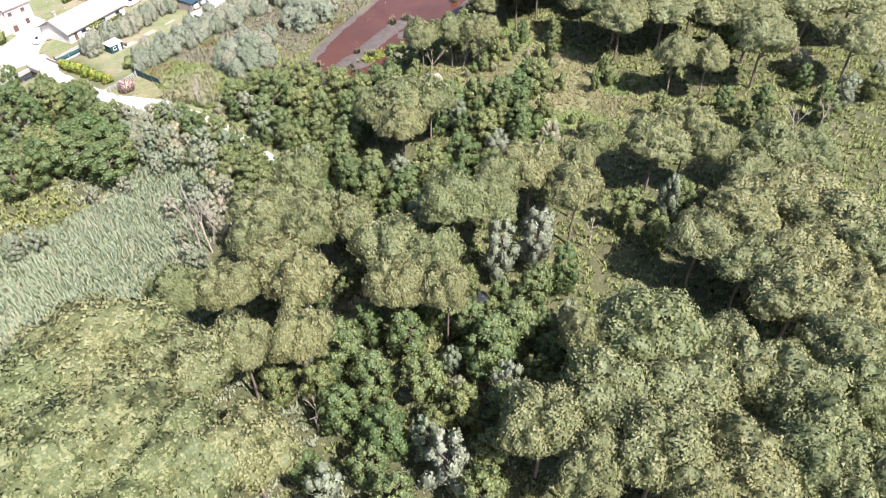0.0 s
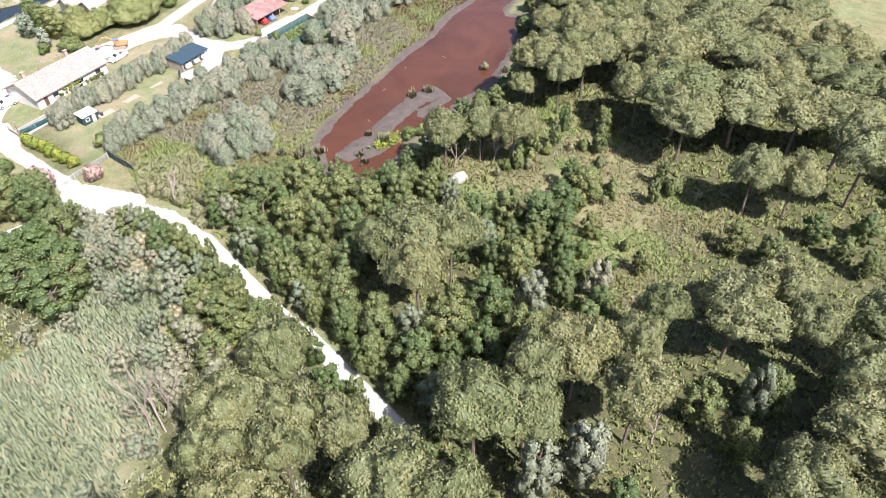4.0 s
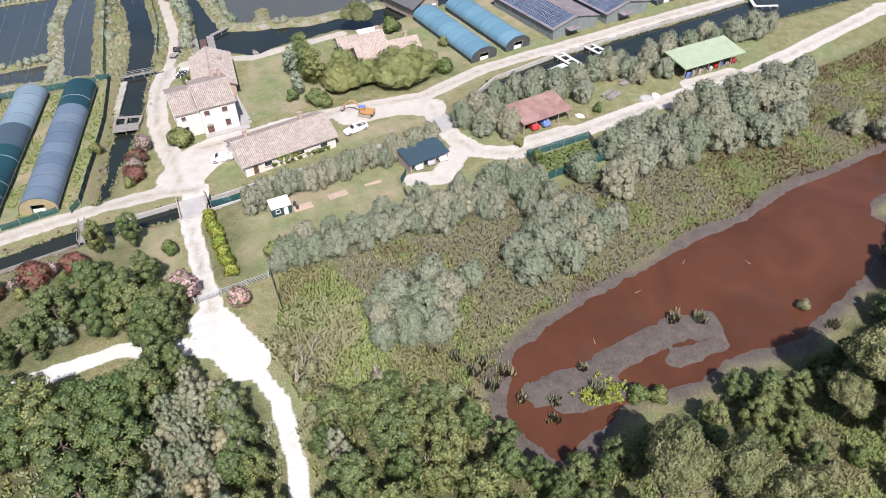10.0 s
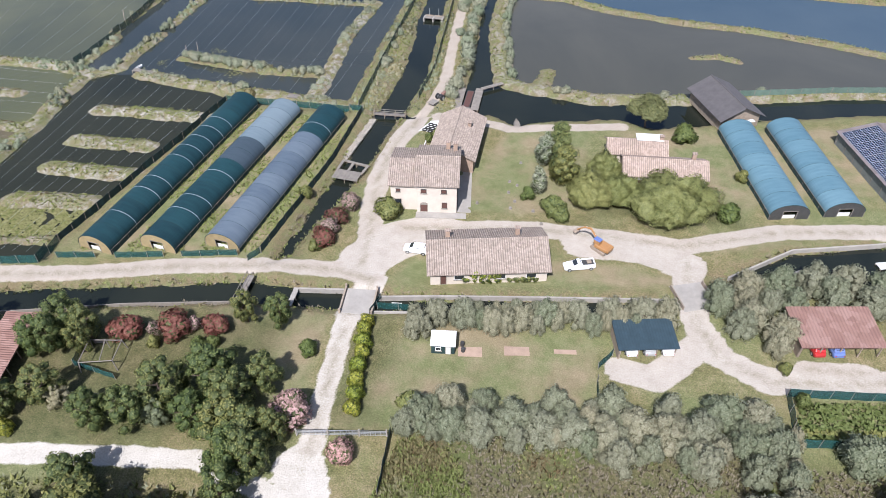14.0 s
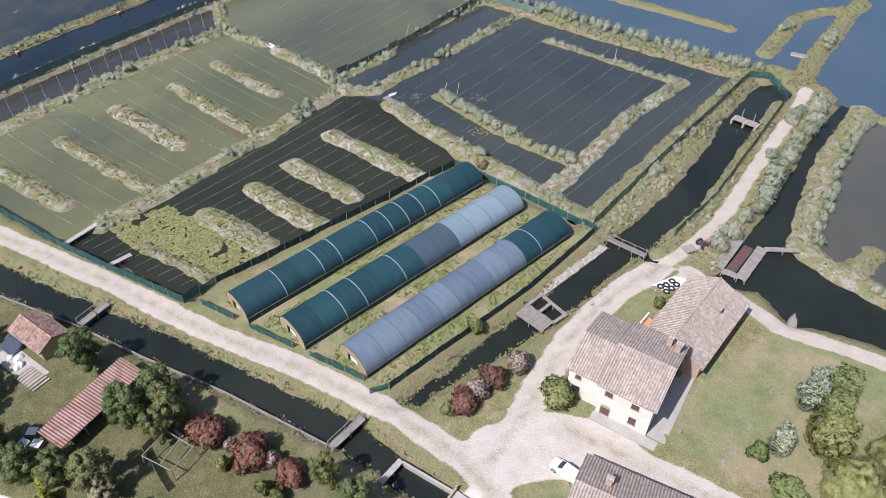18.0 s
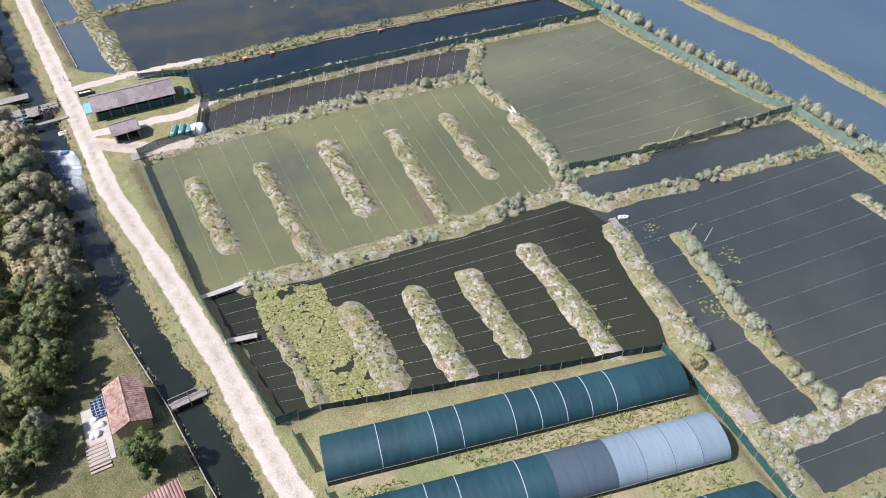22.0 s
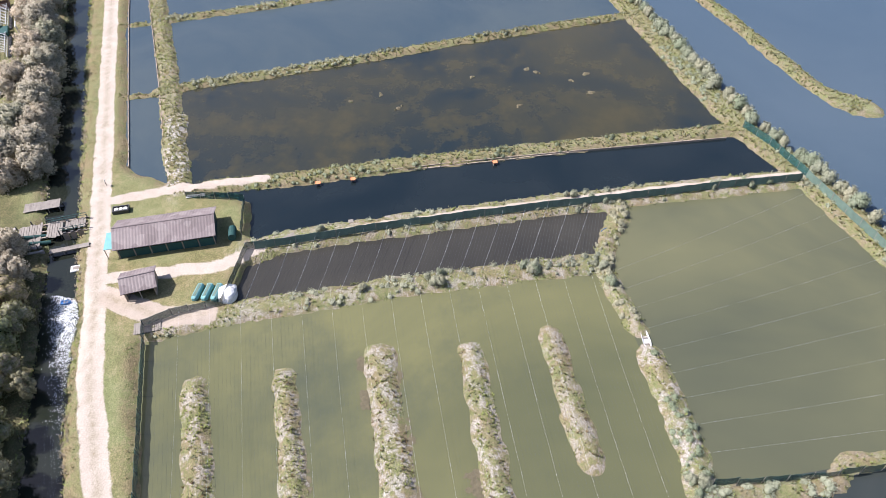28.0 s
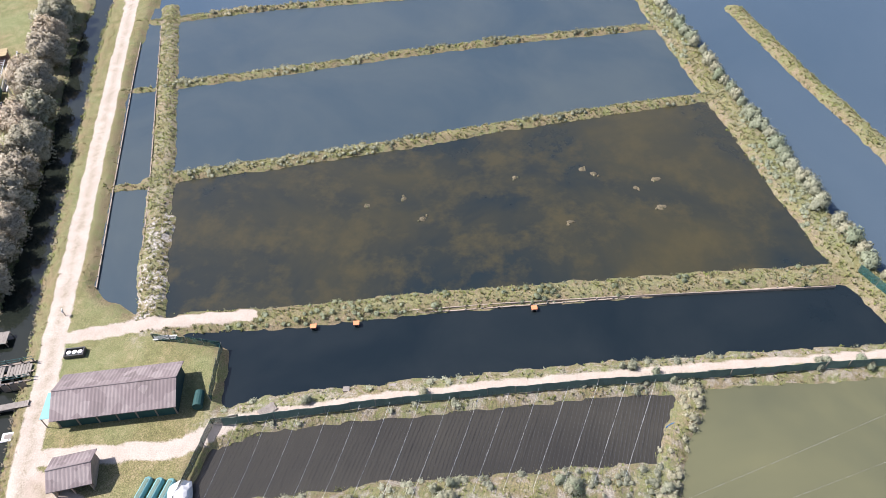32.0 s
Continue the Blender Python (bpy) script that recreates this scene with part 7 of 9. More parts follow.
def tunnel(name, label, x, y, turn, w, length, h, side, panels, end_mat, straps=(), group="shade tunnels", posts=True):
    """A hooped tunnel: covers bay by bay, hoops, posts, end walls with a doorway, open meshed sides."""
    t = thing(name, label, "greenhouse", x, y, 0.72, turn, group)
    pts = arch_pts(w, h, side)
    n = len(panels)
    bay = length / n
    for i, mat in enumerate(panels):
        bm = bmesh.new()
        rows = []
        sub = 3
        for j in range(sub + 1):
            sag = 0.012 * math.sin(math.pi * j / sub)
            yy = i * bay + 0.01 + (bay - 0.02) * j / sub
            rows.append([bm.verts.new((w / 2 + (px_ - w / 2) * (1 - sag * 0.5), yy, pz * (1 - sag * 0.35))) for px_, pz in pts[1:-1]])
            rows.append([bm.verts.new((w / 2 + (px_ - w / 2) * (1 - sag * 0.5) * 0.994, yy, pz * (1 - sag * 0.35) - 0.035)) for px_, pz in pts[1:-1]])
        m = len(rows[0])
        for j in range(sub):
            for q in range(m - 1):
                bm.faces.new((rows[2 * j][q], rows[2 * j][q + 1], rows[2 * j + 2][q + 1], rows[2 * j + 2][q]))
                bm.faces.new((rows[2 * j + 1][q], rows[2 * j + 3][q], rows[2 * j + 3][q + 1], rows[2 * j + 1][q + 1]))
        for r in (0, 2 * sub):
            for q in range(m - 1):
                bm.faces.new((rows[r][q], rows[r][q + 1], rows[r + 1][q + 1], rows[r + 1][q]))
        d = mesh_of(bm, "cover_panel", M[mat])
        part("cover_panel", d, None, t)
    for i in range(n + 1):
        big = i in straps
        ww, up = (0.05, 0.03) if big else (0.025, 0.01)
        bm = bmesh.new()
        ring = []
        for px_, pz in pts[1:-1]:
            s = 1 + up / h
            ring.append([bm.verts.new((w / 2 + (px_ - w / 2) * s, i * bay + e, pz * s)) for e in (-ww, ww)] + [bm.verts.new((w / 2 + (px_ - w / 2) * 0.985, i * bay + e, pz * 0.985)) for e in (ww, -ww)])
        for a, b in zip(ring[:-1], ring[1:]):
            for q in range(4):
                bm.faces.new((a[q], a[(q + 1) % 4], b[(q + 1) % 4], b[q]))
        part("strap" if big else "hoop", bm, M["strap"] if big else M["net_dark"], t, "white fastening strap" if big else "")
    if posts:
        k = max(2, round(length / 2.2))
        for sx in (0.0, w - 0.08):
            for i in range(k + 1):
                part("side_post", boxed(sx, sx + 0.08, i * (length - 0.08) / k, i * (length - 0.08) / k + 0.08, -0.2, side), M["grey_wood"], t)
            part("side_rail", boxed(sx - 0.02 if sx == 0 else sx + 0.02, sx + 0.06 if sx == 0 else sx + 0.10, 0, length, side - 0.08, side + 0.02), M["grey_wood"], t)
            part("side_net", boxed(sx + 0.03, sx + 0.05, 0.1, length - 0.1, -0.1, side - 0.1), M["net_dark"], t)
    for yy in (0.03, length - 0.09):
        dw, dh = w * 0.17, h * 0.55
        bm = bmesh.new()
        up = pts[1:-1]
        f, b = [], []
        inner = [(w / 2 - dw, 0), (w / 2 - dw, dh), (w / 2 + dw, dh), (w / 2 + dw, 0)]
        for quad in ([pts[0], pts[1], pts[4], pts[7], (w / 2 - dw, dh), (w / 2 - dw, 0)], [(w / 2 - dw, dh)] + pts[7:-7] + [(w / 2 + dw, dh)], [(w / 2 + dw, 0), (w / 2 + dw, dh), pts[-8], pts[-5], pts[-2], pts[-1]]):
            a = [bm.verts.new((px_, yy, pz * 0.985)) for px_, pz in quad]
            c = [bm.verts.new((px_, yy + 0.06, pz * 0.985)) for px_, pz in quad]
            for i in range(len(a)):
                bm.faces.new((a[i], a[(i + 1) % len(a)], c[(i + 1) % len(a)], c[i]))
            bm.faces.new(a)
            bm.faces.new(c[::-1])
        e = part("end_wall", bm, M[end_mat], t)
        part("door_frame", boxed(w / 2 - dw - 0.1, w / 2 + dw + 0.1, yy - 0.04, yy + 0.1, dh, dh + 0.1), M["grey_wood"], e)
        for sx in (w / 2 - dw - 0.1, w / 2 + dw):
            part("door_frame", boxed(sx, sx + 0.1, yy - 0.04, yy + 0.1, -0.2, dh), M["grey_wood"], e)
        part("board", boxed(w / 2 - dw, w / 2 + dw, yy + 0.3, yy + 0.36, -0.1, dh * 0.45), M["white"], e)
    return t


T_, G_, P_, S_, E_ = "cover_teal", "cover_grey", "cover_pale", "cover_slate", "cover_east"
tunnel("shade_tunnel", "long dark teal shade tunnel with white straps", -13.3, 163.9, 0, 6.2, 48.6, 3.3, 1.0, [T_] * 14, "ply", (2, 4, 5, 7, 8, 9, 10, 11))
tunnel("shade_tunnel", "shade tunnel half teal and half faded pale blue", -3.8, 167.3, 0, 6.6, 45.4, 3.3, 1.0, [T_] * 6 + [S_] * 2 + [P_] * 4, "ply", (2, 3, 5))
tunnel("shade_tunnel", "shade tunnel mostly faded grey-blue with a teal end", 6.3, 170.8, 0, 6.4, 42.6, 3.3, 1.0, [G_] * 9 + [T_] * 3, "ply", (10,))
for tx, ty in ((95.7, 206.7), (104.9, 210.4), (150.6, 226.6), (160.8, 230.2)):
    tunnel("shade_tunnel", "light teal shade tunnel with dark mesh sides", tx, ty, 19.5, 7.0, 27.5, 3.2, 1.1, [E_] * 7, "dark", ())


# ---- solar sheds ----
def solar_shed(x, y, turn, w, d):
    b = gable("solar_shed", "low fish shed with solar panels on one brown roof slope", x, y, turn, w, d, 2.7, 4.3, M["shed_net"], M["sheet_grey"], 0.4, sides="fblr", cat="shed", period=0.9, amp=0.02)
    ang = math.atan2(1.6, d / 2)
    cell = M["solar"]
    for i in range(11):
        for j in range(4):
            s0 = 0.35 + j * 1.72
            p = part("solar_panel", solar_mesh(), None, b)
            yy, zz = d + 0.2 - (s0 + 0.82) * math.cos(ang), 2.72 + (s0 + 0.75) * math.sin(ang) + 0.10
            p.matrix_basis = pose(1.4 + i * 2.05, yy, zz, -math.degrees(ang), 0, 0)
    for i in range(8):
        part("mesh_wall_post", boxed(-0.06, 0.0, 0.1 + i * (d - 0.3) / 7, 0.25 + i * (d - 0.3) / 7, -0.3, 2.8), M["grey_wood"], b)
        part("mesh_wall_post", boxed(0.5 + i * (w - 1) / 7, 0.65 + i * (w - 1) / 7, d + 0.0, d + 0.06, -0.3, 2.6), M["grey_wood"], b)
    part("side_roof", boxed(-2.2, -0.15, d * 0.5, d * 0.75, 2.1, 2.2), M["sheet_grey"], b)
    return b


def solar_material():
    m, nt, bs = base("solar_cells", 0.15, 0, 0.6)
    tc = nt.nodes.new("ShaderNodeTexCoord").outputs["Object"]
    br = nt.nodes.new("ShaderNodeTexBrick")
    br.offset = 0.0
    for nm, v in (("Scale", 1.0), ("Mortar Size", 0.03), ("Brick Width", 0.49), ("Row Height", 0.41)):
        br.inputs[nm].default_value = v
    br.inputs["Color1"].default_value = (0.010, 0.017, 0.040, 1)
    br.inputs["Color2"].default_value = (0.014, 0.022, 0.050, 1)
    br.inputs["Mortar"].default_value = (0.30, 0.33, 0.38, 1)
    nt.links.new(tc, br.inputs["Vector"])
    nt.links.new(br.outputs["Color"], bs.inputs["Base Color"])
    return m


M["solar"] = solar_material()
SOLAR = []


def solar_mesh():
    if not SOLAR:
        bm = boxed(-0.98, 0.98, -0.82, 0.82, 0.0, 0.04)
        d = mesh_of(bm, "solar_panel", M["solar"], M["steel"])
        for p in d.polygons:
            p.material_index = 0 if p.normal.z > 0.5 else 1
        SOLAR.append(d)
    return SOLAR[0]


solar_shed(131.0, 219.4, 112, 23.6, 14.4)
solar_shed(146.8, 224.6, 112, 23.6, 14.4)
lean_to("glazed_hall", "low blue-framed hall beside the track", 173.0, 233.0, 19, 8, 20, 3.4, 3.8, M["sheet_grey"], "blr", M["blue_roof"], "building")


# ---- fences ----
def fence(label, pts, h=1.7, mat="fence_net", gap=3.0, z=None, lean=0.0):
    f = thing("net_fence", label, "fence", pts[0][0], pts[0][1], 0.0)
    ox, oy = pts[0]
    for (ax, ay), (bx, by) in zip(pts[:-1], pts[1:]):
        ln = math.dist((ax, ay), (bx, by))
        n = max(1, round(ln / gap))
        hs = ground_height(np.linspace(ax, bx, n + 1), np.linspace(ay, by, n + 1))
        ang = math.degrees(math.atan2(by - ay, bx - ax))
        for i in range(n + 1):
            k = i / n
            zz = max(0.1, float(hs[i])) if z is None else z
            x_, y_ = ax + (bx - ax) * k - ox, ay + (by - ay) * k - oy
            o = part("post", post_mesh(h), None, f)
            o.matrix_basis = pose(x_, y_, zz, random.uniform(-3, 3), random.uniform(-3, 3), ang)
            if i < n:
                o = part("net", net_mesh(round(ln / n, 1), h, mat), None, f)
                o.matrix_basis = pose(x_, y_, zz, random.uniform(-2, 2), 0, ang)
    return f


FENCE_PARTS = {}


def post_mesh(h):
    if ("post", h) not in FENCE_PARTS:
        FENCE_PARTS["post", h] = mesh_of(beamed((0, 0, -0.5), (0, 0, h + 0.12), 0.055, 6, 0.045), "post", M["grey_wood"])
    return FENCE_PARTS["post", h]


def net_mesh(ln, h, mat):
    if (ln, h, mat) not in FENCE_PARTS:
        n = max(2, int(ln / 0.75))
        rows = [(ln * i / n, 0.05 * math.sin(i * 2.1), 0.04 * math.sin(math.pi * i / n)) for i in range(n + 1)]
        vs = [(x_, y_ + e, z_) for e in (-0.012, 0.012) for x_, y_, s in rows for z_ in (0.02, h - s)]
        m = 2 * (n + 1)
        fs = []
        for i in range(n):
            a = 2 * i
            fs += [(a, a + 2, a + 3, a + 1), (m + a, m + a + 1, m + a + 3, m + a + 2), (a + 1, a + 3, m + a + 3, m + a + 1)]
        d = bpy.data.meshes.new("net")
        d.from_pydata(vs, [], fs)
        d.materials.append(M[mat])
        FENCE_PARTS[ln, h, mat] = d
    return FENCE_PARTS[ln, h, mat]


GREEN = "green netting fence on timber posts"
fence(GREEN, [(-84, 138.4), (-42.6, 149.3), (-17.2, 158.6), (-18.3, 164.4)])
fence("dark netting fence behind the shade tunnels", [(-18.3, 164.6), (-15.6, 213.4)], 1.5, "net_dark")
fence(GREEN, [(-15.6, 213.6), (0, 216.2), (14.6, 218.2)], 1.5)
fence("dark netting fence along the canal", [(16.0, 172.0), (16.2, 186), (16.2, 200), (14.6, 217.6)], 1.5, "net_dark")
fence(GREEN, [(13.4, 218.6), (11.0, 236), (8.2, 258), (5.0, 284)], 1.7)
fence(GREEN, [(5.0, 284), (8.6, 286.6), (15, 283)], 1.7)
fence(GREEN, [(24.2, 226.5), (23.2, 241), (18.6, 265), (15, 283)], 1.5)
for a, b in (((-15.2, 160.6), (-9.3, 162.6)), ((-6.2, 163.6), (1.2, 166.2)), ((4.0, 167.2), (12.6, 170.2)), ((14.8, 169.6), (15.8, 172))):
    fence("green netting screen before the tunnels", [a, b], 1.3)
fence("green netting fence across the pond", [(-58.2, 216.6), (-59.4, 232.5), (-64.6, 268.9)], 1.7)
fence("pale green netting fence beside the white path", [(-100.3, 152), (-104.6, 172), (-107.4, 187), (-110.0, 202), (-112.3, 217), (-114.8, 233.4), (-117, 249.4)], 1.7, "mesh_green", 3.4)
fence(GREEN, [(-100.3, 150.6), (-88.5, 149.2), (-86.2, 142), (-84, 138.4)], 1.6)
fence(GREEN, [(-100.3, 150.6), (-101.2, 154)], 1.6)
fence(GREEN, [(-113.6, 137), (-113.0, 147.6), (-104, 149)], 1.6)
fence("pale green netting fence on the outer dyke", [(-118, 250.6), (-94.4, 257.6), (-72.4, 265), (-63.3, 269.8), (-48, 273)], 1.7, "mesh_green", 3.4)
fence(GREEN, [(-118, 250.8), (-128, 247.4), (-134, 244)], 1.7)
fence(GREEN, [(84, 246.4), (110, 257), (150, 270.5)], 1.4, "mesh_green", 3.4)
fence(GREEN, [(72.4, 165.2), (74.0, 168.2)], 1.6)
fence(GREEN, [(73.2, 158.8), (72.6, 163)], 1.6)
fence("dark netting fence along the garden", [(48.6, 146.8), (50.2, 138.3)], 1.6, "net_dark")
fence(GREEN, [(97.2, 168.4), (110.8, 172), (111.3, 164.4), (98.0, 160.6), (97.2, 168.4)], 1.8)
fence(GREEN, [(38.6, 166.9), (45, 168.4)], 1.4)
fence(GREEN, [(38.2, 164.8), (38.6, 168.6)], 1.2)

# ---- bird cords over the ponds ----
def cords(label, lines, mat, r):
    vs, fs = [], []
    for (ax, ay, az), (bx, by, bz) in lines:
        d = Vector((bx - ax, by - ay, 0)).normalized()
        u = Vector((-d.y, d.x, 0)) * r
        n = len(vs)
        steps = 6
        for i in range(steps + 1):
            k = i / steps
            c = Vector((ax + (bx - ax) * k, ay + (by - ay) * k, az + (bz - az) * k - 0.5 * math.sin(math.pi * k)))
            vs += [tuple(c + u), tuple(c - u), tuple(c + Vector((0, 0, r * 1.5)))]
        for i in range(steps):
            a = n + 3 * i
            fs += [(a, a + 3, a + 4, a + 1), (a + 1, a + 4, a + 5, a + 2), (a + 2, a + 5, a + 3, a)]
    d = bpy.data.meshes.new("bird_cords")
    d.from_pydata(vs, [], fs)
    d.materials.append(M[mat])
    return tagged(new("bird_cords", d), label, "netting", kind="stuff")


def between(p, q, r, s, n, z=1.7, inset=0.0):
    """Lines from side p-q to side r-s, n of them."""
    out = []
    for i in range(n):
        k = inset + (1 - 2 * inset) * (i + 0.5) / n
        out.append(((p[0] + (q[0] - p[0]) * k, p[1] + (q[1] - p[1]) * k, z), (r[0] + (s[0] - r[0]) * k, r[1] + (s[1] - r[1]) * k, z)))
    return out


pale = "pale cords stretched over the pond against birds"
cords(pale, between((-86, 141), (-96.5, 209), (-44, 151), (-53, 213), 15), "cable", 0.006)
cords(pale, between((-43, 151), (-19, 160), (-52, 213), (-17, 212), 11), "cable", 0.009)
cords(pale, between((-42, 219), (8, 220), (-51, 270), (3, 284), 11), "cable", 0.009)
cords(pale, between((-96, 211), (-60, 217), (-116, 249), (-66, 267), 9), "cable", 0.006)
cords(pale, between((-87.5, 151), (-96, 206), (-101, 152), (-111.5, 212), 15), "cable", 0.016)
cords("fine dark bird net over the channel", between((-86.8, 149), (-97, 210), (-100.6, 152), (-113, 214), 110, 1.5), "cable_dark", 0.012)
cords("fine bird net over the olive pond", between((-85, 140), (-97, 209), (-44, 151), (-53, 213), 120, 1.5), "cable_dark", 0.004)


# ---- canal works: bridges, decks, weir ----
def plank_bridge(name, label, p, q, width, z=0.95, rail=0.0, rails=1, step=0.3, mat="grey_wood", cat="bridge"):
    """Planks on two stringers, with posts and a rail where it has one."""
    ln = math.dist(p, q)
    b = thing(name, label, cat, p[0], p[1], z, math.degrees(math.atan2(q[1] - p[1], q[0] - p[0])))
    n = max(2, int(ln / step))
    s = ln / n
    pl = mesh_of(boxed(0.01, s - 0.02, -width / 2, width / 2, -0.03, 0.03), "plank", M[mat])
    for i in range(n):
        part("plank", pl, None, b).matrix_basis = pose(i * s, random.uniform(-0.03, 0.03), random.uniform(-0.008, 0.008), 0, 0, random.uniform(-0.8, 0.8))
    for sy in (-width * 0.36, width * 0.36):
        part("stringer", boxed(-0.1, ln + 0.1, sy - 0.07, sy + 0.07, -0.2, -0.032), M["timber"], b)
    for i in range(max(2, int(ln / 2)) + 1):
        x_ = min(ln - 0.06, i * ln / max(2, int(ln / 2)) + 0.06)
        for k, sy in enumerate((-width / 2 + 0.06, width / 2 - 0.06)):
            part("dock_post", beamed((x_, sy, -1.8), (x_, sy, rail if rail and k < rails else -0.04), 0.07), M["timber"], b)
    if rail:
        for k, sy in enumerate((-width / 2 + 0.06, width / 2 - 0.06)):
            if k < rails:
                part("rail", boxed(0, ln, sy - 0.04, sy + 0.04, rail - 0.04, rail + 0.04), M[mat], b)
    return b


plank_bridge("footbridge", "grey plank footbridge with handrails over the canal", (-23.6, 145.2), (-25.0, 150.0), 1.2, 0.95, 0.9, 2)
plank_bridge("footbridge", "weathered plank footbridge with handrails over the canal", (18.0, 160.9), (17.2, 166.6), 1.1, 0.95, 0.9, 2)
plank_bridge("footbridge", "narrow concrete-grey footbridge over the canal", (25.9, 162.6), (25.3, 166.4), 0.8, 0.9, 0, mat="concrete")
plank_bridge("footbridge", "pale timber footbridge over the side canal", (17.2, 217.9), (23.9, 219.1), 0.9, 0.9, 0.8, 2)
plank_bridge("canal_platform", "weathered timber platform over the side canal", (18.2, 195.8), (23.2, 196.0), 2.9, 0.9, 0, cat="platform")
for a, b in (((18.2, 200.2), (23.6, 199.8)), ((20.4, 197.4), (20.4, 200.2)), ((23.2, 197.3), (23.4, 200.0)), ((18.3, 197.3), (18.2, 200.2))):
    plank_bridge("sluice_beam", "timber walkway of the sluice frame", a, b, 0.5, 0.92, 0, cat="sluice")
plank_bridge("pond_walkway", "concrete walkway across the pond corner", (-42.8, 149.2), (-44.4, 156.2), 0.9, 0.8, 0, 0.8, mat="concrete", cat="walkway")
plank_bridge("pond_walkway", "short plank walkway to the pond bank", (-33.2, 152.6), (-33.2, 157.2), 0.9, 0.7, 0, mat="concrete", cat="walkway")
plank_bridge("pond_walkway", "double plank walkway between pond banks", (-43.4, 218.6), (-37.8, 218.8), 1.3, 0.75, 0, cat="walkway")
plank_bridge("pond_walkway", "grey plank crossing on the dyke", (-3.6, 219.0), (-1.2, 219.1), 1.6, 0.85, 0, cat="walkway")
plank_bridge("weir_walkway", "timber walkway across the canal below the weir", (-100.0, 117.6), (-101.8, 123.6), 1.0, 0.9, 0, cat="walkway")
plank_bridge("timber_deck", "old timber deck by the canal weir", (-111.0, 108.6), (-112.6, 114.4), 2.4, 0.95, 0, cat="deck")
plank_bridge("pond_deck", "dark timber deck in the pond corner", (-83.4, 137.0), (-84.4, 140.8), 2.2, 0.8, 0, cat="deck")
plank_bridge("path_bridge", "small timber bridge at the head of the white path", (-102.2, 156.4), (-103.8, 158.2), 1.4, 0.9, 0, cat="bridge")
for a, b in (((115.6, 206.4), (119.6, 197.4)), ((117.8, 207.2), (121.2, 198.6)), ((124.0, 209.2), (127.6, 201.8)), ((126.2, 209.8), (129.6, 202.6))):
    plank_bridge("landing_stage", "pale concrete landing stage across the canal", a, b, 0.7, 0.8, 0, 0.9, mat="white", cat="landing stage")
for a, b in (((115.9, 205.2), (118.0, 206.0)), ((116.9, 203.0), (119.0, 203.8)), ((117.9, 200.8), (120.0, 201.6)), ((125.0, 207.4), (127.0, 208.2)), ((126.0, 205.2), (128.0, 206.0))):
    plank_bridge("landing_stage", "short cross beam of the landing stage", a, b, 0.35, 0.8, 0, 0.9, mat="white", cat="landing stage")
plank_bridge("floating_stage", "pale floating stage along the canal wall", (112.6, 200.4), (117.0, 202.4), 1.6, 0.35, 0, mat="white", cat="landing stage")
plank_bridge("landing_stage", "white angled landing stage in the wide canal", (176.8, 226.0), (175.4, 220.6), 0.8, 0.8, 0, 0.9, mat="white", cat="landing stage")
plank_bridge("landing_stage", "white angled landing stage along the wide canal", (175.4, 220.6), (181.4, 219.6), 0.8, 0.8, 0, 0.9, mat="white", cat="landing stage")
plank_bridge("boat_dock", "broad timber dock at the back canal", (33.2, 225.6), (31.9, 234.2), 1.7, 0.75, 0, cat="dock")
plank_bridge("boat_dock", "broad timber dock with rusty stains at the back canal", (37.0, 225.8), (35.7, 235.0), 1.7, 0.75, 0, cat="dock")
plank_bridge("boat_dock", "narrow timber dock between the two docks", (35.4, 225.2), (35.1, 226.4), 2.6, 0.7, 0, cat="dock")
plank_bridge("gangway", "grey timber gangway from the dock across the canal", (36.2, 235.0), (40.0, 238.8), 1.0, 0.85, 0, cat="gangway")
barge = thing("sunken_barge", "dark flat barge moored between the docks", "boat", 34.9, 226.6, 0.05, 97)
part("hull", boxed(0, 7.4, -0.85, 0.85, -0.2, 0.5, 0.1), M["dark"], barge)
part("deck", boxed(0.4, 7.0, -0.65, 0.65, 0.5, 0.53), M["shutter"], barge)


def wall_line(name, label, pts, t=0.3, z0=-0.8, z1=0.95, mat="concrete"):
    """A low retaining wall along a canal."""
    w = thing(name, label, "wall", pts[0][0], pts[0][1], 0.0)
    for (ax, ay), (bx, by) in zip(pts[:-1], pts[1:]):
        o = part("wall_block", boxed(0, math.dist((ax, ay), (bx, by)), -t / 2, t / 2, z0, z1, 0.03), M[mat], w)
        o.matrix_basis = pose(ax - pts[0][0], ay - pts[0][1], 0, 0, 0, math.degrees(math.atan2(by - ay, bx - ax)))
    return w


wall_line("canal_wall", "pale concrete wall along the canal", [(25.6, 166.4), (33.0, 168.5)])
wall_line("canal_wall", "pale concrete wall along the canal", [(38.2, 168.6), (46.4, 171.4), (62, 176.2), (80, 181.5)])
wall_line("canal_wall", "pale concrete wall along the canal", [(38.4, 165.4), (47, 168.0), (62, 173)])
wall_line("canal_wall", "pale concrete edge of the canal", [(-40, 137.4), (-24, 144.8), (-11.8, 149.6), (1.5, 155.3), (17.2, 160.9)], 0.16, -0.8, 0.8, "grey_wood")
wall_line("canal_wall", "pale concrete wall of the landing canal", [(89.4, 189.6), (99.4, 199.6), (115.4, 206.5), (140, 214.2), (174.5, 224.7)], 0.3)
wall_line("canal_wall", "pale concrete wall of the landing canal", [(90, 186.3), (100.4, 194.8)], 0.3)
stone_bank = thing("stone_bank", "rough grey stone bank along the side canal", "bank", 17.75, 208.5, 0.0)
sg = random.Random(31)
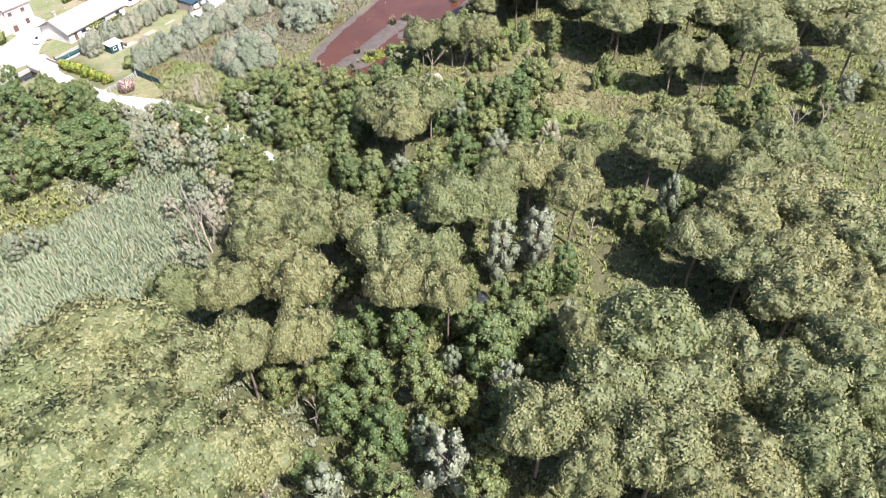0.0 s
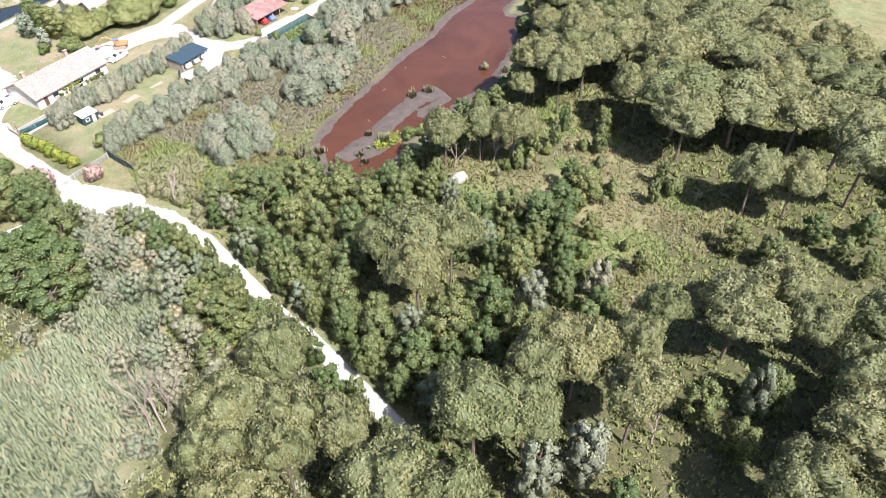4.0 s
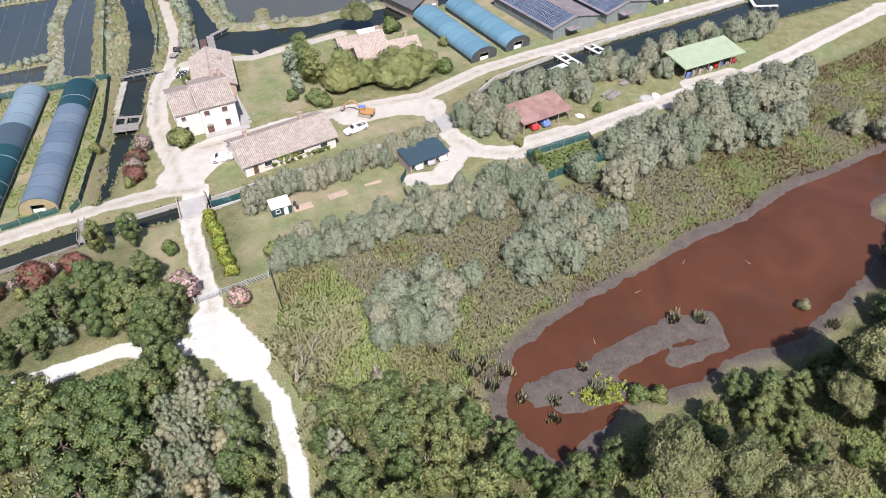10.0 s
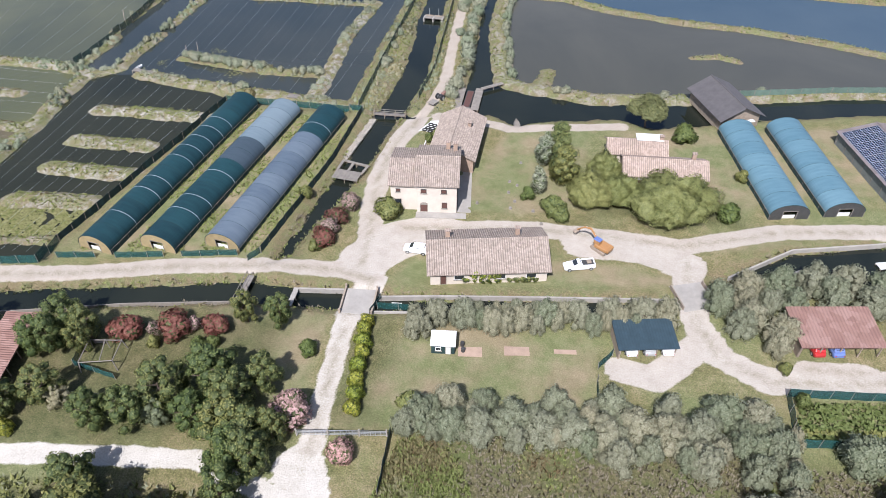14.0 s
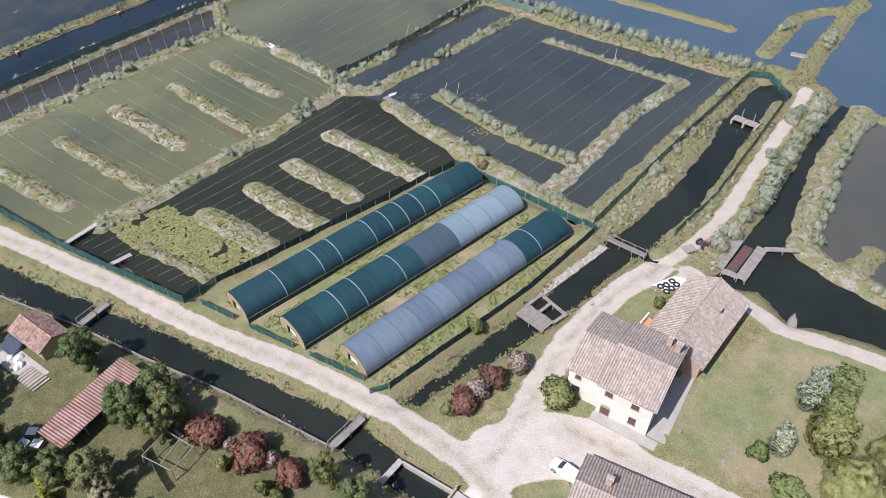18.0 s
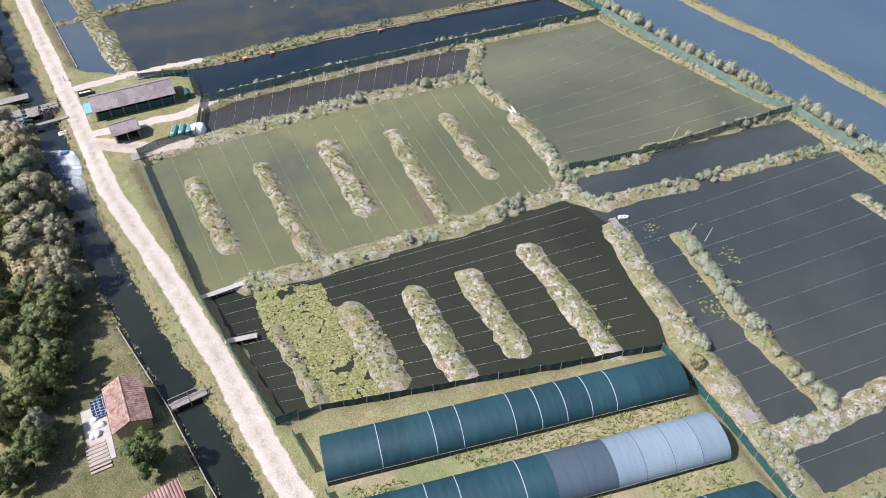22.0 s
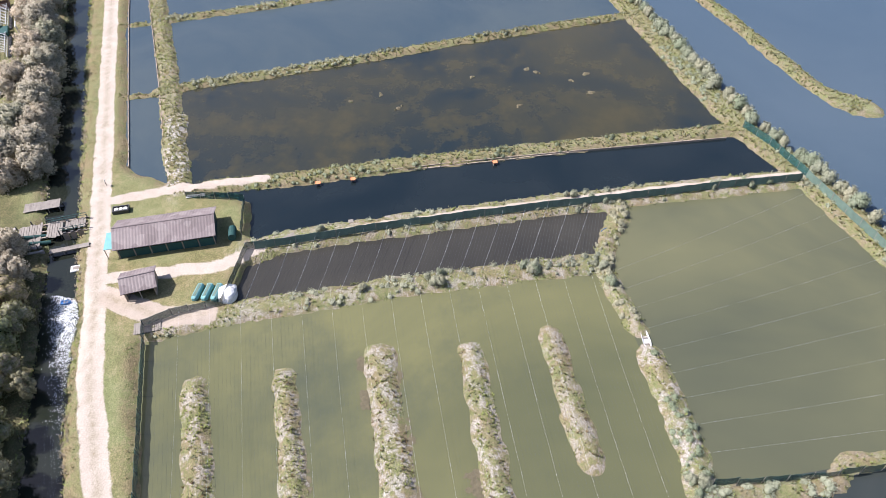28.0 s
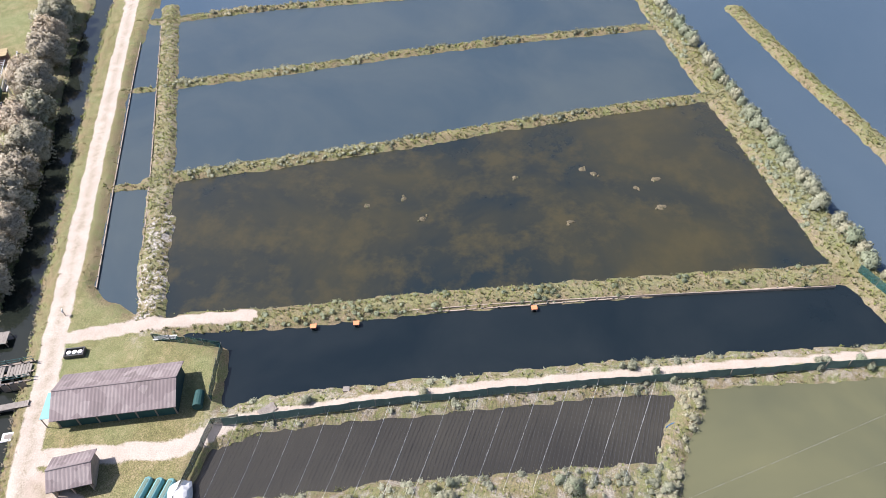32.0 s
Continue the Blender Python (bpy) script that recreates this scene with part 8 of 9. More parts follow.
part("bed", boxed(-0.62, 0.62, -7.9, 7.9, -0.8, 0.40, 0.05), M["stone"], stone_bank)
stone_shapes = []
for i in range(6):
    bm = bmesh.new()
    bmesh.ops.create_icosphere(bm, subdivisions=1, radius=0.3)
    for v in bm.verts:
        v.co = Vector((v.co.x * sg.uniform(0.8, 1.25), v.co.y * sg.uniform(0.8, 1.3), v.co.z * sg.uniform(0.4, 0.7)))
    stone_shapes.append(mesh_of(bm, "stone", M["stone"]))
for i in range(130):
    o = part("stone", stone_shapes[i % 6], M["stone"], stone_bank)
    o.matrix_basis = pose(sg.uniform(-0.6, 0.6), sg.uniform(-7.8, 7.8), sg.uniform(0.34, 0.48), 0, 0, sg.uniform(0, 360))
wall_line("timber_edge", "dark timber edging of the channel", [(-118.4, 150), (-121.0, 168), (-124.4, 189), (-127.0, 208), (-131.0, 240)], 0.14, -0.6, 0.5, "timber")

road_bridge = thing("road_bridge", "concrete slab bridge carrying the drive over the canal", "bridge", 35.6, 166.8, 0.0, 12)
part("slab", boxed(-2.3, 2.3, -2.6, 2.6, 0.35, 0.82, 0.04), M["concrete"], road_bridge)
for sx in (-2.55, 2.35):
    part("parapet", boxed(sx, sx + 0.25, -2.7, 2.7, 0.4, 1.35), M["timber"], road_bridge)
    for sy in (-2.7, 2.5):
        part("bollard", boxed(sx, sx + 0.25, sy, sy + 0.25, 1.35, 1.7), M["timber"], road_bridge)
culvert = thing("road_bridge", "small concrete bridge carrying the side track", "bridge", 84.2, 183.6, 0.0, 28)
part("slab", boxed(-2.6, 2.6, -2.8, 2.8, 0.3, 0.80, 0.04), M["concrete"], culvert)
for sx in (-2.7, 2.55):
    part("parapet", boxed(sx, sx + 0.15, -2.4, 2.4, 0.8, 1.5), M["timber"], culvert)

weir = thing("canal_weir", "old timber weir with dark machinery in the canal", "weir", -104.4, 116.4, 0.0, 107)
wg = random.Random(4)
for i in range(26):                                      # old deck boards, uneven and with a gap over the pump bay
    if i in (9, 10, 17):
        continue
    y0, y1 = (-3.2, 3.4) if i < 9 else (-0.9, 3.0) if i < 18 else (0.4, 2.6)
    part("deck_board", boxed(-5.6 + i * 0.42, -5.24 + i * 0.42, y0 + wg.uniform(-0.3, 0.3), y1 + wg.uniform(-0.3, 0.3), 0.9 + wg.uniform(0, 0.04), 0.98 + wg.uniform(0, 0.04)), M["grey_wood"], weir)
for y_ in (-2.9, -0.6, 1.0, 2.8):
    part("beam", boxed(-6.0, 5.6 if y_ > -1 else -1.6, y_, y_ + 0.26, 0.66, 0.9), M["timber"], weir)
for x_, y_ in ((-6.0, -3.2), (-4.0, -3.3), (-2.0, -3.3), (-6.0, -0.2), (-6.0, 2.9), (-3.6, 3.4), (-0.8, 3.3), (1.6, 3.1), (3.8, 2.8), (5.5, 2.6), (1.4, -1.0), (3.4, 0.2), (5.5, 0.2)):
    part("dock_post", beamed((x_, y_, -0.8), (x_, y_, wg.uniform(1.7, 2.2)), 0.1), M["dark"], weir)
for x0_, x1_, y_ in ((-0.8, 5.5, 2.9), (1.4, 5.5, -0.2)):
    for z_ in (1.45, 1.9):
        part("rail", beamed((x0_, y_, z_), (x1_, y_, z_), 0.05), M["net_green"], weir)
for y_ in (-1.9, -0.2):                                  # two slanting pump tubes with motor heads
    pump = part("pump_tube", beamed((-5.0, y_, 1.5), (-0.4, y_ + 0.5, 0.35), 0.34, 12), M["net_green"], weir, "dark green pump tube")
    part("motor", beamed((-5.0, y_, 1.5), (-5.1, y_, 2.3), 0.42, 12), M["dark"], pump)
    part("flange", beamed((-2.9, y_ + 0.23, 0.86), (-2.7, y_ + 0.25, 0.93), 0.46, 12), M["dark"], pump)
    part("gearbox", boxed(-5.6, -4.8, y_ - 0.4, y_ + 0.4, 1.0, 1.5, 0.05), M["dark"], pump)
for i in range(3):
    gate_ = part("sluice_gate", boxed(1.8 + i * 1.2, 2.7 + i * 1.2, -1.3, -1.15, -0.2, 1.5), M["timber"], weir)
    part("winch", beamed((2.0 + i * 1.2, -1.22, 1.65), (2.5 + i * 1.2, -1.22, 1.65), 0.16, 8), M["dark"], gate_)
for a_ in ((-6.4, -1.2, -4.0, -3.6), (-6.8, -6.4, -4.0, 3.8)):
    part("bay_wall", boxed(*a_, -0.8, 0.85), M["concrete"], weir)

# foam below the weir: flecks on the water
fg = np.random.default_rng(3)
k = 4200
fu, fv = np.abs(fg.normal(0, 0.5, k)), fg.normal(0, 0.75, k)
fu = np.where(fg.uniform(size=k) < 0.25, fg.uniform(0, 2.6, k), fu)
fxw, fyw = -90.5 + fu * 16 + fv * 0.5, 124.2 + fu * 5.2 + fv * (1.9 - 0.3 * np.minimum(fu, 2))
keep = water_depth(fxw, fyw)[0] > 0.15
fxw, fyw, fu = fxw[keep], fyw[keep], fu[keep]
a0, rr = fg.uniform(0, 6.28, len(fxw)), fg.uniform(0.02, 0.085, len(fxw)) * np.clip(1.25 - fu * 0.5, 0.35, 1)
ring = np.stack([np.stack([fxw + np.cos(a0 + q * 1.05) * rr * fg.uniform(0.8, 2.0, len(fxw)), fyw + np.sin(a0 + q * 1.05) * rr * fg.uniform(0.5, 1.0, len(fxw)), 0.02 + 0.02 * fg.uniform(size=len(fxw))], 1) for q in range(6)], 1)
fm = grid_mesh("foam", ring.reshape(-1, 3), np.arange(len(fxw) * 6).reshape(-1, 6))
fm.materials.append(M["foam"])
tagged(new("foam", fm), "white foam drifting below the weir", "foam", kind="stuff")


def pads(label, poly, count, rmin, rmax, mat, gen, z=0.03, thin=-0.8):
    """Floating leaves: flat six-sided rounds with a raised rim."""
    x_, y_ = spots_in(poly, count, gen)
    ok = (water_depth(x_, y_)[0] > 0.1) & (wobble(x_, y_, 3.3) + 0.6 * wobble(x_, y_, 1.2) > thin)
    x_, y_ = x_[ok], y_[ok]
    r, a = gen.uniform(rmin, rmax, len(x_)), gen.uniform(0, 6.28, len(x_))
    zz = z + gen.uniform(0, 0.05, len(x_))
    ring = np.stack([np.stack([x_ + np.cos(a + q * 1.047) * r * gen.uniform(0.75, 1.2, len(x_)), y_ + np.sin(a + q * 1.047) * r * gen.uniform(0.75, 1.2, len(x_)), zz + 0.02 * (q % 2)], 1) for q in range(6)], 1)
    d = grid_mesh("lily_pads", ring.reshape(-1, 3), np.arange(len(x_) * 6).reshape(-1, 6))
    d.materials.append(M[mat])
    return tagged(new("lily_pads", d), label, "water plants", kind="stuff")


LILY = [(-43.4, 157), (-41.6, 167.6), (-36.4, 168.6), (-33.4, 174.4), (-20, 177.4), (-16.8, 170.2), (-19.6, 165.6), (-33.2, 158.6)]
pads("olive lily pads covering the pond corner", LILY, 4200, 0.16, 0.40, "lily_dull", np.random.default_rng(12))
pads("pale yellow lily pads in clusters", LILY, 110, 0.3, 0.6, "lily", np.random.default_rng(13), 0.09)
for p in ([(-43, 221), (-40, 220.6), (-34, 226), (-36, 228), (-41, 226)], [(-28, 224), (-20, 223), (-18, 226.5), (-27, 226.8)], [(-32, 231), (-24, 231), (-26, 236), (-33, 235)], [(-24, 205), (-20, 208), (-22, 210), (-28, 207)]):
    pads("yellowish floating weed", p, 70, 0.08, 0.26, "lily_dull", np.random.default_rng(14), 0.03, 0.0)


# dark drowned weed along the mounds of the olive pond
weed_gen = np.random.default_rng(19)
for p in ([(-60, 164.4), (-49, 166.6), (-49.6, 169.2), (-61, 166.2)], [(-78, 171), (-70, 172.4), (-70, 173.4), (-79, 172.4)], [(-80, 176.6), (-66, 179.4), (-57, 180.6), (-57.4, 179.6), (-66, 178), (-80, 175.6)], [(-57.6, 175.6), (-55.6, 178), (-57, 181), (-58.4, 178)], [(-60, 186), (-49, 187.6), (-49, 189.4), (-61, 188)]):
    pads("dark drowned weed beside the pond mounds", p, 420, 0.12, 0.42, "mudrock", weed_gen, 0.012, -0.3)


# ---- vehicles ----
def wheel(parent, x, y, r=0.32, w=0.22):
    t = part("wheel", beamed((x, y - w / 2, r), (x, y + w / 2, r), r, 14), M["rubber"], parent)
    part("rim", beamed((x, y - w / 2 - 0.01, r), (x, y + w / 2 + 0.01, r), r * 0.6, 10), M["steel"], t)


def loft(rows):
    """A body through cross-sections: (x, half width, bottom, top, half width at the top)."""
    bm = bmesh.new()
    secs = []
    for x, hw, z0, z1, tw in rows:
        mid = z0 + (z1 - z0) * 0.55
        secs.append([bm.verts.new(p) for p in ((x, -hw * 0.92, z0), (x, -hw, mid), (x, -tw, z1), (x, tw, z1), (x, hw, mid), (x, hw * 0.92, z0))])
    for a, b in zip(secs[:-1], secs[1:]):
        for i in range(6):
            bm.faces.new((a[i], a[(i + 1) % 6], b[(i + 1) % 6], b[i]))
    bm.faces.new(secs[0][::-1])
    bm.faces.new(secs[-1])
    bmesh.ops.bevel(bm, geom=list(bm.edges), offset=0.04, segments=1, affect="EDGES")
    return bm


def car(name, label, x, y, turn, paint="car_white", pickup=False):
    c = thing(name, label, "car", x, y, None, turn)
    ln = 2.55 if pickup else 2.1
    part("body", loft([(-ln, 0.75, 0.35, 0.85, 0.66), (-ln + 0.3, 0.86, 0.25, 0.95, 0.80), (-0.4, 0.88, 0.22, 0.98, 0.84), (1.0, 0.87, 0.22, 0.95, 0.80), (ln - 0.25, 0.82, 0.25, 0.80, 0.70), (ln, 0.70, 0.35, 0.68, 0.55)]), M[paint], c)
    rear = -0.35 if pickup else -1.75
    cab = part("cabin", loft([(rear, 0.78, 0.93, 1.2, 0.66), (rear + 0.35, 0.80, 0.93, 1.46, 0.62), (0.35, 0.80, 0.93, 1.46, 0.62), (1.05, 0.78, 0.92, 1.0, 0.72)]), M[paint], c)
    part("windscreen", boxed(-0.02, 0.02, -0.58, 0.58, -0.36, 0.36), M["glass"], cab).matrix_basis = pose(0.76, 0, 1.24, 0, -56, 0)
    for sy in (-1, 1):
        part("side_window", boxed(rear + 0.35, 0.45, sy * 0.745 - 0.012, sy * 0.745 + 0.012, 1.04, 1.36), M["glass"], cab)
        part("headlight", boxed(ln - 0.14, ln - 0.02, sy * 0.55 - 0.14, sy * 0.55 + 0.14, 0.60, 0.72), M["steel"], c)
        part("tail_light", boxed(-ln - 0.01, -ln + 0.06, sy * 0.6 - 0.08, sy * 0.6 + 0.08, 0.62, 0.80), M["red_paint"], c)
    part("rear_window", boxed(-0.02, 0.02, -0.52, 0.52, -0.2, 0.2), M["glass"], cab).matrix_basis = pose(rear + 0.17, 0, 1.27, 0, 35, 0)
    if pickup:
        part("load_bed", boxed(-ln + 0.25, rear - 0.1, -0.68, 0.68, 0.93, 0.99), M["dark"], c)
        for sy in (-0.80, 0.72):
            part("bed_side", boxed(-ln + 0.15, rear - 0.05, sy, sy + 0.08, 0.93, 1.2), M[paint], c)
        part("tailgate", boxed(-ln + 0.1, -ln + 0.18, -0.72, 0.72, 0.93, 1.2), M[paint], c)
        part("load", boxed(-1.9, -1.2, -0.4, 0.3, 1.0, 1.3, 0.05), M["timber"], c)
    for wx in (-ln + 0.75, ln - 0.8):
        for sy in (-0.8, 0.8):
            wheel(c, wx, sy)
    return c


car("hatchback_car", "white hatchback parked on the gravel by the barn", 40.2, 180.2, 186)
car("pickup_truck", "white pickup truck parked on the lawn edge", 66.4, 184.6, 204, "car_white", True)
car("parked_car", "small red car under the red-roofed shed", 101.2, 178.6, 108, "red_paint")
car("parked_car", "dark blue car under the red-roofed shed", 103.8, 179.4, 108, "blue_tarp")
for i, pnt in enumerate(("car_white", "steel", "car_white")):
    car("parked_car", "pale car standing under the blue carport", 76.0 + 2.45 * i, 170.6 + 0.85 * i, 110, pnt)

digger = thing("excavator", "yellow-orange tracked excavator with its arm stretched out", "excavator", 69.0, 189.8, None, 152)
for sy in (-1.05, 0.55):
    tr = part("track", loft([(-1.7, 0.25, 0.2, 0.6, 0.25), (-1.5, 0.25, 0.0, 0.8, 0.25), (1.5, 0.25, 0.0, 0.8, 0.25), (1.7, 0.25, 0.2, 0.6, 0.25)]), M["timber"], digger)
    tr.matrix_basis = pose(0, sy + 0.25, 0, 0, 0, -6)
part("turntable", beamed((0, 0, 0.6), (0, 0, 0.95), 0.7, 14), M["dark"], digger)
part("upper_body", boxed(-1.9, 0.9, -1.1, 1.1, 0.95, 1.75, 0.12), M["orange"], digger)
part("counterweight", boxed(-2.3, -1.9, -1.0, 1.0, 1.0, 1.8, 0.12), M["orange"], digger)
cabin = part("cab", boxed(-0.2, 1.1, 0.1, 1.05, 1.75, 2.7, 0.08), M["orange"], digger)
part("cab_cover", boxed(-0.3, 1.2, 0.0, 1.15, 2.7, 2.95, 0.1), M["blue_tarp"], cabin, "blue tarpaulin cover")
part("cab_window", boxed(-0.1, 1.12, 0.2, 0.95, 2.0, 2.55), M["glass"], cabin)
part("boom", beamed((0.7, -0.3, 1.6), (2.9, -0.3, 3.5), 0.24, 6, 0.2), M["orange"], digger)
part("boom", beamed((2.8, -0.3, 3.45), (4.3, -0.3, 3.0), 0.22, 6, 0.17), M["orange"], digger)
part("stick", beamed((4.2, -0.3, 3.05), (5.9, -0.3, 1.4), 0.17, 6, 0.13), M["orange"], digger)
part("ram", beamed((1.6, -0.3, 2.7), (4.0, -0.3, 3.4), 0.07), M["steel"], digger)
part("bucket", boxed(5.6, 6.4, -1.0, 0.4, 0.7, 1.4, 0.15), M["timber"], digger)
digger.scale = (0.86, 0.86, 0.86)

tractor = thing("tractor", "small rusty red tractor parked by the dock", "tractor", 28.9, 228.2, None, 70)
part("bonnet", boxed(0.2, 1.6, -0.35, 0.35, 0.6, 1.2, 0.08), M["sheet_red"], tractor)
part("seat", boxed(-0.6, -0.1, -0.3, 0.3, 0.9, 1.2, 0.06), M["dark"], tractor)
part("chassis", boxed(-0.9, 0.3, -0.4, 0.4, 0.5, 0.85, 0.05), M["dark"], tractor)
for sy in (-0.7, 0.7):
    wheel(tractor, -0.5, sy, 0.62, 0.35)
    wheel(tractor, 1.2, sy * 0.8, 0.36, 0.22)
trailer = thing("trailer", "flat grey trailer behind the tractor", "trailer", 27.9, 225.4, None, 70)
part("bed", boxed(-1.0, 1.0, -0.8, 0.8, 0.5, 0.62), M["grey_wood"], trailer)
for sy in (-0.7, 0.7):
    wheel(trailer, 0.0, sy, 0.3, 0.2)


# ---- boats, tarpaulins, clutter ----
def boat(name, label, x, y, turn, ln, w, mat, z=0.0, inner="grey_wood"):
    b = thing(name, label, "boat", x, y, z, turn)
    bm = bmesh.new()
    rings = []
    for k in range(9):
        u = k / 8
        hw = w / 2 * (1 - (2 * max(0.0, u - 0.45)) ** 2.4) if u > 0.45 else w / 2 * (0.82 + 0.4 * u)
        hw = max(hw, 0.04)
        rings.append([bm.verts.new((ln * (u - 0.5), s * hw * f, zz + 0.12 * u * u)) for s, f, zz in ((-1, 1, 0.38), (-1, 0.75, -0.1), (1, 0.75, -0.1), (1, 1, 0.38), (1, 0.88, 0.38), (1, 0.66, 0.08), (-1, 0.66, 0.08), (-1, 0.88, 0.38))])
    for a, c in zip(rings[:-1], rings[1:]):
        for i in range(8):
            bm.faces.new((a[i], a[(i + 1) % 8], c[(i + 1) % 8], c[i]))
    bm.faces.new(rings[0][::-1])
    bm.faces.new(rings[-1])
    part("hull", bm, M[mat], b)
    for u in (-0.22, 0.08):
        part("thwart", boxed(ln * u, ln * u + 0.25, -w * 0.38, w * 0.38, 0.24, 0.28), M[inner], b)
    return b


boat("rowing_boat", "grey flat rowing boat at the canal edge", 46.9, 223.6, 108, 4.8, 1.4, "grey_wood")
boat("rowing_boat", "white rowing boat lying between the pond banks", -80.7, 213.4, 3, 3.8, 1.2, "white")
boat("dinghy", "small bright blue dinghy moored in the pond", -104.6, 211.6, 120, 1.9, 0.9, "blue_bright")
boat("dinghy", "small white dinghy beside the pond walkway", -43.6, 221.0, 80, 1.9, 0.9, "white")
boat("dinghy", "small blue boat in the foam of the canal", -89.4, 124.2, 100, 1.6, 0.8, "blue_bright")
raft = thing("work_raft", "small white work raft on the canal", "raft", -96.9, 123.0, 0.0, 105)
part("float", boxed(-0.9, 0.9, -0.7, 0.7, -0.15, 0.25, 0.08), M["white"], raft)
part("deck_hatch", boxed(-0.5, 0.5, -0.35, 0.35, 0.25, 0.3), M["grey_wood"], raft)
for i, by in enumerate((144.9, 146.4, 147.9)):
    b = thing("covered_trough", "long pale teal plastic trough on the grass", "trough", -90.6, by, None, -8, "troughs in the yard")
    part("shell", loft([(-1.7, 0.3, 0.0, 0.5, 0.2), (-1.4, 0.55, 0.0, 0.75, 0.35), (1.4, 0.55, 0.0, 0.75, 0.35), (1.7, 0.3, 0.0, 0.5, 0.2)]), M["hull_teal"], b)
    part("lid_strip", boxed(-1.3, 1.3, -0.22, 0.22, 0.75, 0.8), M["mesh_green"], b)
tarp = thing("tarpaulin_heap", "heap covered by a crumpled white tarpaulin", "tarpaulin", -90.4, 149.5, None, 10)


def crumple(rx, ry, rz, seed):
    g = np.random.default_rng(seed)
    bm = bmesh.new()
    bmesh.ops.create_icosphere(bm, subdivisions=3, radius=1)
    for v in bm.verts:
        n = 1 + 0.22 * noise.noise(v.co * 1.7 + Vector((seed, 0, 0))) + 0.1 * noise.noise(v.co * 5)
        v.co = Vector((v.co.x * rx * n, v.co.y * ry * n, max(-0.1, v.co.z * rz * n)))
    return bm


part("cover", crumple(2.1, 1.6, 1.5, 3), M["white"], tarp)
for x_, y_, s, sd in ((-23.2, 136.4, 0.8, 5), (-21.8, 136.0, 0.9, 6), (-24.2, 135.6, 0.6, 7)):
    b = thing("wrapped_bundle", "bundle wrapped in white plastic on the paving", "bundle", x_, y_, None, 20 * sd, "wrapped bundles")
    part("cover", crumple(s, s * 0.7, s * 0.8, sd), M["white"], b)
for i in range(8):
    b = thing("plank_stack", "stack of weathered planks on the ground", "planks", -20.4 + 0.55 * i, 136.1 + 0.16 * i, None, 104, "planks by the hut")
    for q in range(2):
        part("plank", boxed(-1.3, 1.2, -0.18, 0.18, 0.02 + q * 0.09, 0.09 + q * 0.09), M["timber"], b)
panel = thing("tilted_solar_panel", "tilted solar panel on a frame beside the hut", "solar panel", -25.4, 136.0, None, 15)
for i in range(2):
    for j in range(2):
        part("solar_panel", solar_mesh(), None, panel).matrix_basis = pose(-0.6 + 1.0 * i * 1.0, 0.3 + 1.2 * j, 0.6 + 0.5 * j, 22, 0, 90)
part("frame", boxed(-1.3, 1.4, 1.9, 2.0, -0.2, 1.0), M["steel"], panel)
paving = thing("hut_paving", "small concrete paving beside the tiled hut", "paving", -22.5, 136.6, None, 14)
part("slab", boxed(-4.0, 5.0, -2.0, 1.0, -0.1, 0.06), M["concrete"], paving)
for i, (x_, y_) in enumerate(((-8.4, 132.4), (-7.2, 133.6), (-9.4, 133.8))):
    b = thing("crate", "grey crate stacked beside the shelter", "crate", x_, y_, None, 25 + 11 * i, "crates by the shelter")
    part("box", boxed(-0.6, 0.6, -0.5, 0.5, 0, 0.7, 0.04), M["grey_wood"], b)
    part("cover", boxed(-0.65, 0.65, -0.55, 0.55, 0.7, 0.75), M["white"], b)

# low cut stumps on the farmhouse lawn
def stump_mesh():
    bm = bmesh.new()
    turns = [i * 0.6283 for i in range(10)]
    rings = [[bm.verts.new((r_ * (1 + 0.12 * math.sin(3 * a + 1)) * math.cos(a), r_ * (1 + 0.1 * math.sin(2 * a)) * math.sin(a), z_)) for a in turns] for r_, z_ in ((0.36, -0.1), (0.27, 0.12), (0.25, 0.32), (0.21, 0.36))]
    for lo, hi in zip(rings[:-1], rings[1:]):
        for i in range(10):
            j = (i + 1) % 10
            bm.faces.new((lo[i], lo[j], hi[j], hi[i]))
    bm.faces.new(rings[-1])
    return mesh_of(bm, "stump", M["grey_wood"])


stump = stump_mesh()
sg = random.Random(31)
for x_, y_ in ((50.9, 209.9), (50.3, 203.4), (51.9, 202.7), (50.9, 200.2), (52.6, 198.0), (52.3, 195.8), (56.3, 196.3), (58.4, 193.3), (46.3, 195.4)):
    b = thing("tree_stump", "low pale cut tree stump on the lawn", "tree stump", x_, y_, None, sg.uniform(0, 360), "stumps on the lawn")
    part("wood", stump, None, b).matrix_basis = pose(0, 0, 0, sg.uniform(-4, 4), sg.uniform(-4, 4), 0)

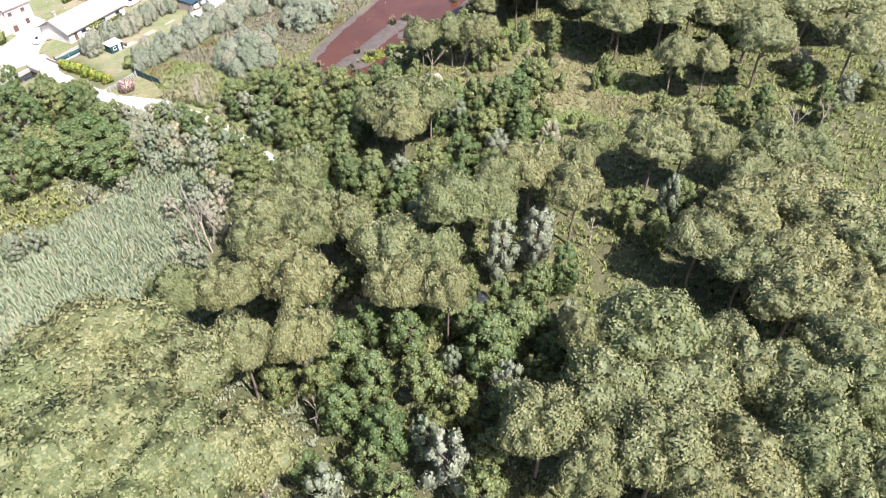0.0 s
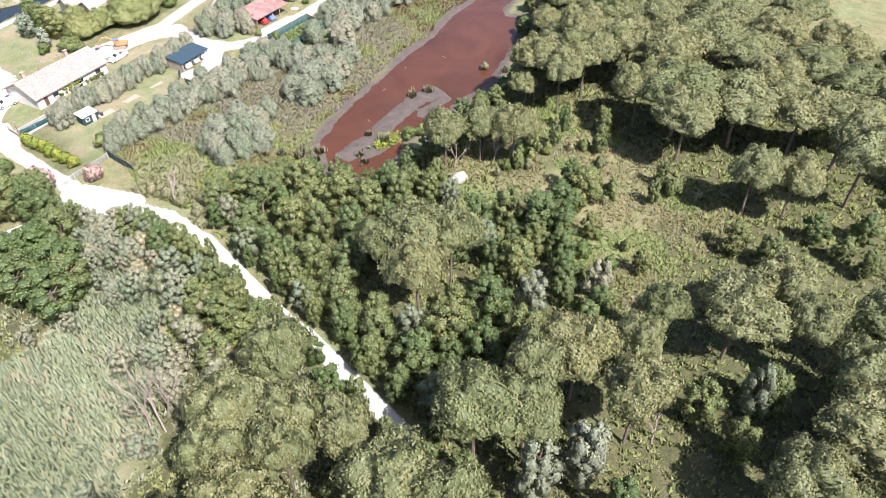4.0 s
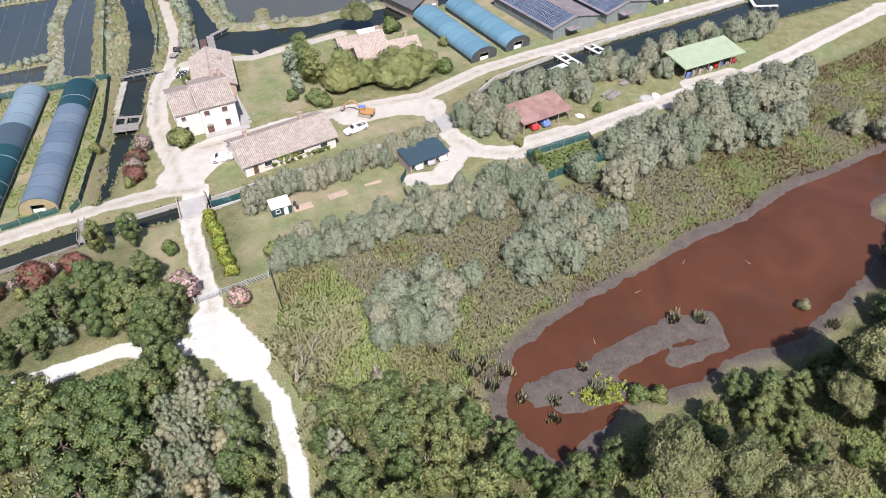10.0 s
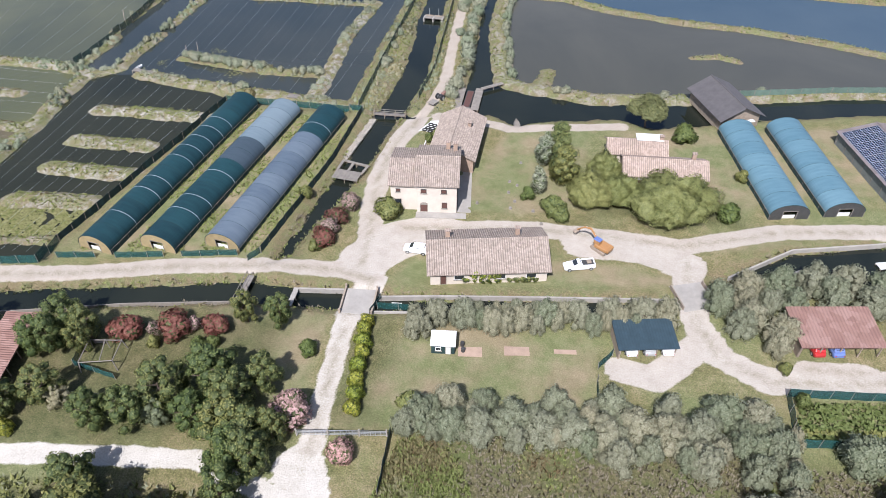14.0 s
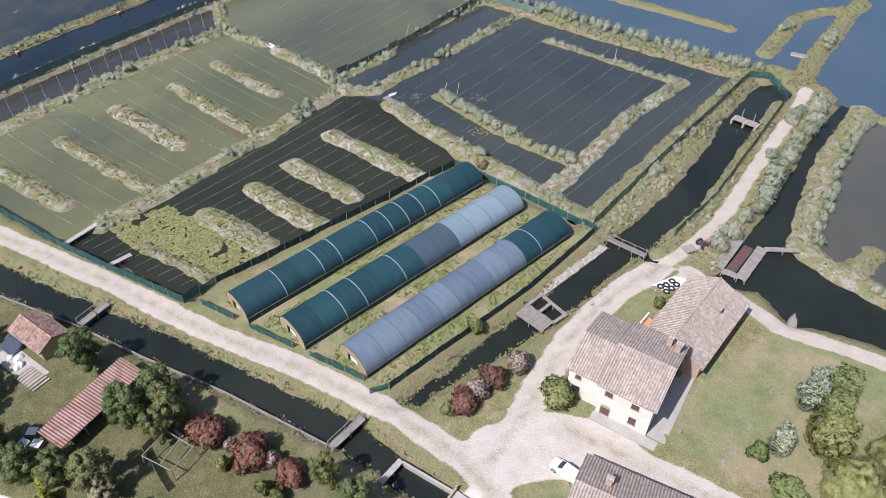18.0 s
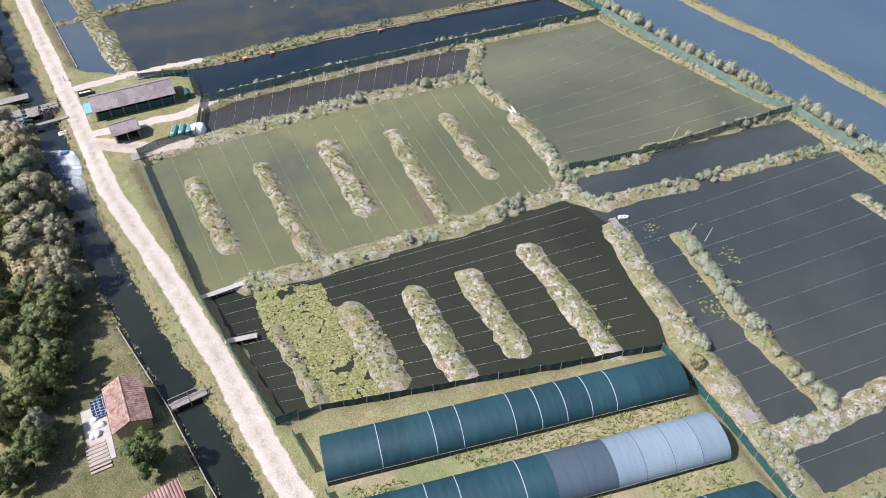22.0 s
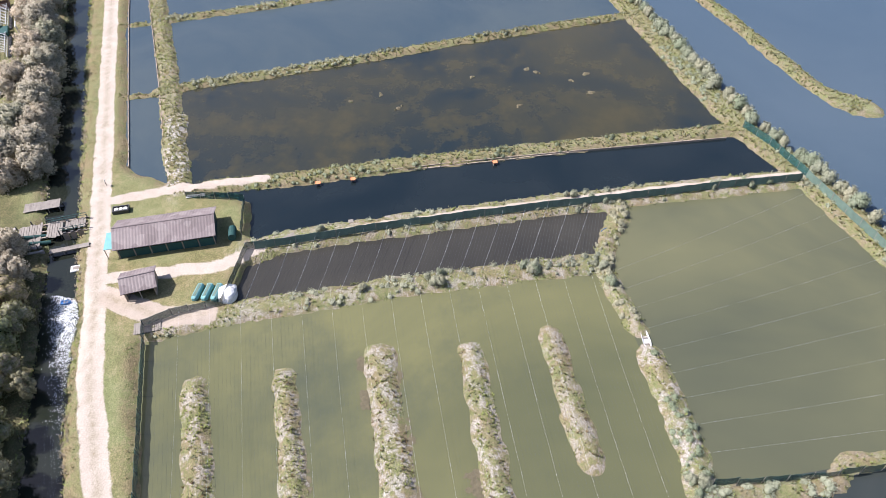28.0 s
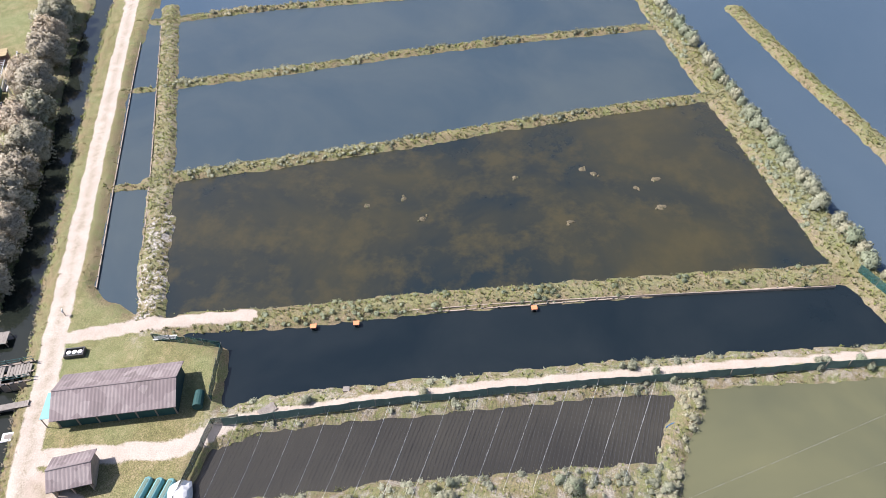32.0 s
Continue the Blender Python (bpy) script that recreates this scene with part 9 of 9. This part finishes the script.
# patio with tyres behind the wing
patio = thing("white_patio", "white paved patio behind the farmhouse wing", "patio", 30.3, 216.6, None, 0)
part("paving", prism(bmesh.new(), [(-2.2, -3.0), (0.6, -2.6), (1.6, 3.2), (-0.6, 2.4)], -0.1, 0.06), M["white"], patio)
tg = random.Random(9)
for i in range(6):
    b = thing("rubber_tyre", "black rubber tyre lying on the patio", "tyre", 29.55 + (i % 2) * 1.1 + (i // 2) * 0.22 + tg.uniform(-0.2, 0.2), 215.2 + (i // 2) * 1.15 + tg.uniform(-0.3, 0.3), None, tg.uniform(0, 90), "tyres on the patio")
    bm = bmesh.new()
    n, m = 14, 6
    vs = [[bm.verts.new(((0.42 + 0.16 * math.cos(6.283 * j / m)) * math.cos(6.283 * k / n), (0.42 + 0.16 * math.cos(6.283 * j / m)) * math.sin(6.283 * k / n), 0.16 + 0.16 * math.sin(6.283 * j / m))) for j in range(m)] for k in range(n)]
    for k in range(n):
        for j in range(m):
            bm.faces.new((vs[k][j], vs[(k + 1) % n][j], vs[(k + 1) % n][(j + 1) % m], vs[k][(j + 1) % m]))
    part("tread", bm, M["rubber"], b)
plant("round_bush", [(33.2, 212.6, 1.4), (31.8, 211.4, 1.1)])

# gate across the drive
gate = thing("field_gate", "grey metal field gate across the drive", "gate", 37.4, 142.8, None, 17)
for x0, x1 in ((0.0, 3.9), (4.0, 7.9), (8.0, 11.4)):
    g = part("gate_leaf", boxed(x0, x1, -0.03, 0.03, 1.15, 1.22), M["steel"], gate)
    for zz in (0.25, 0.55, 0.85):
        part("bar", boxed(x0, x1, -0.025, 0.025, zz, zz + 0.05), M["steel"], g)
    for i in range(6):
        xx = x0 + (x1 - x0 - 0.05) * i / 5
        part("upright", boxed(xx, xx + 0.05, -0.026, 0.026, 0.1, 1.16), M["steel"], g)
for x_ in (-0.1, 3.95, 7.95, 11.45):
    part("gate_post", boxed(x_ - 0.09, x_ + 0.09, -0.09, 0.09, -0.3, 1.5), M["concrete"], gate)

sign = thing("white_sign", "white sign board fixed to the green canal fence", "sign", 41.4, 168.0, None, 14)
part("board", boxed(-0.8, 0.8, -0.03, 0.0, 0.7, 1.6), M["white"], sign)
for sx in (-0.7, 0.64):
    part("post", boxed(sx, sx + 0.06, 0.01, 0.07, -0.3, 1.6), M["timber"], sign)

frame_ = thing("climbing_frame", "timber climbing frame with rope beams in the garden", "climbing frame", 6.0, 145.4, None, 20)
for x_, y_ in ((-2.6, -2.2), (2.4, -2.0), (-2.4, 2.2), (2.6, 2.0), (0.0, 2.2)):
    part("post", beamed((x_, y_, -0.3), (x_ * 0.9, y_ * 0.9, 2.1), 0.08), M["grey_wood"], frame_)
for p, q in (((-2.4, -2.0, 2.0), (2.2, -1.8, 2.0)), ((-2.2, 2.0, 2.0), (2.4, 1.8, 2.0)), ((-2.4, -2.0, 2.05), (-2.2, 2.0, 2.05)), ((2.2, -1.8, 2.05), (2.4, 1.8, 2.05)), ((0, 2.0, 2.0), (0.4, -1.8, 2.0))):
    part("beam", beamed(p, q, 0.07), M["grey_wood"], frame_)
bench = thing("garden_bench", "weathered garden bench beside the frame", "bench", 3.4, 147.6, None, 10)
part("seat", boxed(-0.8, 0.8, -0.2, 0.2, 0.4, 0.46), M["timber"], bench)
for sx in (-0.7, 0.62):
    part("leg", boxed(sx, sx + 0.08, -0.18, 0.18, -0.1, 0.4), M["timber"], bench)
fence("green netting enclosure in the garden", [(1.0, 147.2), (2.6, 143.2), (9.6, 143.0)], 1.2)

for x_, y_, w_, l_ in ((54.6, 162.6, 3.4, 1.7), (60.9, 164.8, 3.6, 1.6), (67.5, 166.8, 3.2, 0.8)):
    b = thing("brick_paving", "small patch of pinkish brick paving on the lawn", "paving", x_, y_, None, 16, "brick patches")
    part("bricks", boxed(-w_ / 2, w_ / 2, -l_ / 2, l_ / 2, -0.1, 0.05), M["brick"], b)
for x_, y_ in ((53.6, 162.4), (53.2, 163.4)):
    b = thing("garden_barrel", "small dark barrel beside the garden hut", "barrel", x_, y_, None, 0, "barrels by the hut")
    part("drum", beamed((0, 0, 0), (0, 0, 0.7), 0.3, 12), M["dark"], b)

# crop rows inside the netted garden
for i in range(7):
    u = (i + 0.5) / 7
    p0, p1 = (98.2 - 0.0 * u + 0.5, 167.6 - 6.0 * u), (110.2, 171.2 - 6.2 * u)
    q = spots_along([p0, p1], 0.5, 5, stuff_gen)
    scatter("crop_row", "row of leafy vegetables in the netted garden", q[:, 0], q[:, 1], 0.5, 0.5, M["leaf"], 6, stuff_gen, "clump")

# sheds' clutter along the track
log_gen = random.Random(2)
for x_, y_, t_, n in ((121.6, 186.0, 30, 16), (126.8, 190.8, 25, 12), (129.4, 174.8, 20, 12)):
    b = thing("timber_pile", "pile of old grey timber beside the track", "wood pile", x_, y_, None, t_, "timber piles")
    for i in range(n):
        yy, zz = log_gen.uniform(-1.3, 1.3), log_gen.uniform(0.1, 0.7)
        part("log", beamed((-1.8 + log_gen.uniform(-0.4, 0.4), yy, zz), (1.8 + log_gen.uniform(-0.5, 0.4), yy + log_gen.uniform(-0.5, 0.5), zz + log_gen.uniform(-0.1, 0.1)), log_gen.uniform(0.08, 0.16)), M["grey_wood"], b)
for x_, y_, s, sd, mt in ((112.2, 180.0, 1.0, 8, "white"), (128.4, 183.6, 1.7, 9, "concrete"), (130.8, 184.2, 1.2, 11, "white"), (130.6, 174.2, 1.3, 12, "concrete")):
    b = thing("rubble_heap", "pale heap of rubble under plastic beside the track", "heap", x_, y_, None, 40 * sd, "heaps by the track")
    part("heap", crumple(s, s * 0.7, s * 0.4, sd), M[mt], b)
for i in range(9):
    b = thing("stored_tool", "grey machine part stored under the green roof", "machine part", 141 + 1.65 * i, 190.2 + 0.44 * i + log_gen.uniform(-0.5, 1.0), None, log_gen.uniform(0, 90), "stored machines")
    part("block", boxed(-0.5, 0.5, -0.35, 0.35, 0, log_gen.uniform(0.6, 1.4), 0.06), M[log_gen.choice(["steel", "concrete", "blue_tarp", "red_paint", "timber"])], b)
    part("drum", beamed((0.2, -0.5, 0.4), (0.2, 0.5, 0.4), 0.3, 10), M["dark"], b)

tank = thing("pump_tank", "dark square tank frame with white drums in the yard", "tank", -110.4, 126.2, None, 12)
for a in ((-0.75, 0.75, -1.4, -1.25), (-0.75, 0.75, 1.25, 1.4), (-0.75, -0.6, -1.25, 1.25), (0.6, 0.75, -1.25, 1.25)):
    part("side", boxed(*a, 0.0, 0.7), M["dark"], tank)
for i in range(3):
    part("drum", beamed((0, -0.8 + 0.8 * i, 0.05), (0, -0.8 + 0.8 * i, 0.6), 0.35, 12), M["white"], tank)
pipes = thing("stored_pipes", "bundle of grey pipes beside the yard fence", "pipes", -114.0, 138.6, None, 98)
for i in range(4):
    part("pipe", beamed((-1.7, -0.3 + 0.2 * i, 0.25), (1.7, -0.3 + 0.2 * i, 0.25), 0.1, 8), M["steel"], pipes)
van = thing("green_barrel_tank", "dark green fuel tank behind the long shed", "tank", -103.6, 147.6, None, 101)
part("tank", beamed((-0.0, -1.2, 0.8), (0.0, 1.2, 0.8), 0.7, 14), M["net_green"], van)
for sy in (-0.8, 0.7):
    part("cradle", boxed(-0.5, 0.5, sy, sy + 0.1, 0, 0.5), M["timber"], van)
board = thing("info_board", "small white board on a post beside the track", "sign", -117.3, 121.2, None, 20)
part("post", boxed(-0.05, 0.05, -0.05, 0.05, -0.3, 1.0), M["timber"], board)
part("panel", boxed(-0.3, 0.3, -0.03, 0.03, 1.0, 1.5), M["white"], board)

for i, (x_, y_) in enumerate(((-117.9, 160.3), (-118.9, 166.7), (-123.6, 193.5), (-107.2, 167.4), (-108.1, 173.8), (-115.9, 220.9), (-117.1, 227.9))):
    b = thing("feeding_stand", "small timber feeding stand at the channel edge", "stand", x_, y_, 0.0, 100, "feeding stands")
    mt = "terracotta" if i < 3 else "grey_wood"
    part("tray", boxed(-0.45, 0.45, -0.4, 0.4, 0.55, 0.68), M[mt], b)
    for sx in (-0.35, 0.3):
        part("leg", boxed(sx, sx + 0.06, -0.3, 0.3, -0.6, 0.55), M["timber"], b)
rock_gen = np.random.default_rng(17)
for x_, y_ in ((-146.2, 163.7), (-143.3, 174.1), (-155.5, 190), (-158.6, 202.7), (-157.4, 204.7), (-153.7, 212.1), (-143.9, 199.9), (-156.3, 215.9), (-148.6, 215.9), (-148.5, 170.1)):
    b = thing("weed_hummock", "brown hummock of weed and stones in the pond", "hummock", x_, y_, -0.25, rock_gen.uniform(0, 180), "hummocks in the clear pond")
    part("mound", crumple(rock_gen.uniform(0.5, 1.3), rock_gen.uniform(0.4, 0.9), 0.5, int(x_ * -1)), M["mudrock"], b)
    for i in range(3):
        o = part("stone", crumple(0.3, 0.25, 0.5, i + 30), M["rush"], b)
        o.matrix_basis = pose(rock_gen.uniform(-1, 1), rock_gen.uniform(-0.7, 0.7), 0)
for x_, y_, h_ in ((-34.2, 231.0, 2.8), (-36, 229, 1.6), (-62, 240, 2.2), (14.2, 228, 2), (-20, 268, 2)):
    b = thing("leaning_pole", "pale bare pole leaning on the pond bank", "pole", x_, y_, None, 0, "poles on the banks")
    part("pole", beamed((0, 0, -0.4), (-1.2, 2.0, h_), 0.06), M["dead"], b)


# ---- bare trees and dead wood ----
def bare_tree(x, y, h, label, seed, spread=0.5, mat="dead"):
    g = random.Random(seed)
    t = thing("bare_tree", label, "tree", x, y, None, g.uniform(0, 360), "bare trees")
    bm = bmesh.new()

    def grow(p, d, ln, r, depth):
        q = p + d * ln
        beam(bm, p, q, r, 5, r * 0.62)
        if depth:
            for _ in range(3):
                e = (d + Vector((g.uniform(-1, 1), g.uniform(-1, 1), g.uniform(-0.3, 0.7))) * spread).normalized()
                grow(p.lerp(q, g.uniform(0.55, 1.0)), e, ln * g.uniform(0.5, 0.8), r * 0.55, depth - 1)

    grow(Vector((0, 0, -0.3)), Vector((g.uniform(-0.25, 0.25), g.uniform(-0.25, 0.25), 1)).normalized(), h * 0.45, 0.16, 3)
    part("trunk", bm, M[mat], t)
    return t


for i, (x_, y_, h_) in enumerate(((29.8, 82, 14), (31, 84, 13), (28.6, 83.4, 12), (101.6, 95.4, 7), (104.1, 94, 6.5), (95, 99, 7), (81, 103.5, 5), (65.4, 107.5, 6), (123.3, 30, 9), (129.5, 27.6, 9), (126, 24, 8), (22, 43, 8), (51.8, 124, 5), (54, 129, 5), (63.2, 121, 5), (52.6, 127, 5), (60, 124, 4.5), (74, 40, 5), (62, 112, 5))):
    bare_tree(x_, y_, h_, "bare pale-branched dead tree among green trees", i + 1)
for i, (x_, y_) in enumerate(((93.0, 95.6), )):
    b = thing("cut_stump", "broad pale root plate of a fallen tree", "stump", x_, y_, None, 0)
    part("root_plate", crumple(1.9, 1.3, 1.6, 21), M["stone"], b)

# tufts of rushes on the mudflats
for x_, y_, s in ((91, 115.1, 1.6), (106.7, 125, 1.3), (110.5, 124.4, 1.2), (85.1, 114.9, 1), (77.2, 123.3, 1.2), (80.8, 116.3, 1), (71.1, 126.5, 1.2), (80, 121.1, 1.2), (129.1, 118.9, 1.2), (73.4, 124.6, 1.2), (75.6, 121.6, 1.3), (77.4, 119.2, 1.2), (74.2, 118.2, 1.1), (84, 112.6, 0.9), (90.5, 119.4, 0.9)):
    q = stuff_gen.normal(0, 0.28 * s, (26, 2)) + np.array([x_, y_])
    scatter("rush_tuft", "dry grey-green tuft of rushes on the mud", q[:, 0], q[:, 1], 0.3 * s, 1.1 * s, M["rush"], 6, stuff_gen)
q = stuff_gen.normal(0, 1, (110, 2)) * np.array([1.5, 1.1]) + np.array([91.6, 114.8])
scatter("green_shrub", "bright green glasswort shrub on the mud", q[:, 0], q[:, 1], 0.35, 0.9, M["lime"], 14, stuff_gen, "clump")
for i, (x_, y_) in enumerate(((104, 131.5), (114, 136.2), (94, 123.8), (124, 134))):
    b = thing("driftwood", "pale bit of driftwood in the red pond", "driftwood", x_, y_, 0.0, 37 * i, "driftwood in the red pond")
    part("branch", beamed((-0.5, 0, 0.0), (0.5, 0.2, 0.12), 0.05, 5, 0.02), M["dead"], b)

# ---- yard behind the canal trees ----
car("parked_car", "white car parked in tree shade on the grass", -149.6, 86.2, 20)
rig = thing("harvest_rig", "long steel frame rig with floats and a small red cabin", "farm machine", -176.5, 75.2, None, 23.4)
for x0, x1 in ((-15, -2.2), (2.2, 13)):
    for sy in (-0.9, 0.9):
        for z_ in (0.5, 1.7):
            part("rail", boxed(x0, x1, sy - 0.06, sy + 0.06, z_, z_ + 0.12), M["steel"], rig)
    n = int((x1 - x0) / 0.9)
    for i in range(n):
        xx = x0 + (i + 0.5) * (x1 - x0) / n
        for sy in (-0.9, 0.9):
            part("strut", beamed((xx - 0.4, sy, 0.55), (xx + 0.4, sy, 1.75), 0.04), M["steel"], rig)
            part("float", beamed((xx, sy * 1.2, 0.3), (xx, sy * 2.1, 0.3), 0.28, 8), M["dark"], rig)
        part("crossbar", boxed(xx - 0.05, xx + 0.05, -0.9, 0.9, 1.7, 1.78), M["white"], rig)
part("centre_frame", boxed(-2.0, 2.0, -1.4, 1.4, 0.5, 1.5, 0.15), M["net_green"], rig)
part("centre_arm", beamed((-1.8, 0, 1.6), (1.5, -4.2, 1.9), 0.2), M["net_green"], rig)
cabin = part("cabin", boxed(-18.2, -15.2, -1.2, 1.2, 0.3, 1.9, 0.05), M["sheet_red"], rig)
part("cabin_roof", boxed(-18.6, -14.8, -1.6, 1.6, 2.6, 2.75), M["ply"], cabin)
for sx, sy in ((-18.4, -1.4), (-15.1, -1.4), (-18.4, 1.3), (-15.1, 1.3)):
    part("roof_post", boxed(sx, sx + 0.1, sy, sy + 0.1, 0.1, 2.6), M["dark"], cabin)
part("mast", beamed((-21, 2.4, 0.3), (2, 3.4, 2.4), 0.14), M["white"], rig)
part("mast_stand", boxed(-20.6, -20.3, 2.2, 2.6, 0, 0.6), M["steel"], rig)
part("mast_stand", boxed(-0.2, 0.1, 3.1, 3.5, 0, 2.2), M["steel"], rig)


# timber edging of the settling ponds
def edging(label, pts, z=0.35):
    e = thing("timber_edging", label, "edging", pts[0][0], pts[0][1], 0.0, 0, "pond edgings")
    ox, oy = pts[0]
    for (ax, ay), (bx, by) in zip(pts[:-1], pts[1:]):
        n = max(1, round(math.dist((ax, ay), (bx, by)) / 2.6))
        for i in range(n):
            p = (ax + (bx - ax) * i / n - ox, ay + (by - ay) * i / n - oy)
            q = (ax + (bx - ax) * (i + 0.97) / n - ox, ay + (by - ay) * (i + 0.97) / n - oy)
            part("post", beamed((p[0], p[1], -0.6), (p[0], p[1], z + log_gen.uniform(0.05, 0.4)), 0.09), M["grey_wood"], e)
            part("board", beamed((p[0], p[1], z - 0.12), (q[0], q[1], z - 0.1 + log_gen.uniform(-0.06, 0.06)), 0.13, 4), M["timber"], e)


edging("weathered timber edging along the settling ponds", [(-126, 129.4), (-138, 125.3), (-150, 121.3), (-163, 116.7), (-184, 109.2), (-212, 99.3)])
edging("weathered timber edging beside the track ponds", [(-123.6, 123), (-148, 115), (-188.4, 102), (-214.4, 94)])
edging("old timber stakes along the black channel", [(-118.2, 152), (-120.8, 166), (-122.5, 180.5), (-125.3, 198), (-128.1, 215.8), (-130.6, 233.6)], 0.25)

# sluice at the head of the side canal, raft in the outer basin
gate_house = thing("sluice_gate", "pale concrete sluice with three piers across the canal", "sluice", 14.1, 266.7, 0.0, 6)
for sx in (-2.6, -0.15, 2.3):
    part("pier", boxed(sx, sx + 0.4, -1.1, 1.1, -0.8, 0.95, 0.08), M["concrete"], gate_house)
for sx in (-2.2, 0.25):
    part("deck", boxed(sx, sx + 2.05, -0.7, 0.7, 0.8, 0.92), M["grey_wood"], gate_house)
    part("gate_board", boxed(sx, sx + 2.05, 0.75, 0.85, -0.6, 1.2), M["timber"], gate_house)
    part("lifting_post", boxed(sx + 0.95, sx + 1.05, 0.86, 0.96, 0.6, 2.9), M["steel"], gate_house)
platform = thing("floating_platform", "grey floating platform in the outer basin", "raft", 7.6, 303.1, 0.0, 20)
part("float", boxed(-2.2, 2.2, -0.8, 0.8, -0.2, 0.28, 0.06), M["concrete"], platform)
part("deck", boxed(-2.1, 2.1, -0.7, 0.7, 0.28, 0.34), M["grey_wood"], platform)
